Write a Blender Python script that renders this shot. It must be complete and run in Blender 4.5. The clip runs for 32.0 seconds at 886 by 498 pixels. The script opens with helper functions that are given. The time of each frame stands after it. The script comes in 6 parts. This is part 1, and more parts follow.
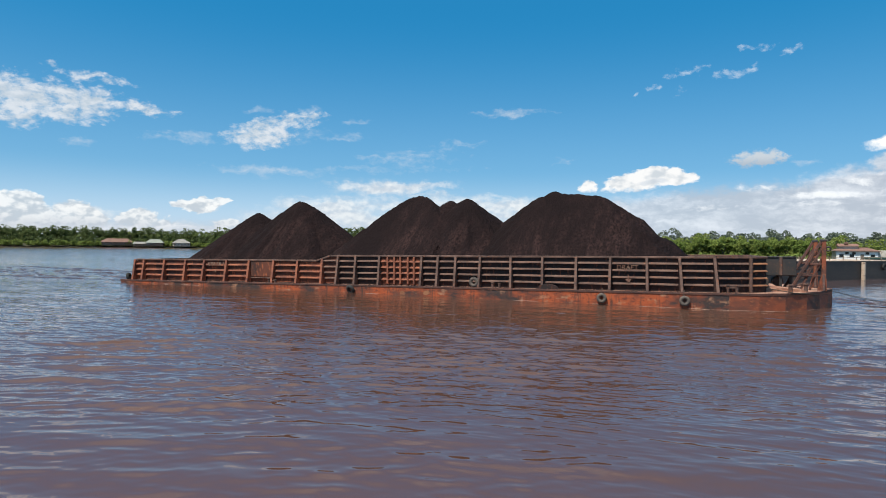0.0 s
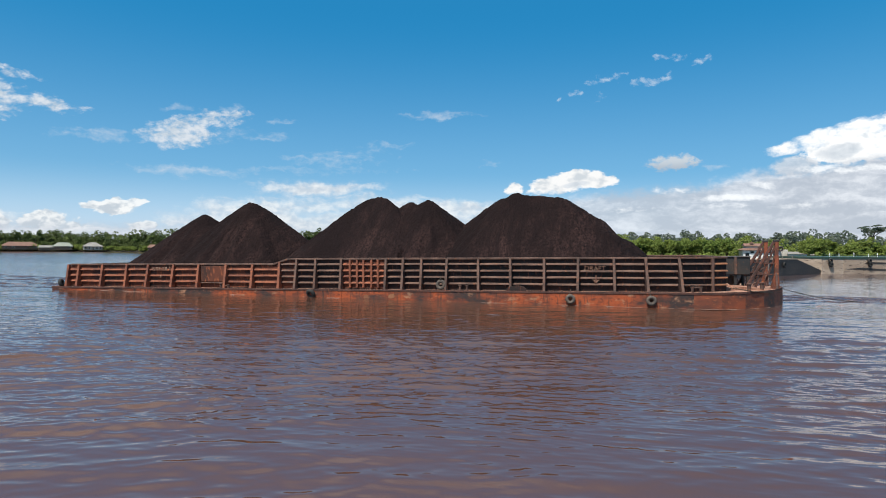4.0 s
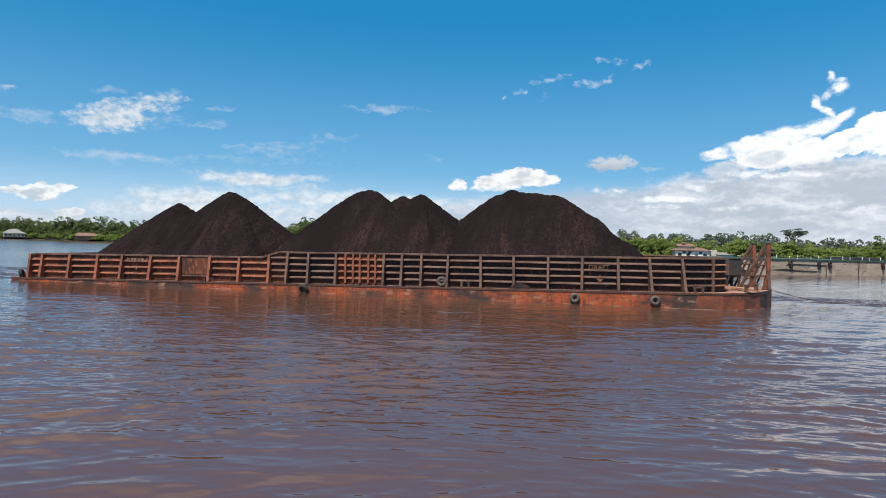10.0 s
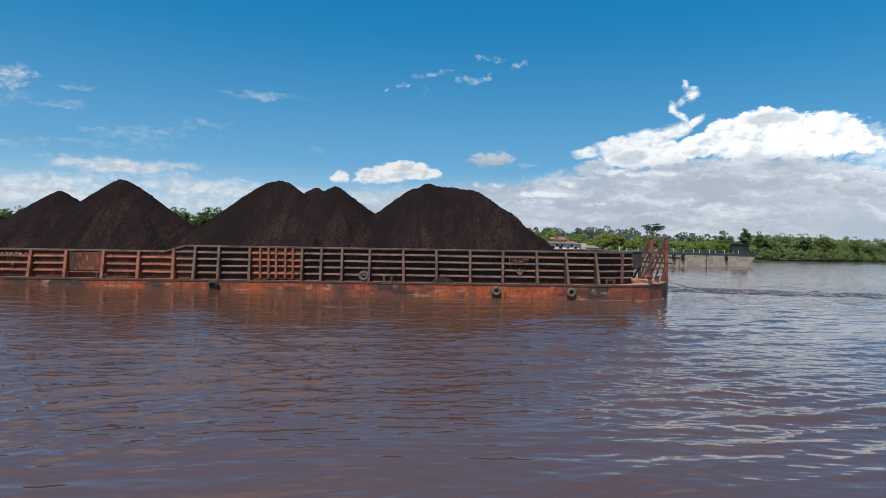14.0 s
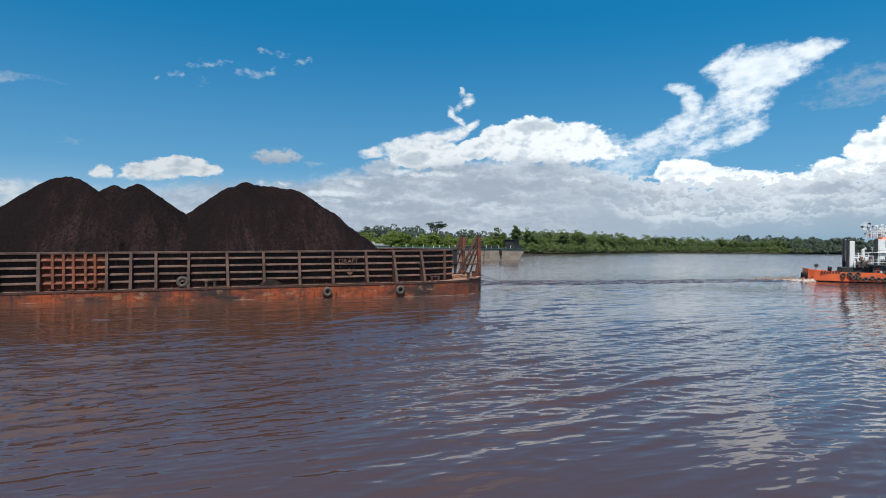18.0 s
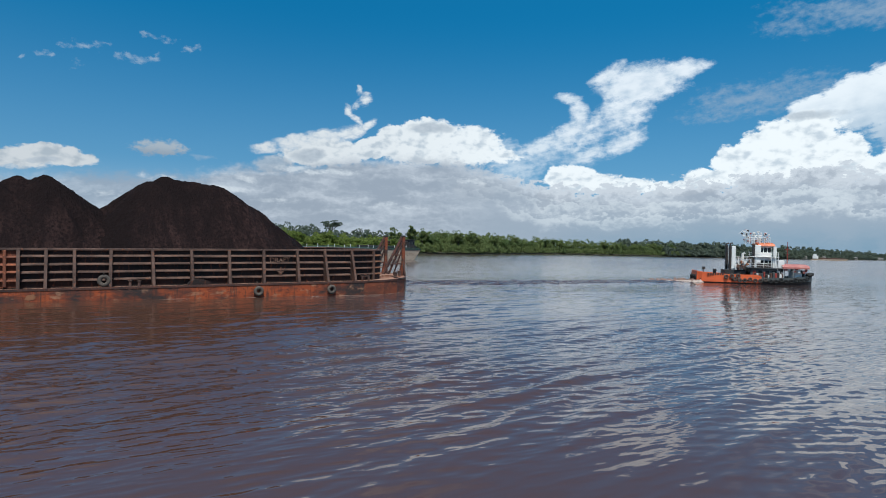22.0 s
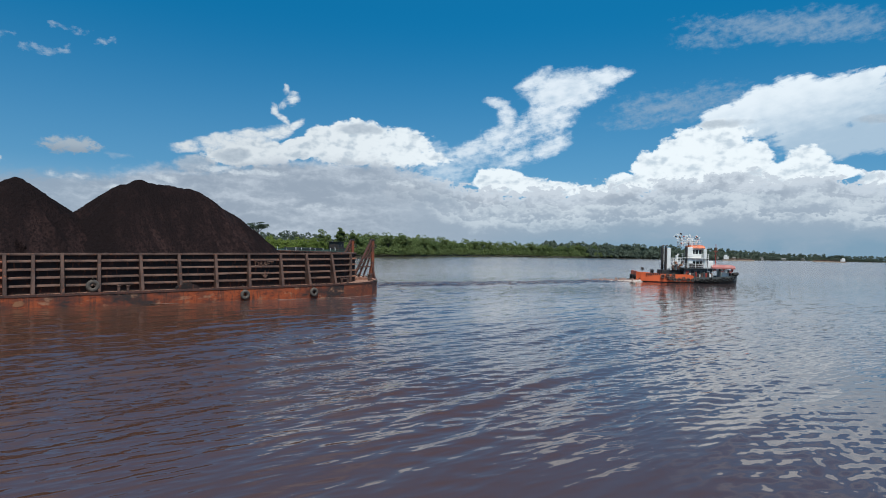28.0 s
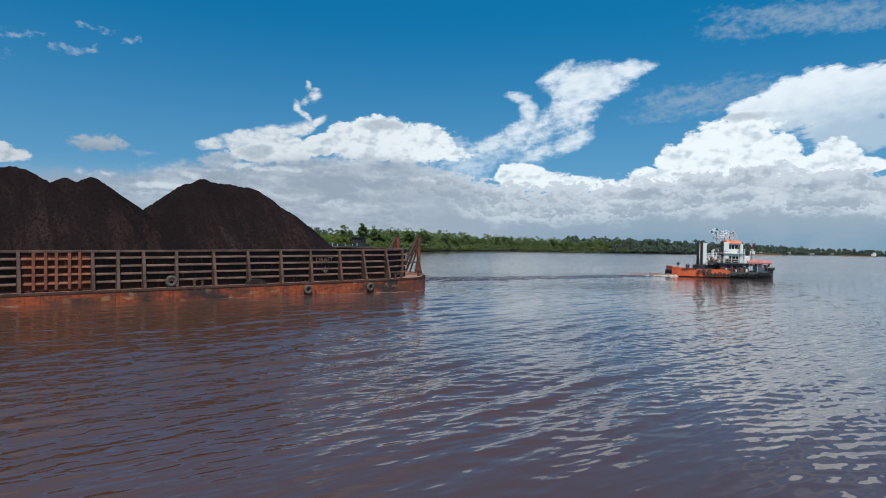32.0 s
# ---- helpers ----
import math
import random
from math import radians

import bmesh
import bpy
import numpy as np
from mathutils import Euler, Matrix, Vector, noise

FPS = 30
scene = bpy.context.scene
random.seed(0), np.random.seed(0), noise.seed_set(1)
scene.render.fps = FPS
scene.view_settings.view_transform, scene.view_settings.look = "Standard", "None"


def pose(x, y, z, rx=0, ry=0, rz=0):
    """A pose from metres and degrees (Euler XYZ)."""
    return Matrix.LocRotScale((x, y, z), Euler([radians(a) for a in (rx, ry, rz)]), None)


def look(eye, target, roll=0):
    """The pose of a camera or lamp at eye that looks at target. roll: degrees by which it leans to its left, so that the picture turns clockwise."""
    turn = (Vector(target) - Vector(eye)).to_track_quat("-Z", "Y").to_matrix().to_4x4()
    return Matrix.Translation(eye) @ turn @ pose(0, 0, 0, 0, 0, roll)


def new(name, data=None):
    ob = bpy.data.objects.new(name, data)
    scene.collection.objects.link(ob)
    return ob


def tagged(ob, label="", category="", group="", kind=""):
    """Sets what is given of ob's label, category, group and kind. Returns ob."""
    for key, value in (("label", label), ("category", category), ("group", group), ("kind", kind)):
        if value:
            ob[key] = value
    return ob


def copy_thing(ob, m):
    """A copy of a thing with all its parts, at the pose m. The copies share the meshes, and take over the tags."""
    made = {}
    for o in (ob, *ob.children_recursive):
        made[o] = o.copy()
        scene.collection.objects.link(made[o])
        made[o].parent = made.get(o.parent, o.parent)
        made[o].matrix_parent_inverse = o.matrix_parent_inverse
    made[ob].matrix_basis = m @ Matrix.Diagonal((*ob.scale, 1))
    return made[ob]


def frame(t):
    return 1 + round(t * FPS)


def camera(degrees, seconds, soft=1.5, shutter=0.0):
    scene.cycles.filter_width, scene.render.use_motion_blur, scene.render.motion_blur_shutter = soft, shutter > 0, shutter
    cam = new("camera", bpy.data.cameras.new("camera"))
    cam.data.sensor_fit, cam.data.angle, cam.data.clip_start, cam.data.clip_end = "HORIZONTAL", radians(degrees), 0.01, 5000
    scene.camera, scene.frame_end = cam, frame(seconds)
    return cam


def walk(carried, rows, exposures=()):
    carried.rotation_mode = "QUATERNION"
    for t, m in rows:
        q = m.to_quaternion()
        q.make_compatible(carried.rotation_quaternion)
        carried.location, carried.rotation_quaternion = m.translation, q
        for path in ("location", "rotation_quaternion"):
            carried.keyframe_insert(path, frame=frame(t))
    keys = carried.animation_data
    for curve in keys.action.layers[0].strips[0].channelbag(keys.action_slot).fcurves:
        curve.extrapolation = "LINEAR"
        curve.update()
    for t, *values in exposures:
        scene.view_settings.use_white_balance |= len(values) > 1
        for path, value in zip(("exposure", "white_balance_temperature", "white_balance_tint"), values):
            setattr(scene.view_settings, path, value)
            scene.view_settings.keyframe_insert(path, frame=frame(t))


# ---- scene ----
EYE = 6.01


def turned(bearing, tilt, lean):
    """The camera's pose on its stand: bearing from +y towards +x, tilt up, lean."""
    return pose(0, 0, EYE, 0, 0, -bearing) @ pose(0, 0, 0, 90 + tilt) @ pose(0, 0, 0, 0, 0, -lean)


cam = camera(70.65, 32.0, 1.0)
walk(cam, [
    (0, turned(-6.72, -0.36, -0.87)),
    (0.5, turned(-4.71, -0.49, -0.69)),
    (1, turned(-3.35, -0.37, -0.45)),
    (1.5, turned(-3.01, -0.25, -0.34)),
    (2, turned(-2.52, -0.04, -0.30)),
    (2.5, turned(-1.26, -0.14, -0.26)),
    (3, turned(-0.36, -0.08, -0.56)),
    (3.5, turned(-0.25, -0.08, -0.50)),
    (5.5, turned(0.42, -0.39, -1.06)),
    (6, turned(0.78, -0.21, -1.22)),
    (6.5, turned(0.99, -0.15, -1.46)),
    (7, turned(1.74, -0.23, -1.40)),
    (7.5, turned(1.82, -0.30, -1.36)),
    (8, turned(2.58, -0.32, -1.48)),
    (8.5, turned(2.97, -0.29, -1.47)),
    (9, turned(4.05, -0.49, -1.76)),
    (9.5, turned(4.68, -0.57, -1.51)),
    (10, turned(5.05, -0.50, -1.67)),
    (10.5, turned(5.87, -0.44, -1.64)),
    (11, turned(7.16, -0.49, -1.64)),
    (11.5, turned(8.50, -0.75, -1.76)),
    (12, turned(9.35, -0.93, -1.78)),
    (12.5, turned(10.66, -0.73, -1.72)),
    (13, turned(12.49, -0.76, -1.71)),
    (13.5, turned(14.46, -0.69, -1.74)),
    (14, turned(15.82, -0.84, -1.89)),
    (14.5, turned(18.02, -0.75, -1.80)),
    (16.5, turned(26.61, -0.17, -1.02)),
    (17, turned(30.19, -0.25, -1.40)),
    (17.5, turned(32.79, -0.47, -0.98)),
    (18, turned(34.95, -0.49, -0.83)),
    (18.5, turned(36.44, -0.22, -0.78)),
    (19, turned(37.43, -0.22, -0.76)),
    (19.5, turned(38.86, -0.38, -0.98)),
    (20, turned(41.45, -0.26, -1.17)),
    (20.5, turned(42.69, -0.32, -1.20)),
    (21, turned(43.58, -0.29, -1.26)),
    (21.5, turned(43.83, -0.07, -1.35)),
    (22, turned(44.49, -0.31, -1.60)),
    (22.5, turned(45.37, -0.20, -2.00)),
    (23, turned(46.08, -0.22, -2.04)),
    (23.5, turned(46.33, -0.15, -1.90)),
    (24, turned(46.70, -0.13, -1.84)),
    (24.5, turned(47.00, -0.07, -1.86)),
    (26.5, turned(48.36, -0.04, -1.63)),
    (27, turned(49.26, -0.05, -1.60)),
    (27.5, turned(49.93, -0.03, -1.52)),
    (28, turned(50.90, 0.05, -1.45)),
    (28.5, turned(50.99, 0.08, -1.23)),
    (29, turned(51.54, 0.03, -1.11)),
    (29.5, turned(51.77, -0.07, -1.23)),
    (30, turned(52.01, 0.07, -1.45)),
    (30.5, turned(51.96, -0.04, -1.25)),
    (31, turned(51.53, 0.02, -1.11)),
    (31.5, turned(50.87, -0.26, -1.15)),
    (32, turned(48.94, -0.42, -1.32)),
], exposures=[(0, 0.44, 6500, 9), (9, 0.43, 6450, 9), (11, 0.47, 6400, 9), (12, 0.26, 6350, 8), (13, 0.22, 6300, 8), (18, 0.05, 6050, 6), (24, -0.16, 5900, 5), (32, -0.16, 5900, 5)])

# ---- sky and sun ----
SUN_ELEVATION, SUN_BEARING = 61.0, -142.0
world = bpy.data.worlds.new("sky")
scene.world = world
world.use_nodes = True
wn, wl = world.node_tree.nodes, world.node_tree.links
wn.clear()


def wmath(op, a, b=None, c=None, clamp=False):
    n = wn.new("ShaderNodeMath")
    n.operation, n.use_clamp = op, clamp
    for i, v in enumerate((a, b, c)):
        if v is None:
            continue
        if isinstance(v, (int, float)):
            n.inputs[i].default_value = v
        else:
            wl.new(v, n.inputs[i])
    return n.outputs[0]


def wvec(op, a, b):
    n = wn.new("ShaderNodeVectorMath")
    n.operation = op
    for i, v in enumerate((a, b)):
        if isinstance(v, tuple):
            n.inputs[i].default_value = v
        else:
            wl.new(v, n.inputs[i])
    return n.outputs["Value"] if op in ("DOT_PRODUCT", "LENGTH") else n.outputs[0]


def wnoise(vec, scale, detail, rough=0.55):
    n = wn.new("ShaderNodeTexNoise")
    n.noise_dimensions = "3D"
    wl.new(vec, n.inputs["Vector"])
    n.inputs["Scale"].default_value, n.inputs["Detail"].default_value, n.inputs["Roughness"].default_value = scale, detail, rough
    return n


def wmix(fac, a, b):
    n = wn.new("ShaderNodeMix")
    n.data_type = "RGBA"
    wl.new(fac, n.inputs[0])
    for i, v in ((6, a), (7, b)):
        if isinstance(v, tuple):
            n.inputs[i].default_value = v
        else:
            wl.new(v, n.inputs[i])
    return n.outputs[2]


sky = wn.new("ShaderNodeTexSky")
sky.sky_type, sky.sun_disc = "NISHITA", False
sky.sun_elevation, sky.sun_rotation = radians(SUN_ELEVATION), radians(SUN_BEARING)
sky.air_density, sky.dust_density, sky.ozone_density = 1.0, 0.3, 3.0
coord = wn.new("ShaderNodeTexCoord")
sep = wn.new("ShaderNodeSeparateXYZ")
wl.new(coord.outputs["Generated"], sep.inputs[0])
bear = wmath("MULTIPLY", wmath("ARCTAN2", sep.outputs[0], sep.outputs[1]), 57.29578)
elev = wmath("MULTIPLY", wmath("ARCSINE", sep.outputs[2]), 57.29578)
comb = wn.new("ShaderNodeCombineXYZ")
wl.new(bear, comb.inputs[0])
wl.new(elev, comb.inputs[1])
dome = comb.outputs[0]                       # bearing and height over the horizon, in degrees


def ease(value, low, high):
    n = wn.new("ShaderNodeMapRange")
    n.interpolation_type = "SMOOTHSTEP"
    wl.new(value, n.inputs[0])
    n.inputs[1].default_value, n.inputs[2].default_value = low, high
    return n.outputs[0]


air = wvec("MULTIPLY", sky.outputs[0], (0.010, 0.067, 0.090))
air = wmix(wmath("ADD", 0.0, 0.60), air, (0.018, 0.198, 0.420, 1))   # evens out the blue
moist = wmath("SUBTRACT", 1.0, wmath("POWER", ease(elev, -5.0, 21.0), 0.60))
tint = wmix(moist, air, (0.30, 0.47, 0.65, 1))   # moist air towards the horizon
tint = wmix(wmath("MULTIPLY", wmath("SUBTRACT", 1.0, ease(elev, 0.5, 7.0)), 0.55), tint, (0.56, 0.64, 0.72, 1))
stretched = wvec("MULTIPLY", dome, (1.0, 1.5, 1.0))
bend = wvec("MULTIPLY", wvec("SUBTRACT", wnoise(stretched, 0.42, 5.0, 0.55).outputs["Color"], (0.5, 0.5, 0.5)), (3.4, 1.9, 0.0))
bent = wvec("ADD", dome, bend)


def billow(vec, detail, rough):
    """Rounded heads, as on heaped clouds, from 0 to 1."""
    n = wn.new("ShaderNodeTexVoronoi")
    n.feature, n.normalize = "F1", True
    wl.new(vec, n.inputs["Vector"])
    n.inputs["Scale"].default_value, n.inputs["Detail"].default_value, n.inputs["Roughness"].default_value = 0.50, detail, rough
    return wmath("MULTIPLY_ADD", n.outputs["Distance"], -1.5, 1.12)


curl = wvec("ADD", stretched, wvec("MULTIPLY", bend, (0.28, 0.38, 0.0)))
puffs = billow(curl, 4.0, 0.60)
soft = wvec("ADD", stretched, wvec("MULTIPLY", bend, (0.14, 0.18, 0.0)))
relief = wmath("MULTIPLY", wmath("SUBTRACT", billow(soft, 2.0, 0.5), billow(wvec("ADD", soft, (-0.18, 0.40, 0.0)), 2.0, 0.5)), 1.3)
wisps = wnoise(wvec("MULTIPLY", bent, (0.26, 1.9, 1.0)), 1.2, 5.0, 0.55).outputs["Fac"]
layers = wnoise(wvec("MULTIPLY", bent, (0.20, 1.0, 1.0)), 0.70, 5.0, 0.55).outputs["Fac"]


def patches(rows, vec):
    """Height of the strongest of several soft ellipses: bearing, elevation, half width, half height, slant, strength."""
    top = None
    for a, e, w, t, slant, strength in rows:
        m = wn.new("ShaderNodeMapping")
        m.vector_type = "TEXTURE"
        if top is None:
            wl.new(vec, m.inputs[0])
        else:                                # reads the last one faintly, so that they are worked out one by one
            q = wn.new("ShaderNodeVectorMath")
            q.operation = "MULTIPLY_ADD"
            wl.new(top, q.inputs[0])
            q.inputs[1].default_value = (1e-6, 1e-6, 0)
            wl.new(vec, q.inputs[2])
            wl.new(q.outputs[0], m.inputs[0])
        m.inputs[1].default_value, m.inputs[2].default_value, m.inputs[3].default_value = (a, e, 0), (0, 0, radians(slant)), (w * 1.12, t * 1.2, 1)
        one = wmath("MULTIPLY_ADD", wvec("DOT_PRODUCT", m.outputs[0], m.outputs[0]), -strength, strength)
        top = one if top is None else wmath("SMOOTH_MAX", top, one, 0.25)
    return wmath("MAXIMUM", top, -2.0)


def cover(mask, grain, gain, low, high):
    """How thick the cloud is: the mask, eaten into by a grain."""
    return ease(wmath("ADD", mask, wmath("MULTIPLY_ADD", grain, gain, -gain * 0.5)), low, high)


WEST = [(-36.9, 10.9, 3.2, 1.2, -6, 1), (-32.4, 10.7, 2.2, 0.52, -5, 0.8), (-38.2, 9.7, 2.4, 0.74, 0, 0.9), (-36.6, 12.8, 2.9, 0.37, -4, 0.55),
    (-41.0, 10.4, 2.6, 1.7, 0, 1), (-22.8, 9.5, 3.2, 1, 8, 0.9), (-20.0, 10.8, 2.1, 0.62, 8, 0.7)]
VEIL = [(-29.2, 8.7, 3.4, 0.55, 4, 0.7), (-36.9, 7.8, 1.2, 0.3, 0, 0.8), (-22.8, 6.3, 4.8, 0.48, 0, 0.85), (-12.8, 6.8, 8.0, 0.3, 2, 0.45), (-10.3, 7.8, 4.3, 0.71, 4, 0.6),
    (-5.7, 9.0, 2.8, 0.3, 3, 0.55), (-11.8, 5.2, 6.0, 0.86, 0, 0.9), (-0.6, 11.9, 3.2, 0.4, 2, 0.95), (-15.4, 9.5, 2.0, 0.39, 0, 0.6), (-18.8, 11.7, 1.3, 0.29, 0, 0.7),
    (-23.5, 11.3, 1.3, 0.28, 0, 0.6), (-14.4, 10.8, 1.2, 0.2, 8, 0.6), (-20.7, 9.5, 3.8, 0.77, 4, 0.5), (22.9, 7.0, 1.0, 0.23, 6, 0.6), (4.1, 7.7, 1.3, 0.3, 4, 0.5)]
LOW = [(-11.7, 5.3, 5.8, 0.6, 2, 0.9), (-16.2, 3.3, 6.8, 0.9, 1, 0.95), (0.5, 3.4, 8.5, 1.1, 0, 1.0), (-4.5, 3.9, 6.0, 0.7, 0, 0.9), (-7.0, 2.2, 9.0, 0.9, 0, 0.9), (-27.8, 3.1, 2.0, 0.47, 3, 1.2), (-36.6, 1.9, 2.7, 0.87, 0, 0.9), (-32.6, 1.6, 1.4, 0.77, 0, 0.9), (-26.0, 1.6, 1.4, 0.72, 0, 0.9),
    (-14.8, 3.5, 6.9, 1, 0, 0.7), (-14.8, 2.0, 11.3, 1.3, 0, 0.9), (-0.5, 3.2, 5.7, 1.3, 0, 0.9), (-4.1, 4.4, 5.7, 0.51, 0, 0.7),
    (-29.1, 0.9, 12.5, 0.75, 0, 0.7), (-42.0, 1.5, 3.5, 1.2, 0, 0.9)]
WEST_HEAPS = [(-41.0, 2.2, 1.9, 1.2, 4, 1.3), (-43.1, 1.9, 1.7, 1.2, 0, 1.2), (-39.6, 1.5, 1.5, 0.61, 0, 1), (-37.4, 1.9, 1.5, 0.98, 0, 1.2), (-36.0, 1.5, 1.2, 0.63, 0, 1), (-32.7, 1.6, 1.1, 0.65, 5, 1.2),
    (-31.0, 1.4, 1.3, 0.42, 0, 1), (-28.5, 3.1, 1.4, 0.43, 3, 1.4), (-27.2, 3.4, 1.2, 0.29, 4, 1.2), (-25.7, 1.6, 1.1, 0.49, 0, 1.1)]
SPECKS = [(17.4, 14.4, 1.0, 0.32, 8, 1), (18.7, 14.5, 1.4, 0.27, 4, 0.9), (22.2, 15.8, 0.8, 0.26, 15, 1), (18.6, 16.0, 0.4, 0.22, 0, 0.9),
    (19.9, 16.1, 1.3, 0.18, 3, 0.5), (15.0, 14.9, 1.4, 0.27, 6, 0.8), (12.9, 14.4, 0.7, 0.28, 8, 0.8), (9.8, 13.5, 0.4, 0.19, 15, 0.8),
    (11.6, 13.7, 0.5, 0.19, 0, 0.7), (12.1, 13.5, 0.5, 0.19, 0, 0.7), (19.7, 14.9, 0.3, 0.18, 0, 0.8), (13.9, 13.0, 0.7, 0.33, 0, 0.4)]
TAN = [(20.0, 7.5, 2.3, 0.68, 0, 1.1)]
NORTH = [(6.2, 5.4, 0.9, 0.55, 0, 1.1), (8.6, 5.1, 1.3, 0.4, 7, 0.9), (10.1, 5.6, 2.3, 0.64, 5, 1.2), (11.9, 6.2, 2.3, 0.66, 1, 1.2), (13.8, 5.9, 1.5, 0.4, 3, 1.0)]
STREAKS = [(24.3, 4.4, 3.0, 0.28, -1, 1.1), (27.0, 5.3, 0.9, 0.28, -2, 1.0), (20.3, 5.0, 2.0, 0.2, 0, 0.6), (18.6, 5.1, 0.9, 0.2, -1, 0.6),
    (23.9, 3.7, 1.9, 0.27, -1, 0.5), (16.3, 3.5, 2.3, 0.24, 0, 0.5), (33.9, 6.3, 3.0, 0.34, 3, 0.9), (31.1, 6.5, 2.3, 0.3, 4, 0.8),
    (47.4, 5.9, 1.7, 0.22, -3, 0.6), (39.4, 3.5, 3.0, 0.26, 0, 0.5), (29.5, 3.6, 2.2, 0.22, 0, 0.5)]
FEATHER = [(28.6, 8.1, 1.6, 0.50, 10, 0.9), (31.0, 8.7, 2.4, 0.74, 12, 1.1), (33.6, 9.2, 2.4, 0.83, 10, 1.2), (35.7, 9.8, 1.6, 0.66, 18, 1.1), (37.1, 10.5, 1.1, 0.38, 27, 0.9), (36.2, 11.1, 0.9, 0.30, -44, 0.85),
    (35.6, 11.8, 0.38, 0.6, 29, 0.75), (36.3, 12.3, 0.6, 0.32, 44, 0.75), (37.0, 12.9, 0.66, 0.63, 24, 0.8), (36.4, 13.6, 0.3, 0.5, 4, 0.65)]
EAST = [(34.1, 8.0, 3.8, 0.87, 4, 1.1), (38.0, 8.5, 3.0, 0.79, 9, 1.1), (40.4, 9.4, 2.5, 1.2, 13, 1.2), (43.2, 9.8, 3.0, 1.3, 2, 1.3),
    (46.5, 9.5, 2.6, 1.1, -2, 1.1), (44.0, 8.3, 6.0, 0.8, 0, 1.1), (47.1, 4.9, 1.4, 0.7, 1, 0.5)]
TRAIL = [(49.0, 8.9, 3.4, 1.1, -9, 1.0), (50.7, 7.3, 2.6, 1.4, -19, 1.0), (53.2, 8.4, 3.8, 1.5, 26, 0.8), (56.5, 8.2, 3.0, 1.2, 20, 0.6)]
WING = [(60.4, 12.0, 3.2, 1.8, 40, 0.8), (57.6, 10.6, 2.6, 1.2, 38, 0.75), (61.6, 14.3, 4.1, 1.65, 7, 1.35), (64.5, 15.1, 2.8, 0.9, 10, 1.1), (58.8, 15.2, 1.9, 0.75, 29, 1.0), (60.3, 12.6, 2.4, 1.4, 19, 1.0), (55.6, 13.2, 1.3, 0.5, -8, 0.95),
    (56.4, 11.8, 0.95, 1.4, 6, 0.95), (55.6, 10.1, 2.0, 1.0, 32, 1.0), (53.0, 9.1, 2.4, 0.75, 21, 0.9), (58.5, 10.9, 2.4, 0.9, 30, 0.6), (60.4, 9.4, 2.3, 0.9, 28, 1.0), (57.6, 8.5, 1.7, 0.6, 20, 0.8)]
HOLE = [(57.9, 13.1, 0.75, 0.65, 0, 1.0)]
FAR = [(55.8, 6.2, 1.85, 1.1, 1, 1.2), (58.2, 5.8, 2.0, 0.8, 0, 1.2), (61.2, 5.6, 2.0, 0.65, 0, 1.1), (64.5, 5.5, 2.0, 0.5, 0, 1.0), (67.1, 6.1, 1.4, 0.75, -1, 1.1),
    (69.7, 7.2, 2.0, 1.5, 9, 1.3), (72.7, 8.3, 2.8, 2.1, 8, 1.4), (74.7, 9.7, 2.0, 1.3, 7, 1.2), (76.4, 7.4, 2.1, 1.9, -2, 1.3), (80.9, 7.4, 1.5, 1.2, -3, 1.2),
    (79.1, 6.7, 2.0, 0.8, -2, 1.1), (82.9, 6.7, 1.5, 0.5, -3, 1.0), (85.8, 6.1, 1.3, 0.5, 2, 1.0), (54.9, 4.8, 1.5, 0.5, 1, 1.0)]
ANVIL = [(75.1, 11.2, 2.2, 1.2, 14, 1.0), (77.6, 11.6, 2.5, 1.8, 11, 1.2), (80.1, 11.8, 2.4, 2.2, 7, 1.2), (82.4, 11.8, 2.3, 2.0, 4, 1.2), (84.1, 13.1, 1.9, 1.0, 13, 1.1), (85.5, 13.9, 0.6, 0.4, 22, 0.9),
    (80.6, 13.7, 0.7, 0.6, -6, 0.9), (78.0, 13.0, 1.1, 0.7, 5, 0.9), (81.7, 9.6, 3.4, 1.6, -4, 1.0), (85.7, 10.8, 2.2, 2.4, -6, 1.2), (89.4, 11.2, 2.9, 2.7, -7, 1.2)]
GREY = [(11.6, 5.7, 1.0, 0.22, 4, 0.8), (43.3, 10.6, 1.9, 0.42, 3, 0.9), (32.1, 7.7, 1.4, 0.5, 4, 1.1), (29.1, 6.7, 1.4, 0.72, 4, 1.1), (74.8, 11.0, 2.0, 0.3, -1, 0.8), (85.9, 10.5, 1.6, 0.24, -4, 0.7)]
DIM = [(70.1, 12.5, 4.8, 1.4, 3, 0.8), (74.2, 13.2, 3.6, 1.2, 0, 0.7), (78.7, 18.1, 7.4, 1.1, -8, 0.9), (73.2, 17.7, 2.8, 0.8, -6, 0.6), (82.7, 17.8, 4.6, 1.2, -10, 0.8), (67.7, 11.4, 3.4, 0.6, 2, 0.6)]


def tower(value, stops):
    """A height that changes along the bearing: pairs of bearing and degrees."""
    n = wn.new("ShaderNodeValToRGB")
    n.color_ramp.interpolation = "EASE"
    wl.new(wmath("MULTIPLY", value, 0.01), n.inputs[0])
    e = n.color_ramp.elements
    while len(e) < len(stops):
        e.new(0.5)
    for one, (b, h) in zip(e, stops):
        one.position, one.color = b / 100, (h / 10, h / 10, h / 10, 1)
    return wmath("MULTIPLY", n.outputs[0], 10.0)


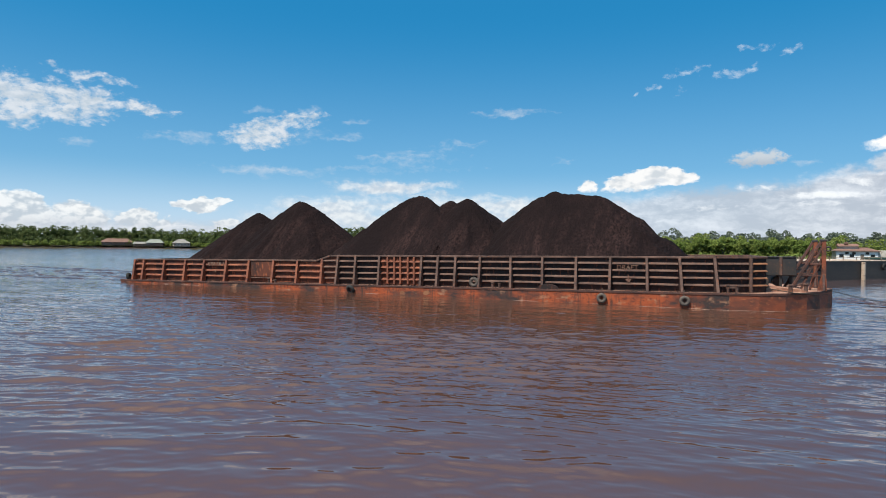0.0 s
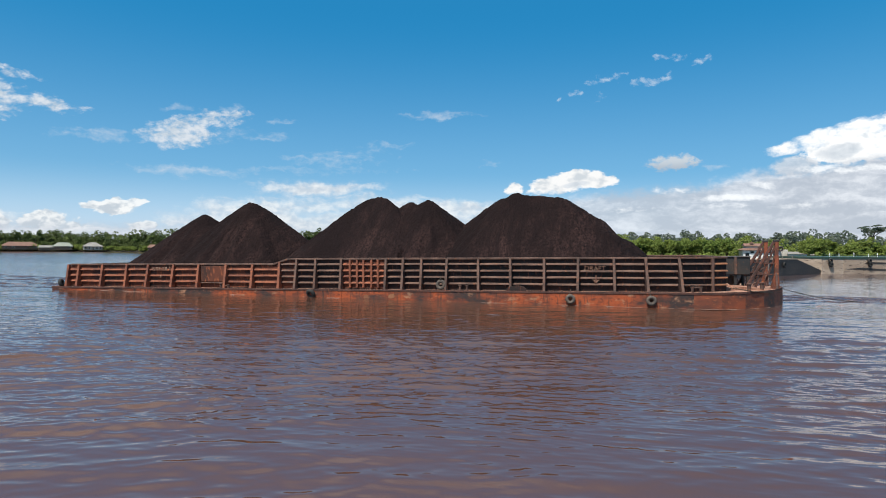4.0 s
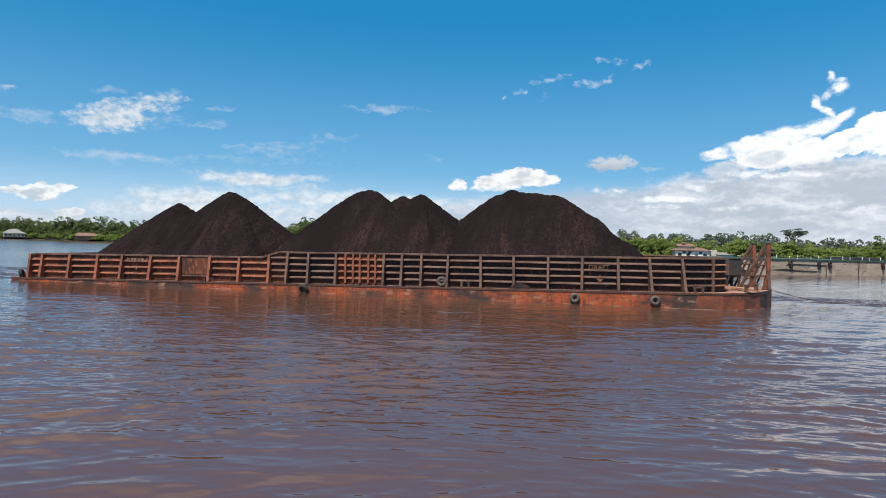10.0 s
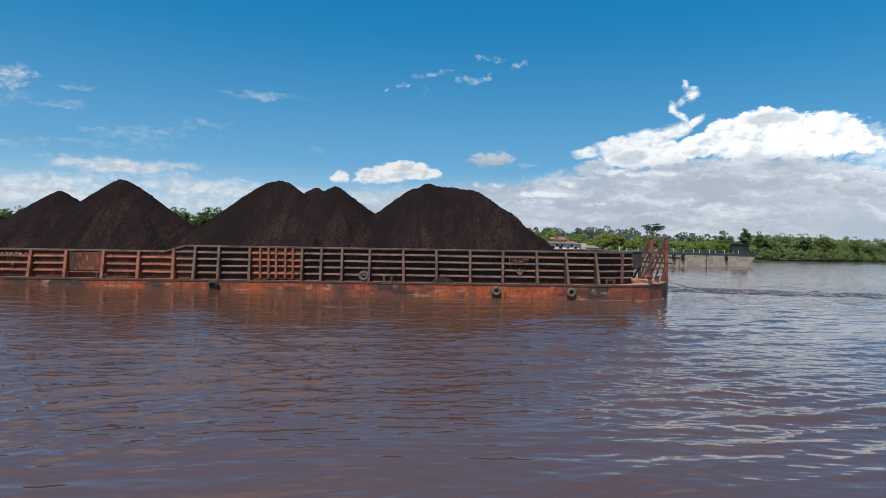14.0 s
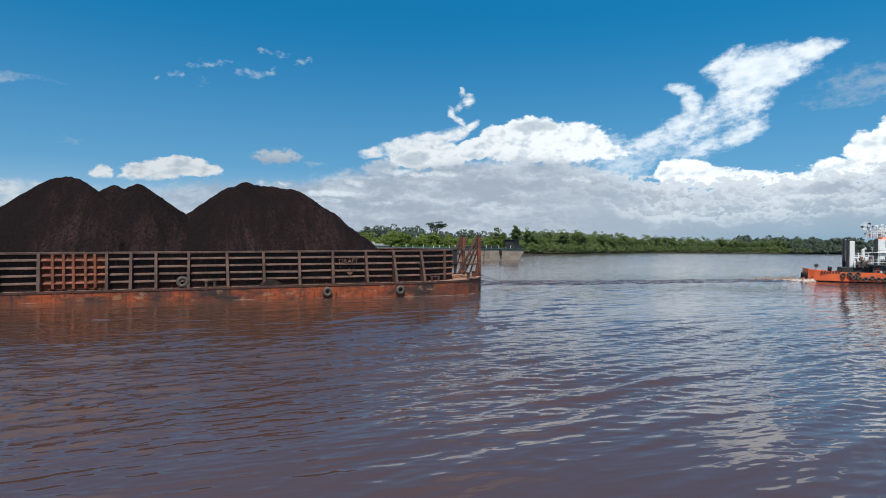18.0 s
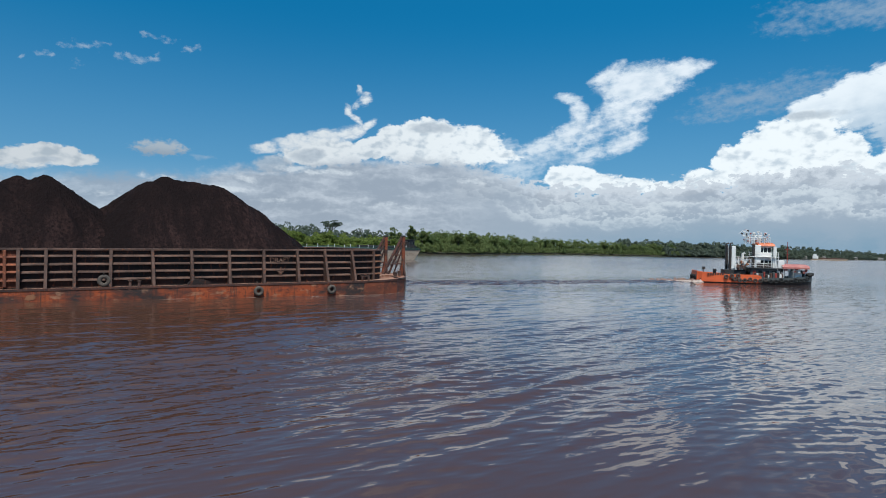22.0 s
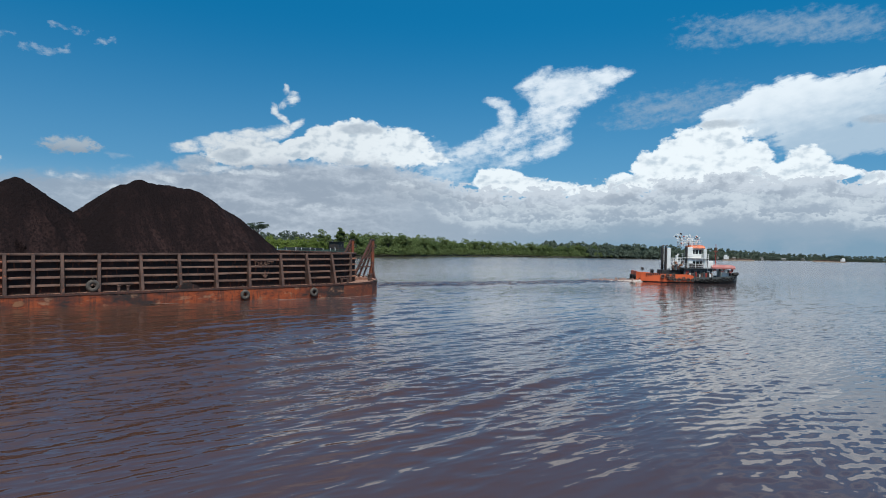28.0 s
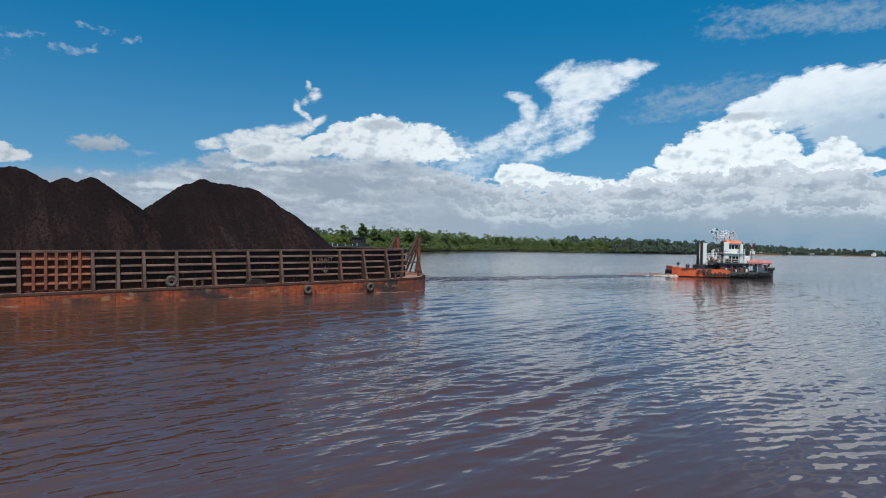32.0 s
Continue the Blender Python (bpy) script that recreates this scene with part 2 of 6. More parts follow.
grain = wmath("MULTIPLY_ADD", wisps, 0.65, wmath("MULTIPLY", puffs, 0.35))
fluff = wnoise(soft, 0.70, 3.5, 0.50).outputs["Fac"]
held = wvec("ADD", dome, wvec("MULTIPLY", bend, (0.35, 0.35, 0.0)))      # keeps a cloud's drawn shape
fray = wnoise(curl, 1.25, 8.0, 0.62).outputs["Fac"]                      # frayed edges
comb_at = wn.new("ShaderNodeMapping")
comb_at.vector_type = "TEXTURE"
wl.new(curl, comb_at.inputs[0])
comb_at.inputs[2].default_value, comb_at.inputs[3].default_value = (0, 0, radians(22)), (3.6, 0.9, 1)
fibres = wnoise(comb_at.outputs[0], 1.1, 6.0, 0.6).outputs["Fac"]        # wind-drawn fibres
ruffle = wmath("MULTIPLY_ADD", fray, 0.55, wmath("MULTIPLY", wisps, 0.45))
silk = wmath("MULTIPLY_ADD", fray, 0.62, wmath("MULTIPLY", fibres, 0.38))
heads = wmath("MULTIPLY_ADD", puffs, 0.55, wmath("MULTIPLY", fray, 0.50))
colour = wmix(wmath("MULTIPLY", cover(patches(DIM, held), silk, 3.4, 0.0, 1.3), 0.66), tint, (0.36, 0.44, 0.54, 1))
colour = wmix(wmath("MULTIPLY", cover(patches(VEIL, bent), ruffle, 3.6, 0.0, 1.7), 0.70), colour, (0.47, 0.53, 0.60, 1))
colour = wmix(wmath("MULTIPLY", cover(patches(SPECKS, bent), fray, 4.2, 0.1, 1.7), 0.66), colour, (0.54, 0.60, 0.67, 1))
colour = wmix(wmath("MULTIPLY", cover(patches(WEST, bent), silk, 4.2, -0.1, 1.05), 0.92), colour, wmix(ease(wmath("ADD", fray, relief), 0.25, 0.75), (0.42, 0.48, 0.54, 1), (0.57, 0.60, 0.64, 1)))
colour = wmix(wmath("MULTIPLY", cover(patches(LOW, bent), wmath("MULTIPLY_ADD", layers, 0.7, wmath("MULTIPLY", fray, 0.3)), 3.0, 0.0, 1.1), 0.88), colour, wmix(ease(wmath("ADD", fray, relief), 0.25, 0.75), (0.46, 0.51, 0.57, 1), (0.66, 0.68, 0.69, 1)))
colour = wmix(wmath("MULTIPLY", cover(patches(WEST_HEAPS, bent), heads, 4.0, 0.05, 0.75), 0.88), colour, wmix(ease(wmath("ADD", wmath("MULTIPLY", relief, 1.8), wmath("MULTIPLY_ADD", fray, 2.4, -0.7)), 0.10, 0.85), (0.42, 0.47, 0.52, 1), (0.72, 0.73, 0.73, 1)))
colour = wmix(wmath("MULTIPLY", cover(patches(TAN, held), fray, 3.2, 0.0, 1.0), 0.85), colour, wmix(ease(elev, 6.9, 7.7), (0.37, 0.40, 0.44, 1), (0.50, 0.52, 0.54, 1)))
anvil = cover(patches(ANVIL, held), wmath("MULTIPLY_ADD", heads, 0.6, wmath("MULTIPLY", fibres, 0.4)), 3.4, 0.05, 0.75)
slant = wmath("MULTIPLY_ADD", wmath("SUBTRACT", bear, 78.0), -0.22, elev)     # the anvil's lee side is in shade
smooth_tone = wmath("ADD", wmath("MULTIPLY_ADD", fibres, 1.0, -0.5), wmath("MULTIPLY_ADD", fluff, 2.0, -1.0))
colour = wmix(wmath("MULTIPLY", anvil, 0.95), colour, wmix(ease(wmath("ADD", slant, wmath("MULTIPLY", smooth_tone, 1.6)), 8.2, 13.4), (0.47, 0.57, 0.67, 1), (0.93, 0.94, 0.95, 1)))
gap = wmath("SUBTRACT", 1.0, cover(patches(HOLE, held), fray, 1.0, 0.1, 0.8))
wing = wmath("MULTIPLY", cover(patches(WING, held), silk, 2.4, 0.0, 1.1), gap)
colour = wmix(wmath("MULTIPLY", wing, 0.94), colour, wmix(ease(wmath("ADD", smooth_tone, wmath("MULTIPLY", relief, 0.5)), -0.75, 0.35), (0.60, 0.68, 0.76, 1), (0.90, 0.91, 0.93, 1)))
colour = wmix(wmath("MULTIPLY", cover(patches(TRAIL, held), silk, 2.6, 0.0, 1.3), 0.80), colour, (0.72, 0.78, 0.84, 1))
feather = cover(patches(FEATHER, held), silk, 2.4, 0.0, 1.0)
lit = wmix(ease(bear, 15.0, 55.0), (0.72, 0.72, 0.72, 1), (0.96, 0.96, 0.95, 1))      # sunlit cloud tops
shady = wmix(ease(bear, 15.0, 55.0), (0.48, 0.52, 0.56, 1), (0.62, 0.67, 0.72, 1))
colour = wmix(feather, colour, wmix(ease(fray, 0.25, 0.62), (0.56, 0.62, 0.69, 1), lit))
shelf = wmath("MULTIPLY", cover(patches(NORTH, held), wmath("MULTIPLY_ADD", heads, 0.6, wmath("MULTIPLY", ruffle, 0.4)), 4.4, 0.05, 0.65), ease(wmath("MULTIPLY_ADD", fray, 1.2, elev), 5.35, 5.85))
colour = wmix(shelf, colour, wmix(ease(wmath("ADD", relief, wmath("MULTIPLY_ADD", fluff, 2.0, -0.9)), -0.35, 0.25), shady, lit))
mass = patches(EAST + FAR, held)
crisp = cover(mass, heads, 3.4, 0.08, 0.60)
above = wmath("ADD", wmath("ADD", wmath("MULTIPLY", relief, 1.3), wmath("MULTIPLY_ADD", fray, 1.0, -0.5)), wmath("MULTIPLY_ADD", fluff, 2.4, -1.10))
colour = wmix(crisp, colour, wmix(ease(above, -0.55, 0.22), shady, lit))
colour = wmix(wmath("MULTIPLY", cover(patches(GREY, held), heads, 3.0, 0.0, 1.1), 0.80), colour, wmix(ease(fray, 0.3, 0.7), (0.40, 0.45, 0.51, 1), (0.54, 0.58, 0.63, 1)))
# the low grey-white bank of layered, lumpy cloud in front of them
crown = tower(bear, [(0, 1.5), (4.3, 3.2), (9, 4.2), (15, 4.9), (21.6, 5.2), (26.9, 6.3), (33, 6.8), (36, 7.6), (44, 7.7), (48.5, 7.0), (51.2, 5.8), (54, 5.1), (62.5, 5.3), (67.4, 5.5), (72, 6.2), (76, 6.7), (78.5, 6.0), (81, 6.2), (85, 5.7), (99, 5.5)])
right = ease(bear, 42.0, 56.0)                                                # layered on one side, heaped on the other
lumps = wmath("ADD", wmath("MULTIPLY_ADD", puffs, 2.6, -1.3), wmath("MULTIPLY_ADD", fray, 3.6, -1.8))
inside = wmath("ADD", wmath("SUBTRACT", crown, elev), wmath("MULTIPLY", lumps, wmath("MULTIPLY_ADD", right, 0.75, 0.35)))
bank = wmath("MULTIPLY", wmath("ADD", wmath("MULTIPLY", ease(inside, -0.10, 0.30), right), wmath("MULTIPLY", ease(inside, -0.5, 0.9), wmath("SUBTRACT", 1.0, right))), wmath("MULTIPLY_ADD", ease(bear, 8.0, 34.0), 0.22, 0.74))
broad = wnoise(wvec("MULTIPLY", bent, (0.55, 1.3, 1.0)), 0.42, 6.0, 0.55).outputs["Fac"]
layered_tone = wmath("ADD", wmath("MULTIPLY_ADD", layers, 3.2, -1.75), wmath("MULTIPLY_ADD", fray, 1.2, -0.6))
heaped_tone = wmath("ADD", wmath("MULTIPLY_ADD", broad, 4.0, -2.1), wmath("ADD", wmath("MULTIPLY", relief, 0.9), wmath("MULTIPLY_ADD", fray, 1.2, -0.6)))
sunlit = wmath("SUBTRACT", 1.0, ease(wmath("MULTIPLY_ADD", relief, -1.2, inside), 0.0, 1.5))
bright = wmath("ADD", wmath("MULTIPLY", layered_tone, wmath("SUBTRACT", 1.0, right)), wmath("MULTIPLY", wmath("ADD", wmath("MULTIPLY", heaped_tone, 0.5), sunlit), right))
bank_tone = wmix(ease(bright, -0.55, 0.70), (0.38, 0.415, 0.475, 1), (0.65, 0.67, 0.71, 1))
colour = wmix(bank, colour, bank_tone)
for drop, shift in ((1.35, (3.7, 9.1, 0.0)), (2.6, (11.3, 4.3, 0.0))):          # nearer rows of heaps in front
    knobs = wmath("ADD", wmath("MULTIPLY_ADD", billow(wvec("ADD", curl, shift), 4.0, 0.6), 2.4, -1.2), wmath("MULTIPLY_ADD", fray, 2.6, -1.3))
    depth = wmath("ADD", wmath("SUBTRACT", wmath("SUBTRACT", crown, drop), elev), knobs)
    lee = wmix(ease(wmath("ADD", depth, wmath("MULTIPLY_ADD", broad, -3.0, 1.5)), 0.0, 1.4), (0.68, 0.71, 0.74, 1), (0.39, 0.44, 0.51, 1))
    colour = wmix(wmath("MULTIPLY", wmath("MULTIPLY", ease(depth, -0.06, 0.30), right), 0.85), colour, lee)
colour = wmix(wmath("MULTIPLY", cover(patches(STREAKS, held), ruffle, 3.8, 0.0, 1.2), 0.80), colour, (0.76, 0.78, 0.80, 1))
# blue-grey murk right over the horizon
murk = wmath("MULTIPLY", wmath("SUBTRACT", 1.0, ease(elev, 0.2, 3.8)), wmath("MULTIPLY", wmath("MULTIPLY_ADD", ease(bear, 30.0, 75.0), 0.78, 0.24), wmath("MULTIPLY_ADD", broad, -1.8, 1.8)))
colour = wmix(murk, colour, wmix(ease(bear, 42.0, 70.0), (0.38, 0.43, 0.50, 1), (0.25, 0.36, 0.46, 1)))
colour = wvec("MULTIPLY", colour, wmix(ease(bear, 25.0, 70.0), (1.0, 1.0, 1.0, 1), (1.08, 1.08, 1.07, 1)))    # the open east is brighter

# a thin high haze out of view, added to whiten reflections, thicker towards the west
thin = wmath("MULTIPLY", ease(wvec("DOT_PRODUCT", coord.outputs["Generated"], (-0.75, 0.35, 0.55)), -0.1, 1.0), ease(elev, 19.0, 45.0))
plain = wn.new("ShaderNodeBackground")
high = wnoise(coord.outputs["Generated"], 3.2, 5.0, 0.55).outputs["Fac"]     # unseen broken cloud overhead, added to brighten the near water
high = wmath("MULTIPLY", wmath("MULTIPLY", ease(high, 0.44, 0.66), ease(elev, 22.5, 30.0)), 0.52)
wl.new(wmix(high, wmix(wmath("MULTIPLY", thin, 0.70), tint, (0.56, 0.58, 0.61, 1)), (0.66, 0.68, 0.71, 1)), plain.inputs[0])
clouded = wn.new("ShaderNodeBackground")
wl.new(colour, clouded.inputs[0])
sky_out = wn.new("ShaderNodeOutputWorld")
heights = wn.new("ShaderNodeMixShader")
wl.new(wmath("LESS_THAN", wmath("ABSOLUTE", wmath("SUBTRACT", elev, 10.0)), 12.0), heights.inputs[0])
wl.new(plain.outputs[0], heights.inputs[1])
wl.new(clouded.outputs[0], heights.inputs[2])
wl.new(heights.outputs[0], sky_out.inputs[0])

sun = new("sun", bpy.data.lights.new("sun", "SUN"))
sun.data.energy, sun.data.angle, sun.data.color = 4.7, radians(0.6), (1.0, 0.95, 0.87)
a, e = radians(SUN_BEARING), radians(SUN_ELEVATION)
sun.matrix_world = look((0, 0, 0), (-math.sin(a) * math.cos(e), -math.cos(a) * math.cos(e), -math.sin(e))) 
sun.location = (0, 0, 400)

# ---- materials ----
def shader(name, colour, rough=0.6, metal=0.0):
    m = bpy.data.materials.new(name)
    m.use_nodes = True
    b = m.node_tree.nodes["Principled BSDF"]
    b.inputs["Base Color"].default_value = (*colour, 1)
    b.inputs["Roughness"].default_value, b.inputs["Metallic"].default_value = rough, metal
    return m


def noise_fac(m, scale, detail=4.0, stretch=(1, 1, 1), low=0.35, high=0.65, offset=(0, 0, 0), random_shift=False):
    """A noise over object space between 0 and 1, with sharper or softer limits."""
    nt = m.node_tree
    co = nt.nodes.new("ShaderNodeTexCoord")
    mp = nt.nodes.new("ShaderNodeMapping")
    mp.inputs[1].default_value, mp.inputs[3].default_value = offset, stretch
    nt.links.new(co.outputs["Object"], mp.inputs[0])
    vec = mp.outputs[0]
    if random_shift:
        info = nt.nodes.new("ShaderNodeObjectInfo")
        ad = nt.nodes.new("ShaderNodeVectorMath")
        ad.operation = "MULTIPLY_ADD"
        ad.inputs[1].default_value, ad.inputs[0].default_value = (37.0, 23.0, 11.0), (1, 1, 1)
        nt.links.new(info.outputs["Random"], ad.inputs[0])
        nt.links.new(vec, ad.inputs[2])
        vec = ad.outputs[0]
    n = nt.nodes.new("ShaderNodeTexNoise")
    n.inputs["Scale"].default_value, n.inputs["Detail"].default_value, n.inputs["Roughness"].default_value = scale, detail, 0.6
    nt.links.new(vec, n.inputs["Vector"])
    r = nt.nodes.new("ShaderNodeMapRange")
    r.inputs[1].default_value, r.inputs[2].default_value = low, high
    nt.links.new(n.outputs["Fac"], r.inputs[0])
    return r.outputs[0], n.outputs["Fac"]


def blend(m, fac, a, b):
    nt = m.node_tree
    n = nt.nodes.new("ShaderNodeMix")
    n.data_type = "RGBA"
    if isinstance(fac, float):
        n.inputs[0].default_value = fac
    else:
        nt.links.new(fac, n.inputs[0])
    for i, v in ((6, a), (7, b)):
        if isinstance(v, tuple):
            n.inputs[i].default_value = (*v, 1)
        else:
            nt.links.new(v, n.inputs[i])
    return n.outputs[2]


def nt_math(m, op, a, b):
    n = m.node_tree.nodes.new("ShaderNodeMath")
    n.operation = op
    m.node_tree.links.new(a, n.inputs[0])
    m.node_tree.links.new(b, n.inputs[1])
    return n.outputs[0]


def finish(m, colour=None, height=None, depth=0.01, rough=None):
    nt = m.node_tree
    b = nt.nodes["Principled BSDF"]
    if colour is not None:
        nt.links.new(colour, b.inputs["Base Color"])
    if height is not None:
        u = nt.nodes.new("ShaderNodeBump")
        u.inputs["Strength"].default_value, u.inputs["Distance"].default_value = 1.0, depth
        nt.links.new(height, u.inputs["Height"])
        nt.links.new(u.outputs[0], b.inputs["Normal"])
    if rough is not None:
        nt.links.new(rough, b.inputs["Roughness"])
    return m


def layered(name, base, second, third, scale=1.0, stretch=(1, 1, 1), rough=0.75, depth=0.01, metal=0.0, amount=(0.40, 0.62), spots=(0.56, 0.68), shift=True):
    """A base colour with large stains of a second one and small spots of a third, and a fine relief."""
    base, second, third = (tuple(v * 0.82 for v in c) for c in (base, second, third))      # lowered all over to balance the strong sun
    m = shader(name, base, rough, metal)
    big, _ = noise_fac(m, 0.55 * scale, 5.0, stretch, *amount, random_shift=shift)
    small, _ = noise_fac(m, 3.2 * scale, 6.0, stretch, *spots, offset=(4, 7, 1), random_shift=shift)
    _, fine = noise_fac(m, 14.0 * scale, 4.0)
    return finish(m, blend(m, small, blend(m, big, base, second), third), fine, depth)


# rust, darkened further to carry the shade between ribs and ledges
shaded_rust = layered("rusted wall plate with shade", (0.036, 0.014, 0.010), (0.014, 0.009, 0.008), (0.17, 0.050, 0.022), 1.0, (1, 1, 0.45), 0.85)
rust_plate_warm = layered("orange rusted wall plate with shade", (0.155, 0.043, 0.020), (0.050, 0.020, 0.014), (0.36, 0.10, 0.035), 1.0, (1, 1, 0.45), 0.85)
rust_frame = layered("weathered brown steel", (0.172, 0.096, 0.070), (0.074, 0.040, 0.030), (0.26, 0.092, 0.042), 1.2, (1, 1, 1), 0.75)
rust_frame_warm = layered("orange brown rusted steel", (0.30, 0.095, 0.046), (0.135, 0.044, 0.026), (0.44, 0.125, 0.042), 1.2, (1, 1, 1), 0.75)
rust_dark = layered("dark pitted brown steel", (0.115, 0.048, 0.034), (0.050, 0.025, 0.020), (0.25, 0.075, 0.035), 1.4, (1, 1, 1), 0.8)
rust_hull = shader("orange rusted hull plate", (0.27, 0.07, 0.02), 0.72)
scrape, _ = noise_fac(rust_hull, 0.42, 6.0, (0.45, 0.45, 0.9), 0.45, 0.60)
flakes, _ = noise_fac(rust_hull, 2.6, 7.0, (0.8, 1, 1.4), 0.50, 0.62, offset=(4, 7, 1))
drips, _ = noise_fac(rust_hull, 1.5, 5.0, (2.6, 2.6, 0.30), 0.52, 0.70, offset=(1, 3, 8))
pale, _ = noise_fac(rust_hull, 1.1, 6.0, (0.7, 1, 1.4), 0.57, 0.69, offset=(14, 2, 5))
_, pits = noise_fac(rust_hull, 9.0, 6.0)
rusty = blend(rust_hull, flakes, (0.35, 0.070, 0.017), (0.165, 0.033, 0.012))
rusty = blend(rust_hull, scrape, rusty, blend(rust_hull, flakes, (0.030, 0.020, 0.018), (0.075, 0.030, 0.019)))
rusty = blend(rust_hull, drips, rusty, (0.050, 0.024, 0.017))
finish(rust_hull, blend(rust_hull, pale, rusty, (0.36, 0.18, 0.10)), pits, 0.03)
rust_hull_red = layered("red brown bow plate", (0.27, 0.066, 0.026), (0.075, 0.036, 0.026), (0.42, 0.13, 0.045), 0.9, (0.6, 0.6, 1.2), 0.72, 0.015)
rust_bright = layered("bright orange steel", (0.34, 0.15, 0.07), (0.24, 0.09, 0.04), (0.25, 0.09, 0.04), 1.6, (1, 1, 1), 0.7)
deck_rust = layered("sandy rusted deck", (0.42, 0.23, 0.15), (0.24, 0.10, 0.06), (0.55, 0.38, 0.28), 1.5, (1, 1, 1), 0.9)
dark_steel = layered("dark painted steel", (0.030, 0.030, 0.030), (0.055, 0.040, 0.032), (0.10, 0.05, 0.03), 1.2, (1, 1, 1), 0.6)
rubber = layered("worn black rubber", (0.018, 0.017, 0.016), (0.035, 0.033, 0.030), (0.07, 0.065, 0.06), 3.0, (1, 1, 1), 0.85, 0.008)
rubber_pale = layered("muddy rubber", (0.085, 0.070, 0.060), (0.15, 0.115, 0.09), (0.02, 0.02, 0.02), 3.0, (1, 1, 1), 0.9, 0.008)
rope_mat = layered("wet brown rope", (0.09, 0.065, 0.045), (0.04, 0.03, 0.022), (0.15, 0.11, 0.08), 6.0, (1, 1, 1), 0.9)
mark_paint = layered("worn pale marking paint", (0.52, 0.36, 0.25), (0.20, 0.09, 0.055), (0.11, 0.045, 0.03), 3.0, (1, 1, 1), 0.8, amount=(0.36, 0.52), spots=(0.46, 0.60))

coal = shader("dark brown coal", (0.02, 0.015, 0.013), 0.95)
coal.node_tree.nodes["Principled BSDF"].inputs["Specular IOR Level"].default_value = 0.06
big, _ = noise_fac(coal, 0.16, 3.0, (1, 0.6, 0.5), 0.40, 0.64, random_shift=True)
chute, _ = noise_fac(coal, 0.95, 4.0, (1.3, 0.22, 0.10), 0.42, 0.60, offset=(2, 9, 4), random_shift=True)
lump, _ = noise_fac(coal, 4.2, 5.0, (1, 0.55, 0.55), 0.44, 0.62)
speck, _ = noise_fac(coal, 8.0, 4.0, (1, 1, 1), 0.57, 0.64, offset=(5, 1, 2))
_, grit = noise_fac(coal, 3.2, 7.0, (1, 0.65, 0.65))
fan = nt_math(coal, "MULTIPLY", chute, big)
# the paler downslope streaks paint in sunlit ridges along with drier coal
lit_streaks = blend(coal, fan, blend(coal, big, (0.0118, 0.0075, 0.0075), (0.0175, 0.0105, 0.0102)), (0.040, 0.0220, 0.0198))
finish(coal, blend(coal, speck, blend(coal, lump, lit_streaks, (0.0112, 0.0070, 0.0070)), (0.004, 0.003, 0.003)), grit, 0.34)

mud_hull = layered("mud-stained pale hull plate", (0.56, 0.43, 0.32), (0.40, 0.29, 0.205), (0.18, 0.13, 0.10), 0.35, (0.5, 0.5, 1.8), 0.85, 0.02)
green_steel = layered("dark green painted steel", (0.030, 0.085, 0.060), (0.045, 0.060, 0.045), (0.10, 0.12, 0.10), 1.0, (1, 1, 1), 0.6)
black_hull = layered("black hull plate", (0.022, 0.021, 0.021), (0.045, 0.036, 0.030), (0.08, 0.05, 0.035), 0.6, (0.6, 0.6, 1.5), 0.6, 0.01)
white_paint = layered("weathered white paint", (0.98, 0.96, 0.92), (0.88, 0.85, 0.80), (0.50, 0.42, 0.35), 1.2, (1, 1, 0.5), 0.55, 0.004, spots=(0.64, 0.78))
orange_paint = layered("orange hull paint", (0.98, 0.180, 0.055), (0.84, 0.14, 0.042), (0.40, 0.09, 0.03), 0.8, (0.6, 0.6, 1.4), 0.5, 0.006, spots=(0.63, 0.76))
orange_roof = layered("orange roof paint", (0.95, 0.23, 0.07), (0.58, 0.12, 0.035), (0.40, 0.10, 0.04), 1.0, (1, 1, 1), 0.55, 0.004)
awning_mat = layered("faded red awning cloth", (0.50, 0.15, 0.13), (0.58, 0.26, 0.22), (0.34, 0.09, 0.08), 1.5, (1, 1, 1), 0.85)
red_paint = layered("red painted steel", (0.42, 0.06, 0.04), (0.32, 0.05, 0.035), (0.20, 0.05, 0.03), 2.0, (1, 1, 1), 0.55)
grey_paint = layered("grey green deck paint", (0.10, 0.115, 0.115), (0.07, 0.075, 0.075), (0.16, 0.12, 0.09), 1.2, (1, 1, 1), 0.6)
glass = shader("dark window glass", (0.012, 0.016, 0.018), 0.06)
glass.node_tree.nodes["Principled BSDF"].inputs["IOR"].default_value = 1.5
cream_wall = layered("cream plaster wall", (0.62, 0.58, 0.50), (0.52, 0.47, 0.40), (0.36, 0.31, 0.25), 0.6, (1, 1, 0.6), 0.9)
blue_wall = layered("pale turquoise sheet wall", (0.34, 0.50, 0.50), (0.28, 0.42, 0.42), (0.22, 0.30, 0.29), 0.8, (1, 1, 0.5), 0.7)
plank_wall = layered("grey brown plank wall", (0.20, 0.15, 0.11), (0.13, 0.10, 0.075), (0.28, 0.23, 0.18), 1.2, (1, 1, 0.3), 0.9)
roof_rust = layered("rusty red sheet roof", (0.24, 0.125, 0.085), (0.17, 0.09, 0.065), (0.30, 0.19, 0.14), 0.8, (1, 1, 1), 0.75)
roof_grey = layered("pale grey sheet roof", (0.30, 0.28, 0.25), (0.24, 0.22, 0.19), (0.20, 0.16, 0.13), 0.8, (1, 1, 1), 0.6)
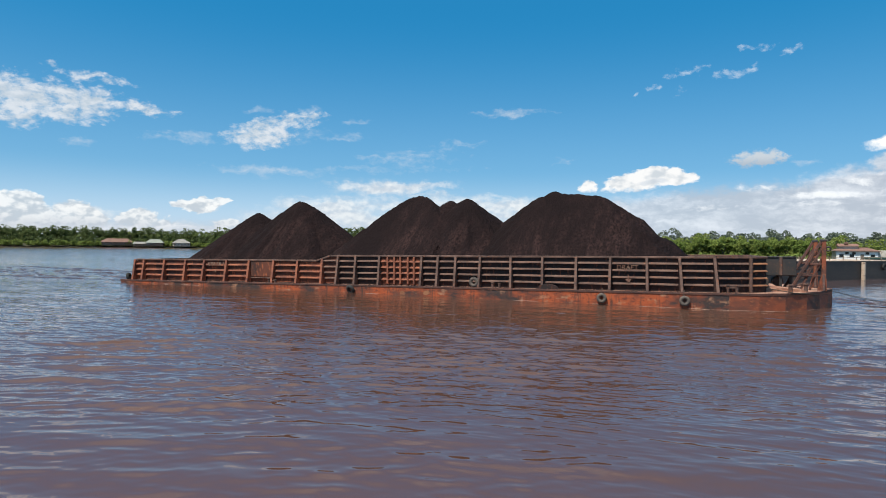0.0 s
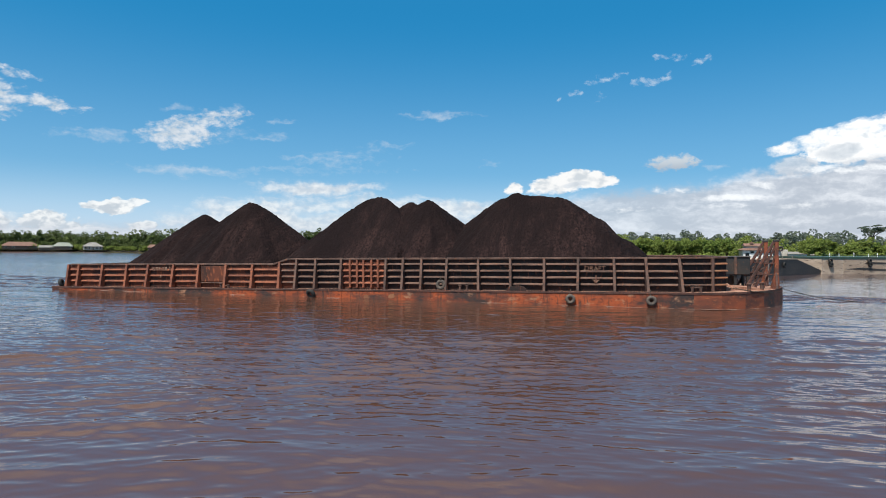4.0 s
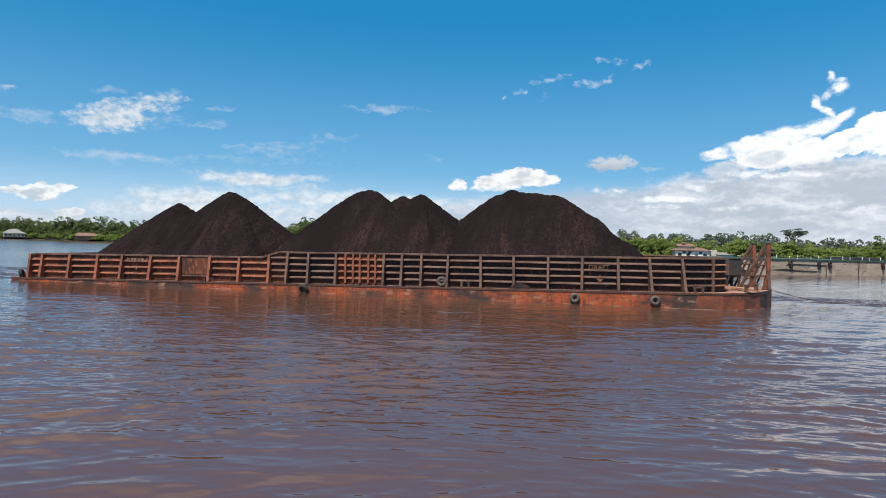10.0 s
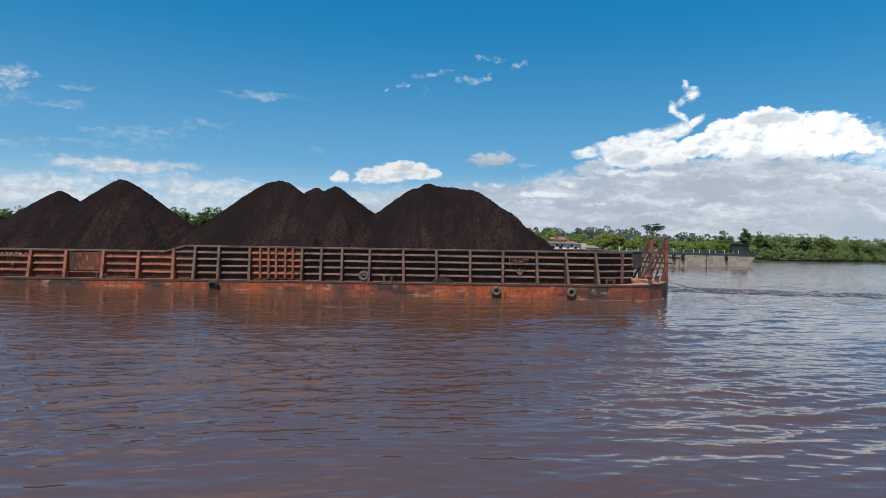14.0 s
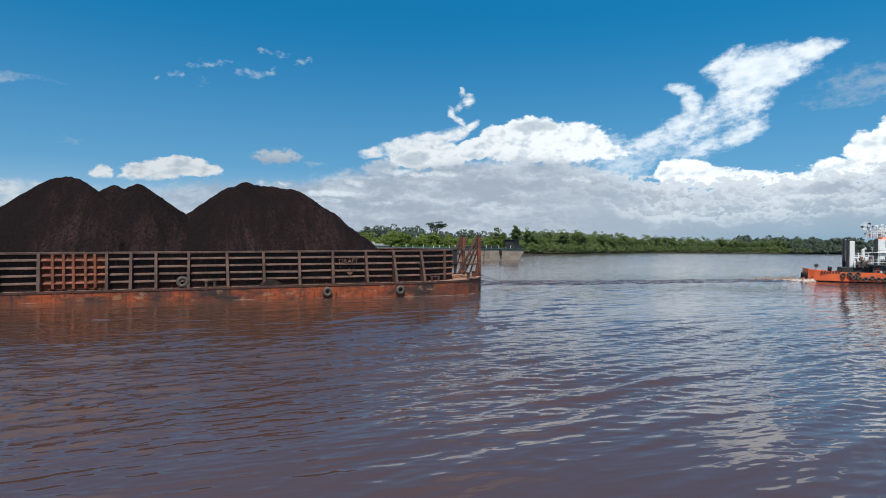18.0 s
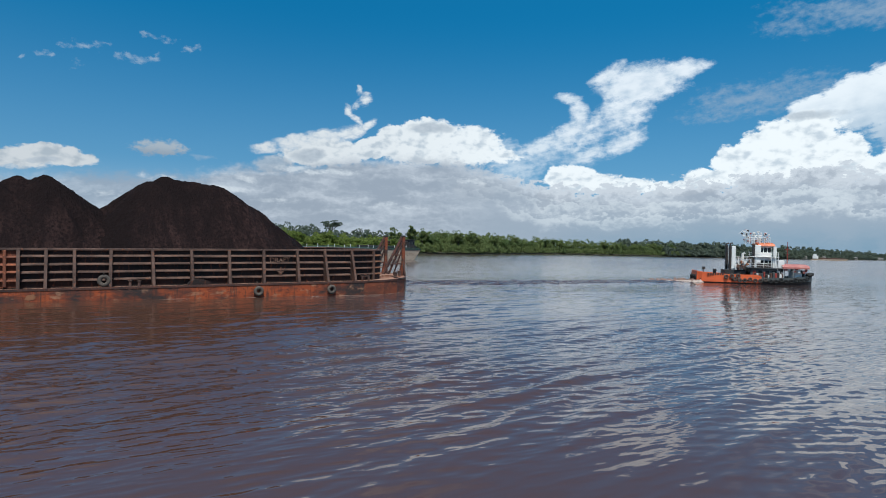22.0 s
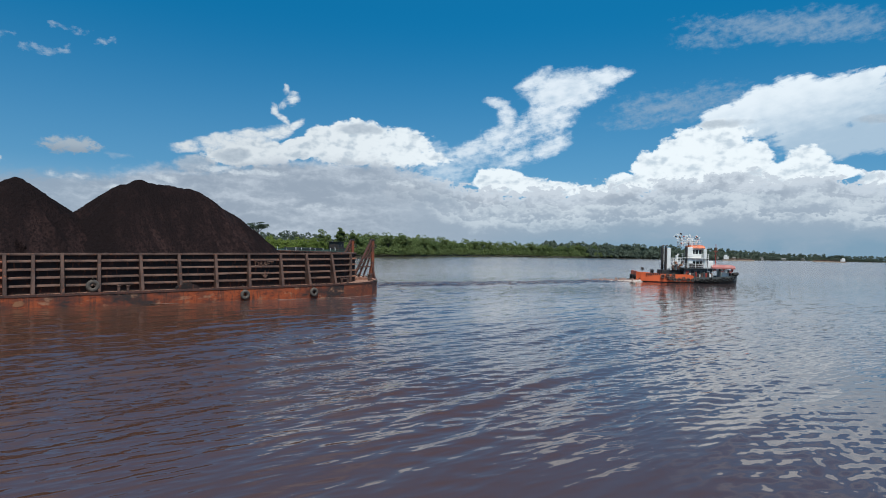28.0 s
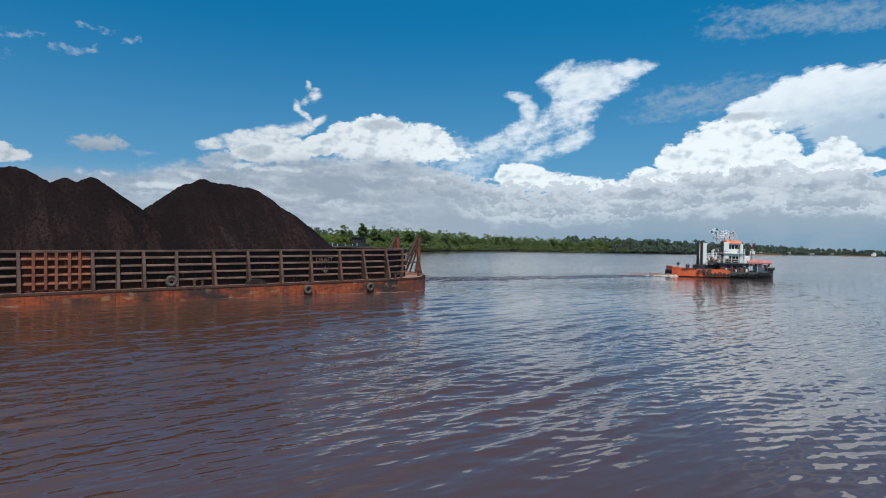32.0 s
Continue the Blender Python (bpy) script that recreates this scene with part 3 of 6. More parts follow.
roof_green = layered("faded green sheet roof", (0.27, 0.29, 0.24), (0.22, 0.24, 0.19), (0.19, 0.18, 0.15), 0.8, (1, 1, 1), 0.65)
bark = layered("grey brown bark", (0.14, 0.11, 0.085), (0.09, 0.07, 0.055), (0.22, 0.19, 0.16), 3.0, (1, 1, 0.3), 0.9, 0.03)
mud = layered("brown mud bank with grass", (0.09, 0.075, 0.045), (0.05, 0.065, 0.022), (0.15, 0.115, 0.08), 0.12, (1, 1, 1), 0.95, 0.05, shift=False)


def leaf_material(name, dark, light, yellow):
    m = shader(name, dark, 0.8)
    m.node_tree.nodes["Principled BSDF"].inputs["Specular IOR Level"].default_value = 0.15
    nt = m.node_tree
    geo = nt.nodes.new("ShaderNodeNewGeometry")
    info = nt.nodes.new("ShaderNodeObjectInfo")
    c = blend(m, geo.outputs["Random Per Island"], dark, light)
    half = nt.nodes.new("ShaderNodeMath")
    half.operation = "MULTIPLY"
    half.inputs[1].default_value = 0.55
    nt.links.new(info.outputs["Random"], half.inputs[0])
    c = blend(m, half.outputs[0], c, yellow)
    b = nt.nodes["Principled BSDF"]
    nt.links.new(c, b.inputs["Base Color"])
    t = nt.nodes.new("ShaderNodeBsdfTranslucent")
    nt.links.new(c, t.inputs[0])
    mix = nt.nodes.new("ShaderNodeMixShader")
    mix.inputs[0].default_value = 0.40
    out = nt.nodes["Material Output"]
    nt.links.new(b.outputs[0], mix.inputs[1])
    nt.links.new(t.outputs[0], mix.inputs[2])
    nt.links.new(mix.outputs[0], out.inputs[0])
    return m


leaf_dark = leaf_material("dark jungle leaves", (0.072, 0.112, 0.040), (0.200, 0.252, 0.088), (0.235, 0.268, 0.100))
leaf_west = leaf_material("deep green village leaves", (0.040, 0.066, 0.024), (0.115, 0.155, 0.052), (0.150, 0.175, 0.060))
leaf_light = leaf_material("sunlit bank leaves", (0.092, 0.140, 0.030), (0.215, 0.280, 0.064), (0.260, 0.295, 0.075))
# pale blue-green puts the haze of distance into the leaf colour
leaf_hazed = leaf_material("far leaves tinted with haze", (0.085, 0.110, 0.085), (0.145, 0.175, 0.125), (0.155, 0.180, 0.130))
palm_leaf = leaf_material("palm fronds", (0.045, 0.075, 0.022), (0.10, 0.15, 0.04), (0.14, 0.16, 0.05))

# muddy river water: the gloss comes from its index of refraction
river = shader("muddy river water", (0.115, 0.048, 0.030), 0.035)
nt = river.node_tree
pb = nt.nodes["Principled BSDF"]
pb.inputs["IOR"].default_value = 1.62
swell, swell_h = noise_fac(river, 0.22, 1.0, (0.5, 1.2, 1))
wave, wave_h = noise_fac(river, 0.80, 1.5, (0.27, 1.1, 1), 0.28, 0.80, offset=(3, 1, 0))
chop, chop_h = noise_fac(river, 1.9, 1.0, (0.30, 1.0, 1), 0.28, 0.80, offset=(21, 15, 0))
rip, rip_h = noise_fac(river, 5.0, 1.5, (0.45, 1.0, 1), offset=(9, 5, 0))
calm, _ = noise_fac(river, 0.018, 3.0, (0.5, 1.6, 1), 0.36, 0.62, offset=(40, 8, 0))


def nmath(op, a, b):
    n = nt.nodes.new("ShaderNodeMath")
    n.operation = op
    for i, v in enumerate((a, b)):
        if isinstance(v, (int, float)):
            n.inputs[i].default_value = v
        else:
            nt.links.new(v, n.inputs[i])
    return n.outputs[0]


spot = nt.nodes.new("ShaderNodeTexCoord")
cross = nt.nodes.new("ShaderNodeSeparateXYZ")
nt.links.new(spot.outputs["Object"], cross.inputs[0])


def across(near, far, a, b):
    """Eases from a to b across the river, between two distances from the viewpoint's bank."""
    n = nt.nodes.new("ShaderNodeMapRange")
    n.interpolation_type = "SMOOTHSTEP"
    nt.links.new(cross.outputs[1], n.inputs[0])
    n.inputs[1].default_value, n.inputs[2].default_value, n.inputs[3].default_value, n.inputs[4].default_value = near, far, a, b
    return n.outputs[0]


reach = nt.nodes.new("ShaderNodeVectorMath")
reach.operation = "LENGTH"
nt.links.new(spot.outputs["Object"], reach.inputs[0])


def radial(near, far, a, b):
    """Eases from a to b with the distance from the viewpoint."""
    n = nt.nodes.new("ShaderNodeMapRange")
    n.interpolation_type = "SMOOTHSTEP"
    nt.links.new(reach.outputs["Value"], n.inputs[0])
    n.inputs[1].default_value, n.inputs[2].default_value, n.inputs[3].default_value, n.inputs[4].default_value = near, far, a, b
    return n.outputs[0]


lively = nmath("MULTIPLY", nmath("MULTIPLY", across(12.0, 36.0, 0.60, 1.0), nmath("MULTIPLY", across(34.0, 54.0, 1.0, 0.48), across(60.0, 130.0, 1.0, 0.35))), nmath("ADD", nmath("MULTIPLY", calm, 0.75), 0.5))
crests = nmath("MULTIPLY", nmath("POWER", wave, 2.0), across(8.0, 24.0, 0.030, 0.150))   # narrow crests, wide troughs
chops = nmath("MULTIPLY", nmath("POWER", chop, 1.7), across(9.0, 30.0, 0.010, 0.080))
ripples = nmath("MULTIPLY", rip_h, across(14.0, 46.0, 0.0020, 0.024))
breeze = nt.nodes.new("ShaderNodeMapRange")                              # a light breeze ruffles the upstream water more
breeze.interpolation_type = "SMOOTHSTEP"
nt.links.new(cross.outputs[0], breeze.inputs[0])
breeze.inputs[1].default_value, breeze.inputs[2].default_value, breeze.inputs[3].default_value, breeze.inputs[4].default_value = -2.0, 30.0, 1.25, 0.95
lively = nmath("MULTIPLY", lively, breeze.outputs[0])
far_waves = nmath("MULTIPLY", nmath("ADD", nmath("MULTIPLY", swell_h, 0.09), crests), radial(55.0, 110.0, 0.0, 1.0))   # nearer ones are in the mesh
height = nmath("MULTIPLY", lively, nmath("ADD", nmath("ADD", far_waves, nmath("MULTIPLY", chops, radial(30.0, 60.0, 0.55, 1.0))), ripples))
nt.links.new(radial(70.0, 320.0, 0.01, 0.15), pb.inputs["Roughness"])   # the finest far ripples
rollers = nt.nodes.new("ShaderNodeTexWave")                              # far wavelets, steep on their lee side
rollers.wave_type, rollers.bands_direction, rollers.wave_profile = "BANDS", "Y", "SAW"
nt.links.new(spot.outputs["Object"], rollers.inputs["Vector"])
rollers.inputs["Scale"].default_value, rollers.inputs["Distortion"].default_value, rollers.inputs["Detail"].default_value, rollers.inputs["Detail Scale"].default_value = 0.063, 5.0, 2.0, 3.0
height = nmath("ADD", height, nmath("MULTIPLY", rollers.outputs["Fac"], across(56.0, 120.0, 0.0, 0.10)))
finish(river, None, height, 1.0)
tone, _ = noise_fac(river, 0.03, 3.0, (0.4, 1.4, 1))
sky_tint = nt.nodes.new("ShaderNodeMapRange")                                # reflected sky put into the body colour, bluer downstream
sky_tint.interpolation_type = "SMOOTHSTEP"
nt.links.new(cross.outputs[0], sky_tint.inputs[0])
sky_tint.inputs[1].default_value, sky_tint.inputs[2].default_value = 9.0, 26.0
nt.links.new(blend(river, sky_tint.outputs[0], blend(river, tone, (0.078, 0.035, 0.022), (0.068, 0.032, 0.020)), blend(river, tone, (0.080, 0.050, 0.047), (0.070, 0.046, 0.044))), pb.inputs["Base Color"])

wake_water = shader("churned wake water", (0.075, 0.040, 0.032), 0.05)
_, churn = noise_fac(wake_water, 2.4, 2.0, (0.5, 1.2, 1))
finish(wake_water, None, churn, 0.45)
wake_water.node_tree.nodes["Principled BSDF"].inputs["IOR"].default_value = 1.333
foam = layered("pale brown foam", (0.62, 0.52, 0.46), (0.45, 0.34, 0.28), (0.75, 0.70, 0.66), 2.0, (1, 1, 1), 0.9, 0.05)

wash_mat = layered("thin brown foam", (0.30, 0.18, 0.135), (0.20, 0.11, 0.08), (0.50, 0.38, 0.32), 3.0, (1, 1, 1), 0.8, 0.05)


# ---- mesh building ----
class Shape:
    """Collects vertices and faces for one mesh."""

    def __init__(self):
        self.v, self.f = [], []

    def add(self, verts, faces):
        o = len(self.v)
        self.v += [tuple(p) for p in verts]
        self.f += [tuple(i + o for i in q) for q in faces]
        return self

    def box(self, x0, x1, y0, y1, z0, z1, c=0.0, m=None):
        """A box with edges chamfered by c."""
        if c <= 0:
            vs = [(x, y, z) for z in (z0, z1) for y in (y0, y1) for x in (x0, x1)]
            fs = [(0, 2, 3, 1), (4, 5, 7, 6), (0, 1, 5, 4), (2, 6, 7, 3), (0, 4, 6, 2), (1, 3, 7, 5)]
        else:
            cx, cy, cz = (x0 + x1) / 2, (y0 + y1) / 2, (z0 + z1) / 2
            hx, hy, hz = abs(x1 - x0) / 2, abs(y1 - y0) / 2, abs(z1 - z0) / 2
            c = min(c, hx * 0.7, hy * 0.7, hz * 0.7)
            vs, at = [], {}
            for sx in (-1, 1):
                for sy in (-1, 1):
                    for sz in (-1, 1):
                        for k in range(3):
                            d = [hx, hy, hz]
                            for q in range(3):
                                if q != k:
                                    d[q] -= c
                            at[sx, sy, sz, k] = len(vs)
                            vs.append((cx + sx * d[0], cy + sy * d[1], cz + sz * d[2]))
            fs = []
            ring = ((-1, -1), (1, -1), (1, 1), (-1, 1))
            for s in (-1, 1):
                r = ring if s > 0 else ring[::-1]
                fs.append([at[s, a, b, 0] for a, b in r])
                fs.append([at[b, s, a, 1] for a, b in r])
                fs.append([at[a, b, s, 2] for a, b in r])
            for a in (-1, 1):
                for b in (-1, 1):
                    e1 = [at[a, b, -1, 0], at[a, b, -1, 1], at[a, b, 1, 1], at[a, b, 1, 0]]
                    e2 = [at[-1, a, b, 1], at[-1, a, b, 2], at[1, a, b, 2], at[1, a, b, 1]]
                    e3 = [at[a, -1, b, 0], at[a, -1, b, 2], at[a, 1, b, 2], at[a, 1, b, 0]]
                    fs += [e1 if a * b < 0 else e1[::-1], e2 if a * b < 0 else e2[::-1], e3[::-1] if a * b < 0 else e3]
                    for s in (-1, 1):
                        t = [at[a, b, s, k] for k in range(3)]
                        fs.append(t if a * b * s > 0 else t[::-1])
        if m is not None:
            vs = [m @ Vector(p) for p in vs]
        return self.add(vs, fs)

    def prism(self, outline, z0, z1, axis="z", m=None):
        """An outline swept from z0 to z1 along an axis."""
        n = len(outline)
        put = {"z": lambda a, b, h: (a, b, h), "y": lambda a, b, h: (a, h, b), "x": lambda a, b, h: (h, a, b)}[axis]
        vs = [put(a, b, z0) for a, b in outline] + [put(a, b, z1) for a, b in outline]
        if m is not None:
            vs = [m @ Vector(p) for p in vs]
        fs = [tuple(range(n))[::-1], tuple(range(n, 2 * n))] + [(i, (i + 1) % n, n + (i + 1) % n, n + i) for i in range(n)]
        return self.add(vs, fs)

    def tube(self, points, r, n=8, r_end=None):
        """A round bar along points, closed at the ends."""
        points = [Vector(p) for p in points]
        vs, k = [], len(points)
        for i, p in enumerate(points):
            d = (points[min(i + 1, k - 1)] - points[max(i - 1, 0)]).normalized()
            a = d.orthogonal().normalized() if abs(d.z) < 0.95 else d.cross(Vector((0, 1, 0))).normalized()
            if abs(d.z) < 0.95:
                a = d.cross(Vector((0, 0, 1))).normalized()
            b = d.cross(a)
            rr = r if r_end is None else r + (r_end - r) * i / (k - 1)
            vs += [p + rr * (math.cos(t) * a + math.sin(t) * b) for t in (2 * math.pi * j / n for j in range(n))]
        fs = [(i * n + j, i * n + (j + 1) % n, (i + 1) * n + (j + 1) % n, (i + 1) * n + j) for i in range(k - 1) for j in range(n)]
        fs += [tuple(range(n))[::-1], tuple(range((k - 1) * n, k * n))]
        return self.add(vs, fs)

    def ring(self, centre, normal, major, minor, n=20, k=10, flat=1.0):
        """A tyre-like ring."""
        m = Vector(normal).to_track_quat("Z", "Y").to_matrix()
        vs = []
        for i in range(n):
            a = 2 * math.pi * i / n
            for j in range(k):
                b = 2 * math.pi * j / k
                rr = major + minor * math.cos(b)
                vs.append(Vector(centre) + m @ Vector((rr * math.cos(a), rr * math.sin(a), flat * minor * math.sin(b))))
        fs = [(i * k + j, ((i + 1) % n) * k + j, ((i + 1) % n) * k + (j + 1) % k, i * k + (j + 1) % k) for i in range(n) for j in range(k)]
        return self.add(vs, fs)

    def mesh(self, name, material, smooth=False):
        me = bpy.data.meshes.new(name)
        me.from_pydata(self.v, [], self.f)
        if material is not None:
            me.materials.append(material)
        if smooth:
            me.polygons.foreach_set("use_smooth", [True] * len(me.polygons))
        me.update()
        return me


def part(name, shape, material, parent, label="", smooth=False, at=None):
    """One mesh object under a thing or a part."""
    me = shape if isinstance(shape, bpy.types.Mesh) else shape.mesh(name, material, smooth)
    ob = new(name, me)
    ob.parent = parent
    if at is not None:
        ob.matrix_basis = at
    return tagged(ob, label)


def thing(name, label, category, m=None, group="", kind=""):
    ob = new(name)
    ob.empty_display_size = 0.5
    if m is not None:
        ob.matrix_basis = m
    return tagged(ob, label, category, group, kind)


def solid(name, shape, material, label, category, m=None, group="", kind="", smooth=False):
    ob = new(name, shape.mesh(name, material, smooth))
    if m is not None:
        ob.matrix_basis = m
    return tagged(ob, label, category, group, kind)


# ---- water and banks ----
def shore(bearing):
    """How far the waterline of the banks lies from the viewpoint, by bearing in degrees."""
    return float(np.interp(bearing, SHORE_AT, SHORE_FAR)) + 6 * noise.noise((bearing * 0.35, 3.1, 0)) * float(np.interp(bearing, (-180, -90, 60, 180), (0, 1, 1, 0)))


SHORE_AT = (-180, -130, -90, -60, -41, -34, -28, -20, -12, -6, 0, 10, 18, 25, 30, 34, 38, 42.6, 48, 55, 60, 65, 70, 75, 79, 82, 90, 110, 140, 180)
SHORE_FAR = (60, 160, 450, 530, 558, 590, 570, 480, 350, 275, 245, 232, 232, 228, 240, 262, 300, 418, 470, 690, 760, 850, 980, 1200, 1700, 2200, 2500, 1300, 250, 60)


def around(bearing, r, z=0.0):
    b = radians(bearing)
    return Vector((r * math.sin(b), r * math.cos(b), z))


def river_surface():
    """The sheet of water: a fan of rings round the viewpoint, with wind and wake waves where they can be told apart."""
    rings = [0.5, 5.0, 9.0]
    while rings[-1] < 112:
        rings.append(rings[-1] + max(0.075, rings[-1] ** 2 / 14500))
    rings += [122, 140, 200, 400, 1400, 4800]
    r = np.array(rings)
    b = np.radians(np.concatenate([np.arange(-52, 112, 0.20), np.arange(112, 308, 7.0)]) - 14.0)
    rr, bb = np.meshgrid(r, b, indexing="ij")
    x, y = rr * np.sin(bb), rr * np.cos(bb)
    z, dx, dy = np.zeros_like(x), np.zeros_like(x), np.zeros_like(x)
    step = np.maximum(np.gradient(r), 0.075)[:, None]
    g = np.random.default_rng(12)
    side = np.interp(np.degrees(bb) + 14.0, (-52, -47, 8, 32, 100, 110), (0, 1.45, 1.25, 1.0, 0.9, 0))
    live = np.interp(rr, (9, 15, 22, 32, 44, 56, 90, 112), (0.0, 0.26, 0.60, 1.0, 0.74, 0.42, 0.42, 0.0)) * side
    side_turn = np.interp(np.degrees(bb) + 14.0, (6, 20, 42, 60), (0.0, 1.0, 1.0, 0.0))       # longer waves from the tow
    open_water = np.interp(np.degrees(bb) + 14.0, (20, 38), (0.0, 1.0))
    live = live * (1 + open_water * np.interp(rr, (38, 56, 90), (0.0, 0.6, 0.6)))
    calm = 0.75 + 0.35 * np.sin(x * 0.11 + 1.7 * np.sin(y * 0.06)) * np.sin(y * 0.16 + 1.3 * np.sin(x * 0.07 + 2.0)) + 0.25 * np.sin(x * 0.31 - y * 0.23 + 2 * np.sin(y * 0.19))
    for i in range(64):
        long = 0.42 * (5.2 / 0.42) ** ((i + 0.5) / 64)
        k = 2 * math.pi / long
        a = radians(-90 + 14 + g.normal() * (12 if long > 1.3 else 25))
        ux, uy = math.cos(a), math.sin(a)
        slope = WAVE_SLOPE * math.sqrt(2 / 64) * float(np.interp(long, (0.4, 0.9, 1.6, 3.0), (1.2, 1.15, 0.95, 0.6))) * (1 + side_turn * float(np.interp(long, (0.4, 0.9, 1.5, 2.6), (-0.3, 0.0, 0.70, 0.60))))
        amp = slope / k * live * np.clip(calm, 0.25, 1.4) * np.clip((long / step - 2.2) / 2.5, 0, 1)
        ph = k * (ux * x + uy * y) + g.uniform(0, 2 * math.pi)
        # short groups, so that no crest runs on for long
        wob = 0.5 + 0.5 * np.sin((x * uy - y * ux) * k * 0.13 + g.uniform(0, 6.3)) * np.sin((x * ux + y * uy) * k * 0.09 + g.uniform(0, 6.3))
        amp = amp * (0.35 + 1.25 * wob)
        z += amp * np.cos(ph)
        dx -= 0.8 * amp * ux * np.sin(ph)
        dy -= 0.8 * amp * uy * np.sin(ph)
    nr, nb = rr.shape
    co = np.stack([x + dx, y + dy, z], -1).reshape(-1, 3)
    i, j = np.meshgrid(np.arange(nr - 1), np.arange(nb), indexing="ij")
    k = (j + 1) % nb
    f = np.stack([i * nb + j, i * nb + k, (i + 1) * nb + k, (i + 1) * nb + j], -1).reshape(-1, 4)
    me = bpy.data.meshes.new("water")
    me.vertices.add(len(co) + 1)
    me.vertices.foreach_set("co", np.concatenate([co, [[0, 0, 0]]]).astype(np.float32).ravel())
    cap = np.stack([np.full(nb, len(co)), (np.arange(nb) + 1) % nb, np.arange(nb)], -1)
    me.loops.add(f.size + cap.size)
    me.loops.foreach_set("vertex_index", np.concatenate([f.ravel(), cap.ravel()]).astype(np.int32))
    me.polygons.add(len(f) + nb)
    me.polygons.foreach_set("loop_start", np.concatenate([np.arange(len(f)) * 4, f.size + np.arange(nb) * 3]).astype(np.int32))
    me.polygons.foreach_set("use_smooth", [True] * (len(f) + nb))
    me.materials.append(river)
    me.update(calc_edges=True)
    me.validate()
    return me


WAVE_SLOPE = 0.133
water = tagged(new("water", river_surface()), "wide rippled red-brown muddy river reflecting sky", "river", kind="structure")

s = Shape()
bearings = [-180 + 1.5 * i for i in range(240)]
profile = ((-4, -1.2), (0, 0.0), (4, 0.3), (14, 1.6), (40, 2.4), (200, 3.0), (900, 4.0), (None, 6.0))
for d, z in profile:
    for b in bearings:
        s.v.append(tuple(around(b, 4850 if d is None else shore(b) + d, z + (0.5 * noise.noise((b * 0.4, d or 0, 0)) if d and d > 0 else 0))))
n = len(bearings)
for k in range(len(profile) - 1):
    s.f += [(k * n + i, k * n + (i + 1) % n, (k + 1) * n + (i + 1) % n, (k + 1) * n + i) for i in range(n)]
ground = solid("ground", s, mud, "low muddy grassy river bank", "bank", kind="structure", smooth=True)


# ---- trees ----
def leaf_cloud(rng, centres, radii, per, size, squash=0.75):
    """Leaf clumps: bent leaf quads spread over the shells of many small balls."""
    centres, radii = np.asarray(centres), np.asarray(radii)
    idx = np.repeat(np.arange(len(centres)), per)
    d = rng.normal(size=(len(idx), 3))
    d /= np.linalg.norm(d, axis=1)[:, None]
    d[:, 2] = np.where(d[:, 2] < -0.35, -d[:, 2], d[:, 2])
    p = centres[idx] + d * (radii[idx] * rng.uniform(0.72, 1.05, len(idx)))[:, None] * np.array([1, 1, squash])
    up = d + rng.normal(scale=0.55, size=d.shape)
    up /= np.linalg.norm(up, axis=1)[:, None]
    a = np.cross(up, rng.normal(size=d.shape))
    a /= np.linalg.norm(a, axis=1)[:, None] + 1e-9
    b = np.cross(up, a)
    w = (size * rng.uniform(0.6, 1.3, len(idx)))[:, None]
    v = np.concatenate([p - a * w, p - b * w * 0.62 + up * w * 0.18, p + a * w, p + b * w * 0.62 + up * w * 0.18], 1).reshape(-1, 3)
    f = np.arange(len(v)).reshape(-1, 4)
    return v, f


def mesh_of(name, v, f, material):
    me = bpy.data.meshes.new(name)
    me.from_pydata(v.tolist(), [], f.tolist())
    me.materials.append(material)
    me.update()
    return me


def tree(kind, seed, height, spread, material, label, base=0.35, clumps=26, per=26, leaf=0.42, flat=False, fine=1.0):
    """A broad-leaved tree: tapered trunk with limbs, and a crown of leaf clumps with gaps."""
    rng = np.random.default_rng(seed)
    top = thing(kind, label, "tree")
    s = Shape()
    lean = rng.uniform(-0.06, 0.06, 2) * height
    fork = Vector((lean[0], lean[1], height * (base + 0.15)))
    s.tube([(0, 0, -0.6), (lean[0] * 0.3, lean[1] * 0.3, height * 0.2), fork], 0.028 * height, 7, 0.017 * height)
    centres, radii = [], []
    limbs = 6 if flat else 7
    for i in range(limbs):
        a = 2 * math.pi * i / limbs + rng.uniform(-0.3, 0.3)
        out = spread * (rng.uniform(0.5, 0.9) if flat else rng.uniform(0.35, 0.72))
        rise = height * (rng.uniform(0.82, 0.93) if flat else rng.uniform(0.55, 0.88))
        tip = Vector((lean[0] + out * math.cos(a), lean[1] + out * math.sin(a), rise))
        mid = fork.lerp(tip, 0.5) + Vector((0, 0, height * (0.01 if flat else 0.05)))
        s.tube([fork, mid, tip], 0.011 * height, 5, 0.004 * height)
        for k in range(max(1, clumps // limbs)):
            t = rng.uniform(0.40, 1.0)
            centres.append(fork.lerp(tip, t) + Vector(np.clip(rng.normal(scale=spread * 0.17, size=3), -spread * 0.2, spread * 0.2) * ((1, 1, 0.3) if flat else (1, 1, 1))) + Vector((0, 0, 0.06 * height)))
            radii.append(spread * rng.uniform(0.16, 0.30) * (0.8 if flat else fine))
    if not flat:
        centres.append(Vector((lean[0], lean[1], height * 0.90)))
        radii.append(spread * 0.28)
    part("trunk", s, bark, top, smooth=True)
    v, f = leaf_cloud(rng, centres, radii, per, leaf, 0.35 if flat else 0.75)
    part("crown", mesh_of("crown", v, f, material), None, top)
    return top


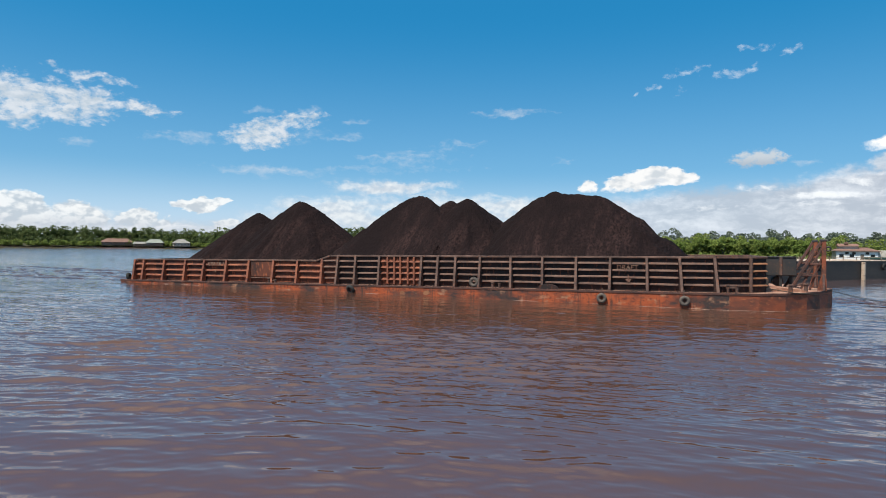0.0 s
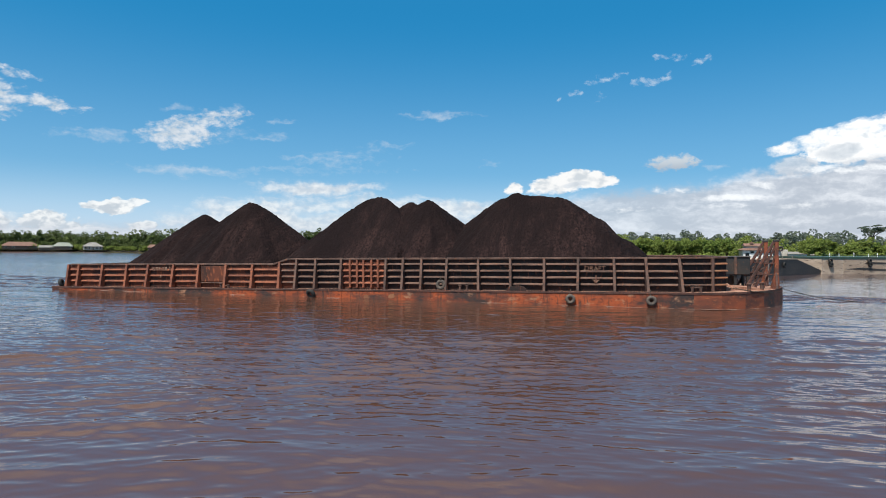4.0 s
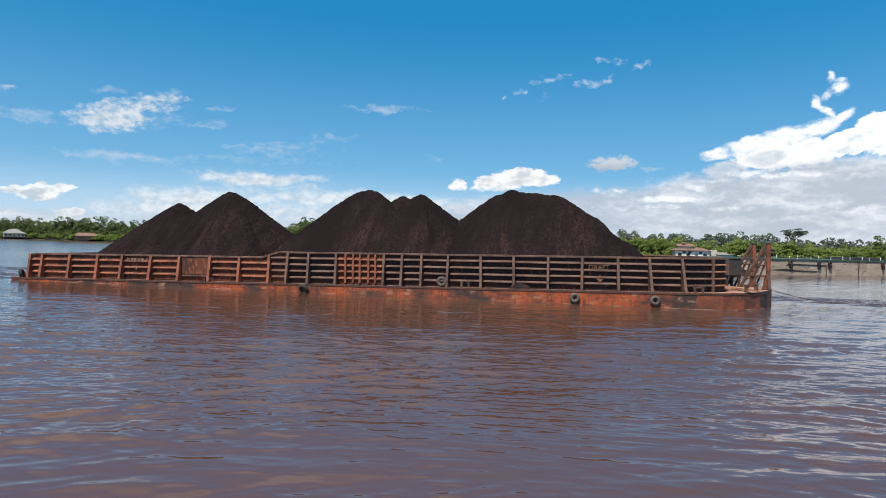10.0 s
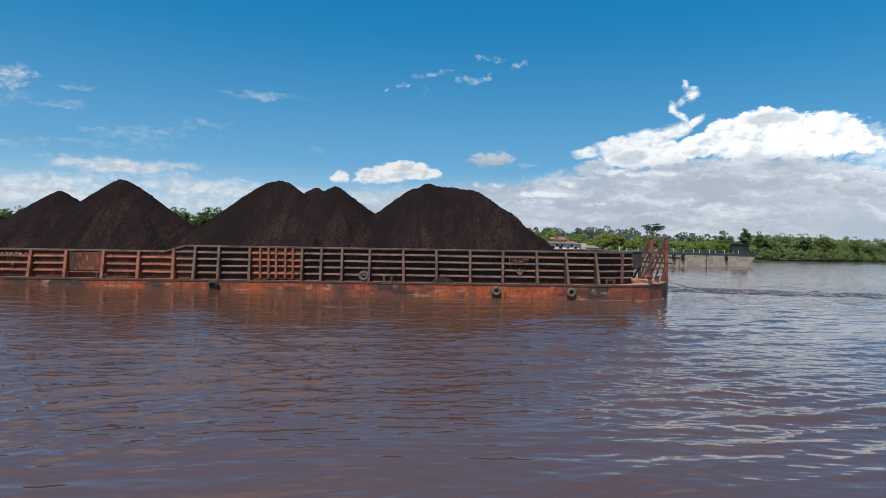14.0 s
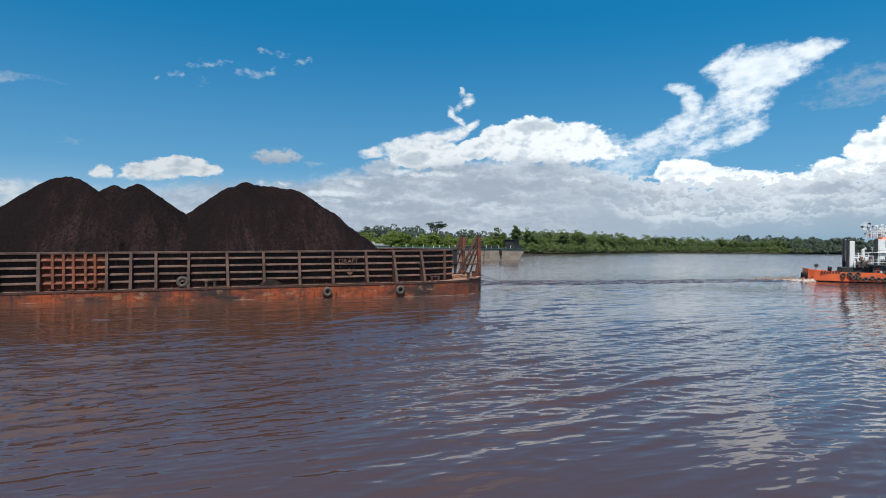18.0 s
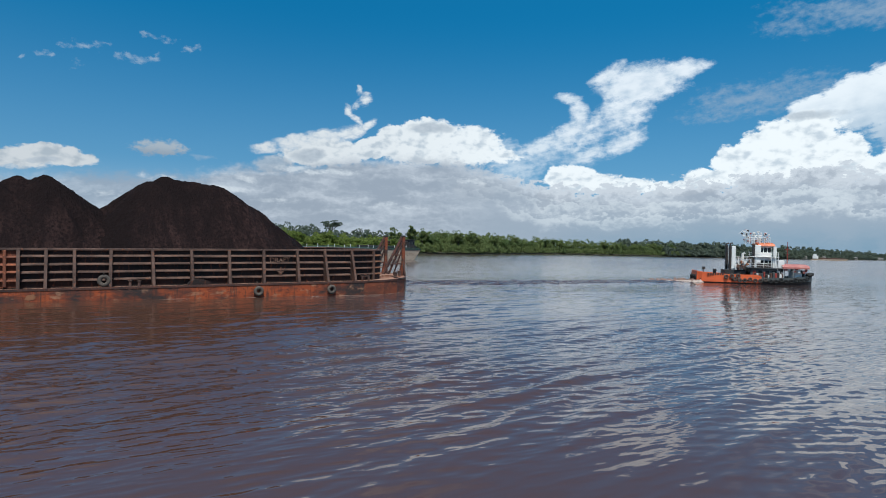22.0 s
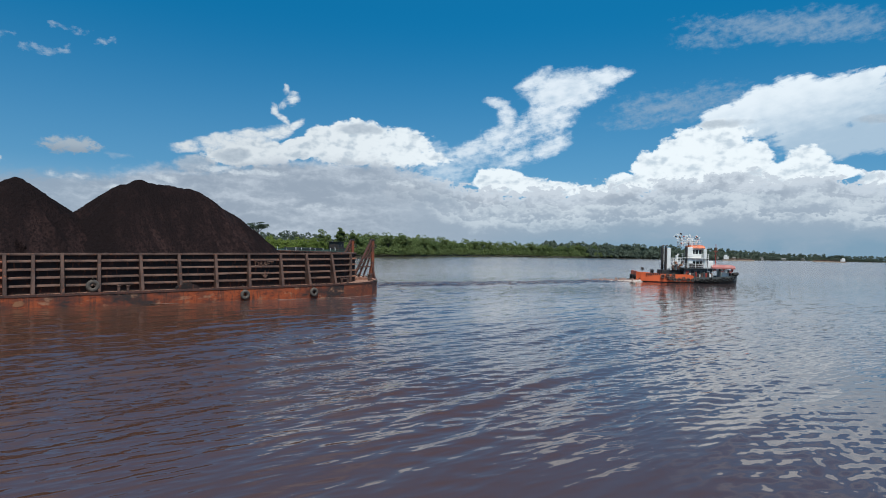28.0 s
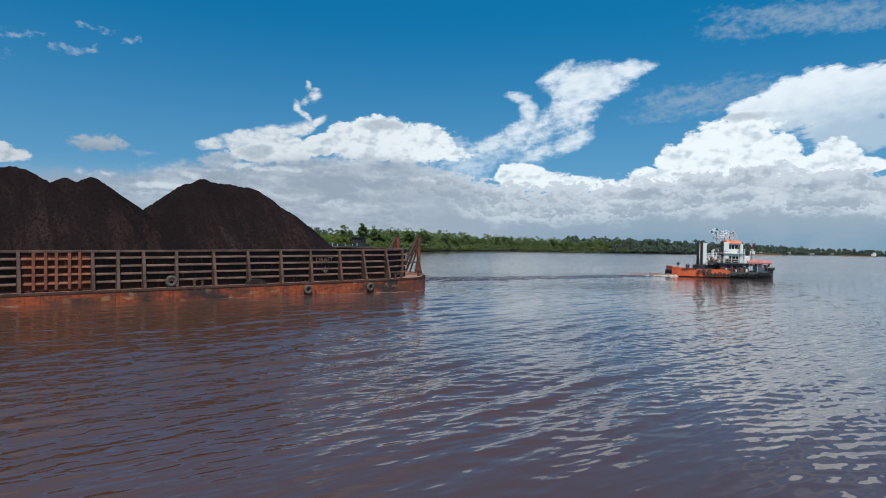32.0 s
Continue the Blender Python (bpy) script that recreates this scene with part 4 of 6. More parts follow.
def palm(seed, height, label):
    rng = np.random.default_rng(seed)
    top = thing("palm_tree", label, "palm tree")
    bend = rng.uniform(-0.12, 0.12, 2) * height
    head = Vector((bend[0], bend[1], height))
    part("trunk", Shape().tube([(0, 0, -0.5), (bend[0] * 0.3, bend[1] * 0.3, height * 0.5), head], 0.19, 7, 0.11), bark, top, smooth=True)
    s = Shape()
    for i in range(15):
        a, lift, length = 2 * math.pi * i / 15 + rng.uniform(-0.2, 0.2), rng.uniform(-0.1, 1.0), rng.uniform(2.6, 3.6)
        out, side = Vector((math.cos(a), math.sin(a), 0)), Vector((-math.sin(a), math.cos(a), 0))
        spine = [head + out * length * q + Vector((0, 0, length * (lift * q - (0.55 + 0.5 * lift) * q * q))) for q in (0, 0.2, 0.4, 0.6, 0.8, 1)]
        for q in range(5):
            w = (0.25, 0.5, 0.55, 0.45, 0.25, 0.03)
            for sg in (-1, 1):
                p0, p1 = spine[q], spine[q + 1]
                s.add([p0, p1, p1 + side * sg * w[q + 1] - Vector((0, 0, 0.25 * w[q + 1])), p0 + side * sg * w[q] - Vector((0, 0, 0.25 * w[q]))], [(0, 1, 2, 3)])
    part("crown", s, palm_leaf, top)
    return top


rng = np.random.default_rng(5)
BROAD = "broad-crowned dark green jungle tree on the river bank"
LIGHT = "bright green leafy tree on the sunny bank"
dark_kinds = [tree("jungle_tree", 11 + i, h, w, leaf_dark, BROAD, base=0.2, clumps=70, per=29, leaf=0.42, fine=0.72) for i, (h, w) in enumerate(((14, 6.0), (11, 5.4), (16, 6.2), (9.5, 5.2)))]
west_kinds = [tree("village_tree", 51 + i, h, w, leaf_west, "dense dark green tree behind the river village", base=0.15, clumps=80, per=27, leaf=0.42, fine=0.66) for i, (h, w) in enumerate(((13, 6.2), (10, 5.6), (15, 6.0)))]
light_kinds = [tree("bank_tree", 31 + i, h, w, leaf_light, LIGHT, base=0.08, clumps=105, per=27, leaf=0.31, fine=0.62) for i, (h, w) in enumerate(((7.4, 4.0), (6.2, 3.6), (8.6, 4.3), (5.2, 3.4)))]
for group, kinds in (("jungle trees on the banks", dark_kinds), ("trees behind the village", west_kinds), ("green trees on the near bank", light_kinds)):
    for k in kinds:
        k["group"] = group
placed = {id(k): False for k in dark_kinds + west_kinds + light_kinds}


def plant(kinds, bearing, depth, z=None):
    k = kinds[int(rng.integers(len(kinds)))]
    r = shore(bearing) + depth
    m = Matrix.Translation(around(bearing, r, 1.9 if z is None else z)) @ pose(0, 0, 0, 0, 0, float(rng.uniform(0, 360)))
    if not placed[id(k)]:
        placed[id(k)] = True
        k.matrix_basis = m
        return k
    return copy_thing(k, m)


for b in np.arange(-43.5, -22, 0.62):                      # village bank
    plant(west_kinds, b + rng.uniform(-0.2, 0.2), 26 + rng.uniform(-8, 16))
for b in np.arange(-22, 8, 0.95):                          # behind the barge
    plant(west_kinds, b + rng.uniform(-0.3, 0.3), 22 + rng.uniform(-8, 16))
for b in np.arange(8, 31, 0.62):                           # sunny near bank
    if not 24.4 < b < 30:
        plant(light_kinds, b + rng.uniform(-0.2, 0.2), 10 + rng.uniform(-5, 8))
for b in np.arange(30, 43, 0.75):
    plant(light_kinds, b + rng.uniform(-0.2, 0.2), 14 + rng.uniform(-5, 10))
for b in np.arange(42.8, 66, 0.42):                        # far wooded point
    plant(dark_kinds, b + rng.uniform(-0.2, 0.2), 14 + rng.uniform(-8, 14))


def woods(name, label, spans, material, per=20, leaf=0.9, seed=3):
    """Many crowns that nobody could count, as one body of leaves: rows of bearing from, to, step, depth, tallest, crown radius."""
    g = np.random.default_rng(seed)
    centres, radii = [], []
    for b0, b1, step, depth, tall, crown in spans:
        for b in np.arange(b0, b1, step):
            h = tall * g.uniform(0.62, 1.0) * (1 + 0.22 * noise.noise((b * 0.6, depth * 0.1, 0)))
            base = around(b + g.uniform(-0.5, 0.5) * step, shore(b) + depth + g.uniform(-0.3, 0.3) * depth, 1.5)
            for k in range(9):
                q = (k + 0.5) / 9
                loose = crown * (0.72 - 0.55 * q)
                centres.append(base + Vector((min(1.3, max(-1.3, g.normal())) * loose, min(1.3, max(-1.3, g.normal())) * loose, h * q)))
                radii.append(crown * g.uniform(0.32, 0.62))
    v, f = leaf_cloud(g, centres, radii, per, leaf, 0.85)
    ob = new(name, mesh_of(name, v, f, material))
    return tagged(ob, label, "woods", kind="stuff")


woods("woods", "dense dark green jungle behind the village", [(-62, -10, 0.34, 85, 16.5, 5.5), (-62, -21, 0.40, 50, 14.5, 4.8), (-62, -21, 0.40, 24, 11, 4.2), (-62, -21, 0.24, 8, 6.0, 3.0), (-21, 8, 0.8, 45, 11, 4.5)], leaf_west, 33, 0.72)
woods("woods", "dense green jungle along the far point", [(42.6, 66, 0.34, 16, 11, 4.2), (42.6, 66, 0.34, 30, 13.5, 4.6), (42.6, 66, 0.34, 60, 16, 5.2)], leaf_dark, 44, 0.60, 4)
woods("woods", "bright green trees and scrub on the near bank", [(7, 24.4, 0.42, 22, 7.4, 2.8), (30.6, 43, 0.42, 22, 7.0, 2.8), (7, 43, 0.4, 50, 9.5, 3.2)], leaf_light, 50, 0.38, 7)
woods("woods", "hazy taller trees behind the near bank", [(5, 45, 0.30, 120, 12, 4.0), (5, 45, 0.34, 180, 15, 4.6)], leaf_hazed, 27, 0.80, 19)
woods("woods", "hazy blue-green jungle on the far river bend", [(64, 86, 0.15, 6, 9, 5.5), (64, 84, 0.20, 25, 15, 6.5), (60, 110, 0.26, 90, 19, 8), (-110, -60, 0.9, 30, 15, 8)], leaf_hazed, 27, 1.6, 9)
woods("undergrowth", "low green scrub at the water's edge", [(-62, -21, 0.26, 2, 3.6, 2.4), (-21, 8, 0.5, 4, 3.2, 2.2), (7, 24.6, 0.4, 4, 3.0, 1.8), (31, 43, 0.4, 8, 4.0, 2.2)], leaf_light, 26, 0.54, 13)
woods("undergrowth", "dark green thicket down to the water's edge", [(42.2, 66, 0.17, 2, 6.0, 2.8)], leaf_dark, 30, 0.56, 14)

umbrella = tree("umbrella_tree", 71, 16.2, 6.2, leaf_hazed, "tall flat-topped umbrella tree above the bank scrub", base=0.5, clumps=72, per=44, leaf=0.26, flat=True)
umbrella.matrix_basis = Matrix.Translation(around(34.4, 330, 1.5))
lone = tree("slender_tree", 72, 14, 2.9, leaf_hazed, "slender lone tree with a small crown", base=0.45, clumps=50, per=60, leaf=0.26)
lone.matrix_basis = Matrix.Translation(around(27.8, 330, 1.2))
twin = tree("round_tree", 73, 14.5, 5.6, leaf_dark, "tall dark round-crowned tree", base=0.12, clumps=90, per=60, leaf=0.36, fine=0.9)
twin.matrix_basis = Matrix.Translation(around(40.1, 380, 1.0))
twin = tree("upright_tree", 74, 17, 4.6, leaf_dark, "tall dark upright tree", base=0.12, clumps=90, per=60, leaf=0.36, fine=0.9)
twin.matrix_basis = Matrix.Translation(around(41.5, 382, 1.0))
for i, (b, r, h) in enumerate(((-6.9, 300, 15), (-5.5, 296, 13), (-4.4, 300, 15.5), (-3.4, 305, 13), (-8.5, 306, 12))):
    t = tree("bank_tree", 80 + i, h, 5, leaf_dark, "tall leafy tree behind the coal piles", clumps=30, per=30, leaf=0.45)
    t.matrix_basis = Matrix.Translation(around(b, r, 1.8))
for i, (b, d) in enumerate(((-37.0, 12), (-33.3, 9), (-31.2, 12), (-30.6, 9), (-28.2, 11), (-27.6, 14), (-26.5, 10), (-25.2, 12), (-24.2, 9), (-32.2, 15))):
    t = palm(90 + i, 8.5 + (i * 37 % 10) * 0.35, "coconut palm beside the river houses")
    t.matrix_basis = Matrix.Translation(around(b, shore(b) + d, 1.2))

# ---- coal barge: x runs to the bow, y inboard from the near side, z up from the water ----
BEAM, DECK = 24.4, 1.48
barge = thing("coal_barge", "long rust-orange flat-top coal barge with ribbed steel sides", "barge")
half = [(-71.2, 0.5), (-70.8, 0.0), (9.5, 0.0), (12.2, 0.5), (14.6, 1.7), (16.8, 3.9), (18.35, 6.3), (19.5, 8.8), (20.2, 10.6), (20.55, 12.2)]
outline = half + [(x, BEAM - y) for x, y in half[::-1][1:]]
n = len(outline)


# the hull: plated sides that lean in a little below water, flat bottom
s = Shape()
for z, k in ((-3.6, 0.94), (-0.8, 1.0), (DECK - 0.02, 1.0)):
    s.v += [((x + 25) * k - 25, (y - BEAM / 2) * k + BEAM / 2, z) for x, y in outline]
for k in range(2):
    s.f += [(k * n + i, k * n + (i + 1) % n, (k + 1) * n + (i + 1) % n, (k + 1) * n + i) for i in range(n)]
s.f += [tuple(range(n))[::-1], tuple(range(2 * n, 3 * n))]
hull = part("hull", s, rust_hull, barge, "orange rusted hull with dark scraped patches")
# plates of the near side, each a little proud and uneven
edges = [-70.6, -64.0, -57.2, -51.0, -45.5, -40.0, -34.6, -29.0, -23.4, -18.2, -13.0, -8.0, -3.0, 2.0, 6.0, 9.4]
rnd = random.Random(4)
for i in range(len(edges) - 1):
    p = rnd.uniform(0.012, 0.03)
    part("hull_plate", Shape().box(edges[i] + 0.02, edges[i + 1] - 0.02, -p, 0.05, -0.75, DECK - 0.16, 0.012), rust_hull, hull)
for i in range(2, 9):
    (xa, ya), (xb, yb) = outline[i], outline[i + 1]
    d = Vector((xb - xa, yb - ya, 0))
    m = Matrix.Translation((xa, ya, 0)) @ pose(0, 0, 0, 0, 0, math.degrees(math.atan2(d.y, d.x)))
    part("bow_plate", Shape().box(0.0, d.length, -0.03, 0.06, -0.75, DECK - 0.16, 0.012, m), rust_hull_red, hull, "red-brown bow plate")
# rubbing strake along the deck's edge
s = Shape()
ring = [(x, y) for x, y in outline]
inner = [((x + 25.6) * 0.9975 - 25.6, (y - BEAM / 2) * 0.99 + BEAM / 2) for x, y in outline]
outer = [((x + 25.6) * 1.001 - 25.6, (y - BEAM / 2) * 1.006 + BEAM / 2) for x, y in outline]
for pts, z in ((outer, DECK - 0.16), (outer, DECK + 0.05), (inner, DECK + 0.05)):
    s.v += [(x, y, z) for x, y in pts]
for k in range(2):
    s.f += [(k * n + i, k * n + (i + 1) % n, (k + 1) * n + (i + 1) % n, (k + 1) * n + i) for i in range(n)]
part("gunwale", s, rust_dark, barge, "scraped steel deck edge")
part("deck", Shape().add([(x, y, DECK + 0.012) for x, y in inner], [tuple(range(n))]), deck_rust, barge, "sandy rusted foredeck")

# the cargo wall: plate, ribs, ledges, top rails
WALL, LOW, HIGH = 1.0, 4.45, 5.08
RIBS = (-68.9, -67.2, -63.4, -59.6, -56.3, -52.5, -48.8, -44.9, -41.2, -37.5, -35.2, -32.7, -29.4, -23.8, -21.7, -19.5, -16.5, -12.9, -9.3, -5.6, -2.0, 1.7, 4.9, 8.2)


def wall_top(x):
    return LOW if x < -38.4 else HIGH if x > -36.4 else LOW + (HIGH - LOW) * (x + 38.4) / 2.0


wall = part("cargo_wall", Shape().prism([(-69.0, DECK), (8.35, DECK), (8.35, HIGH), (-36.4, HIGH), (-38.4, LOW), (-68.4, LOW)], WALL, WALL + 0.06, "y"), shaded_rust, barge, "rusted plate wall round the coal, darkened for shade")
part("cargo_wall", Shape().prism([(-69.0, DECK), (8.35, DECK), (8.35, HIGH), (-36.4, HIGH), (-38.4, LOW), (-68.4, LOW)], BEAM - WALL - 0.06, BEAM - WALL, "y"), shaded_rust, barge)
part("end_wall", Shape().prism([(3.4, DECK), (BEAM - 3.4, DECK), (BEAM - 3.4, HIGH), (3.4, HIGH)], 13.05, 13.12, "x"), shaded_rust, barge)
part("end_wall", Shape().prism([(WALL + 0.06, DECK), (BEAM - WALL - 0.06, DECK), (BEAM - WALL - 0.06, LOW), (WALL + 0.06, LOW)], -68.7, -68.62, "x"), shaded_rust, barge)
rail = part("top_rail", Shape().box(-36.3, 8.35, WALL - 0.20, WALL + 0.16, HIGH - 0.16, HIGH + 0.06, 0.03), rust_frame, wall, "worn steel top rail")
part("top_rail", Shape().box(-68.6, -38.4, WALL - 0.20, WALL + 0.16, LOW - 0.16, LOW + 0.06, 0.03), rust_frame, wall)
slope = math.degrees(math.atan2(HIGH - LOW, 2.0))
part("top_rail", Shape().box(0, 2.12, WALL - 0.20, WALL + 0.16, -0.16, 0.06, 0.03, pose(-38.4, 0, LOW, 0, -slope, 0)), rust_frame, wall)
part("top_rail", Shape().box(-36.3, 8.35, BEAM - WALL - 0.16, BEAM - WALL + 0.20, HIGH - 0.16, HIGH + 0.06, 0.03), rust_frame, wall)
part("top_rail", Shape().box(13.0, 13.25, 3.5, BEAM - 3.5, HIGH - 0.14, HIGH + 0.05, 0.03), rust_frame, wall)
for i, x in enumerate(RIBS):
    top = wall_top(x) - 0.05
    lean = rnd.uniform(-0.10, 0.10) + (0.25 if x in (4.9, 8.2) else 0) 
    w = 0.13 if x > -36 else 0.15
    foot = 0.12
    web = [(WALL - 0.30, top), (WALL + 0.01, top), (WALL + 0.01, DECK), (foot, DECK)]
    s = Shape()
    s.v += [(x - w + lean * (1 - (z - DECK) / (top - DECK)), y, z) for y, z in web] + [(x + w + lean * (1 - (z - DECK) / (top - DECK)), y, z) for y, z in web]
    s.f += [(3, 2, 1, 0), (4, 5, 6, 7)] + [(k, (k + 1) % 4, 4 + (k + 1) % 4, 4 + k) for k in range(4)]
    part("rib", s, rust_frame_warm if x < -36 else rust_frame, wall)
for i in range(len(RIBS) - 1):
    x0, x1 = RIBS[i] + 0.14, RIBS[i + 1] - 0.14
    grid = RIBS[i] == -29.4
    low = x1 < -36.5
    top = wall_top((x0 + x1) / 2)
    count = 3 if low else 4
    patch = RIBS[i] == -48.8
    if low or grid or RIBS[i] == -37.5:
        part("wall_panel", Shape().box(x0, x1, WALL - 0.03, WALL + 0.02, DECK + 0.1, top - 0.2, 0.01), rust_plate_warm, wall, "orange rusted wall panel")
    if patch:
        part("patch_plate", Shape().box(x0 + 0.1, x1 - 0.1, WALL - 0.16, WALL - 0.03, DECK + 0.75, top - 0.25, 0.03), rust_plate_warm, wall, "flat welded repair plate")
        part("ledge", Shape().box(x0, x1, WALL - 0.26, WALL, DECK + 0.55, DECK + 0.68, 0.02), rust_frame, wall)
        continue
    for k in range(count):
        z = DECK + (top - DECK) * (k + 0.95) / (count + 0.95) + rnd.uniform(-0.025, 0.025)
        prof = [(WALL, z + 0.16), (WALL - 0.24, z + 0.05), (WALL - 0.26, z - 0.04), (WALL - 0.22, z - 0.05), (WALL - 0.20, z + 0.00), (WALL, z + 0.08)]
        tilt = pose(x0, 0, z, 0, rnd.uniform(-0.5, 0.5), 0) @ pose(-x0, 0, -z)
        part("ledge", Shape().prism(prof, x0, x1, "x", tilt), rust_frame_warm if low or grid else rust_frame, wall)
    if grid:
        for q in (-28.3, -27.4, -26.6, -25.6, -24.8):
            part("grid_bar", Shape().box(q - 0.12, q + 0.12, WALL - 0.30, WALL, DECK + 0.2, top - 0.15, 0.02), rust_frame_warm, wall)

# the last two bays turn inboard along the rounded bow
CORNERS = ((8.35, WALL), (11.5, 2.15), (13.12, 3.4))
for side in (1, -1):
    for n_bay in range(2):
        (xa, ya), (xb, yb) = CORNERS[n_bay], CORNERS[n_bay + 1]
        long, ang = math.hypot(xb - xa, yb - ya), math.degrees(math.atan2(yb - ya, xb - xa))
        at = pose(xa, ya if side > 0 else BEAM - ya, 0, 0, 0, ang * side)
        part("corner_plate", Shape().box(0.0, long, min(0, 0.06 * side), max(0, 0.06 * side), DECK, HIGH - 0.02, 0.01, at), shaded_rust, wall)
        part("top_rail", Shape().box(0.02, long + 0.03, -0.18, 0.18, HIGH - 0.15, HIGH + 0.05, 0.03, at), rust_frame, wall)
        for k in range(4):
            z = DECK + (HIGH - DECK) * (k + 0.95) / 4.95
            prof = [(0.0, z + 0.16), (-0.24 * side, z + 0.05), (-0.26 * side, z - 0.04), (-0.22 * side, z - 0.05), (-0.20 * side, z), (0.0, z + 0.08)]
            part("ledge", Shape().prism(prof, 0.16, long - 0.05, "x", at), rust_bright if n_bay else rust_frame, wall, "bright orange ledge" if n_bay else "")
        if n_bay == 0:
            part("rib", Shape().box(long - 0.13, long + 0.13, min(-0.34 * side, 0), max(-0.34 * side, 0), DECK, HIGH - 0.05, 0.02, at), rust_frame, wall)
# pale scraped patches on the side
for x, w, h0, h1 in ((-26.3, 0.6, 0.45, 0.95), (-23.3, 0.9, 0.5, 1.05)):
    part("pale_patch", Shape().prism([(x, h0 + 0.12), (x + w * 0.3, h0), (x + w * 0.8, h0 + 0.07), (x + w, h0 + 0.3), (x + w * 0.75, h1), (x + w * 0.2, h1 - 0.1)], -0.045, -0.02, "y"), rust_bright, hull, "pale scraped hull patch")

# pockets of dirt, fittings and bollards along the narrow side deck
for x, hgt in ((-45.3, 0.5), (-44.3, 0.4), (-14.9, 0.55), (-14.1, 0.5), (9.4, 0.75), (10.2, 0.75)):
    s = Shape().tube([(x, 0.36, DECK), (x, 0.36, DECK + hgt)], 0.13, 10).tube([(x, 0.36, DECK + hgt), (x, 0.36, DECK + hgt + 0.07)], 0.20, 10)
    part("bollard", s, rust_frame, barge, smooth=False)
part("bollard_bar", Shape().tube([(9.2, 0.36, DECK + 0.55), (10.4, 0.36, DECK + 0.55)], 0.07, 8), rust_frame, barge)
part("bollard_bar", Shape().tube([(-45.5, 0.36, DECK + 0.3), (-44.1, 0.36, DECK + 0.3)], 0.06, 8), rust_frame, barge)
s = Shape()
for i in range(9):
    a = math.pi * i / 8
    s.v += [(-8.6 + 1.15 * math.cos(a), 0.10, DECK + 0.05 + 0.55 * math.sin(a)), (-8.6 + 1.15 * math.cos(a), 0.62, DECK + 0.05 + 0.55 * math.sin(a))]
s.f += [(2 * i, 2 * i + 1, 2 * i + 3, 2 * i + 2) for i in range(8)] + [tuple(range(0, 18, 2)), tuple(range(1, 18, 2))[::-1]]
part("bent_plate", s, shaded_rust, barge, "buckled rusty plate scrap")
for x, z, r in ((-2.78, 0.72, 0.52), (5.39, 0.66, 0.52), (-17.1, 2.1, 0.58)):
    y = -0.22 if z < 1.5 else 0.30
    t = part("tyre", Shape().ring((x, y, z), (0, 1, 0), r * 0.68, r * 0.34, 28, 12, 0.85), rubber_pale, barge, "muddy hanging fender tyre", smooth=True)
    part("chain", Shape().tube([(x - 0.1, y, z + r * 0.7), (x - 0.05, 0.1, max(z + r, DECK) + 0.1), (x, 0.5, max(z + r, DECK) + 0.2)], 0.04, 6), rope_mat, t)
t = part("tyre", Shape().ring((-32.9, -0.12, 0.92), (0.3, 1, 0.5), 0.42, 0.22, 22, 10), rubber, barge, "black fender tyre half under water", smooth=True)
part("tyre", Shape().ring((-69.9, 0.6, DECK + 0.4), (1, 0.4, 0.3), 0.42, 0.22, 22, 10), rubber, barge, "old tyre lying on the stern corner", smooth=True)
part("tyre", Shape().ring((-69.6, 1.4, DECK + 0.26), (0.1, 0.1, 1), 0.44, 0.24, 22, 10), rubber, barge, smooth=True)

# draught marks: a word and an arrow over the middle of the hull
def lettering(text, x, y, z, size, parent, material, label):
    c = bpy.data.curves.new("lettering", "FONT")
    c.body, c.size, c.align_x, c.extrude = text, size, "CENTER", 0.006
    ob = bpy.data.objects.new("lettering", c)
    me = bpy.data.meshes.new_from_object(ob)
    bpy.data.objects.remove(ob)
    me.materials.clear()
    me.materials.append(material)
    return part("lettering", me, None, parent, label, at=pose(x, y, z, 90, 0, 0))


lettering("DRAFT", -0.25, WALL - 0.275, 3.72, 0.72, wall, mark_paint, "worn pale stencilled word")
s = Shape().box(-0.22, -0.08, WALL - 0.29, WALL - 0.265, 2.75, 3.2).prism([(-0.5, 2.75), (-0.15, 2.3), (0.2, 2.75)], WALL - 0.29, WALL - 0.265, "y")
part("arrow", s, mark_paint, wall, "worn pale painted arrow")
for i, (x, w) in enumerate(((-55.6, 0.30), (-55.15, 0.34), (-54.7, 0.30), (-54.2, 0.34), (-53.75, 0.30), (-53.1, 0.16))):
    part("mark_bar", Shape().box(x, x + w, WALL - 0.285, WALL - 0.26, 3.62, 4.08), mark_paint, wall)
part("mark_bar", Shape().box(-54.5, -54.3, WALL - 0.285, WALL - 0.26, 2.7, 3.0), mark_paint, wall)

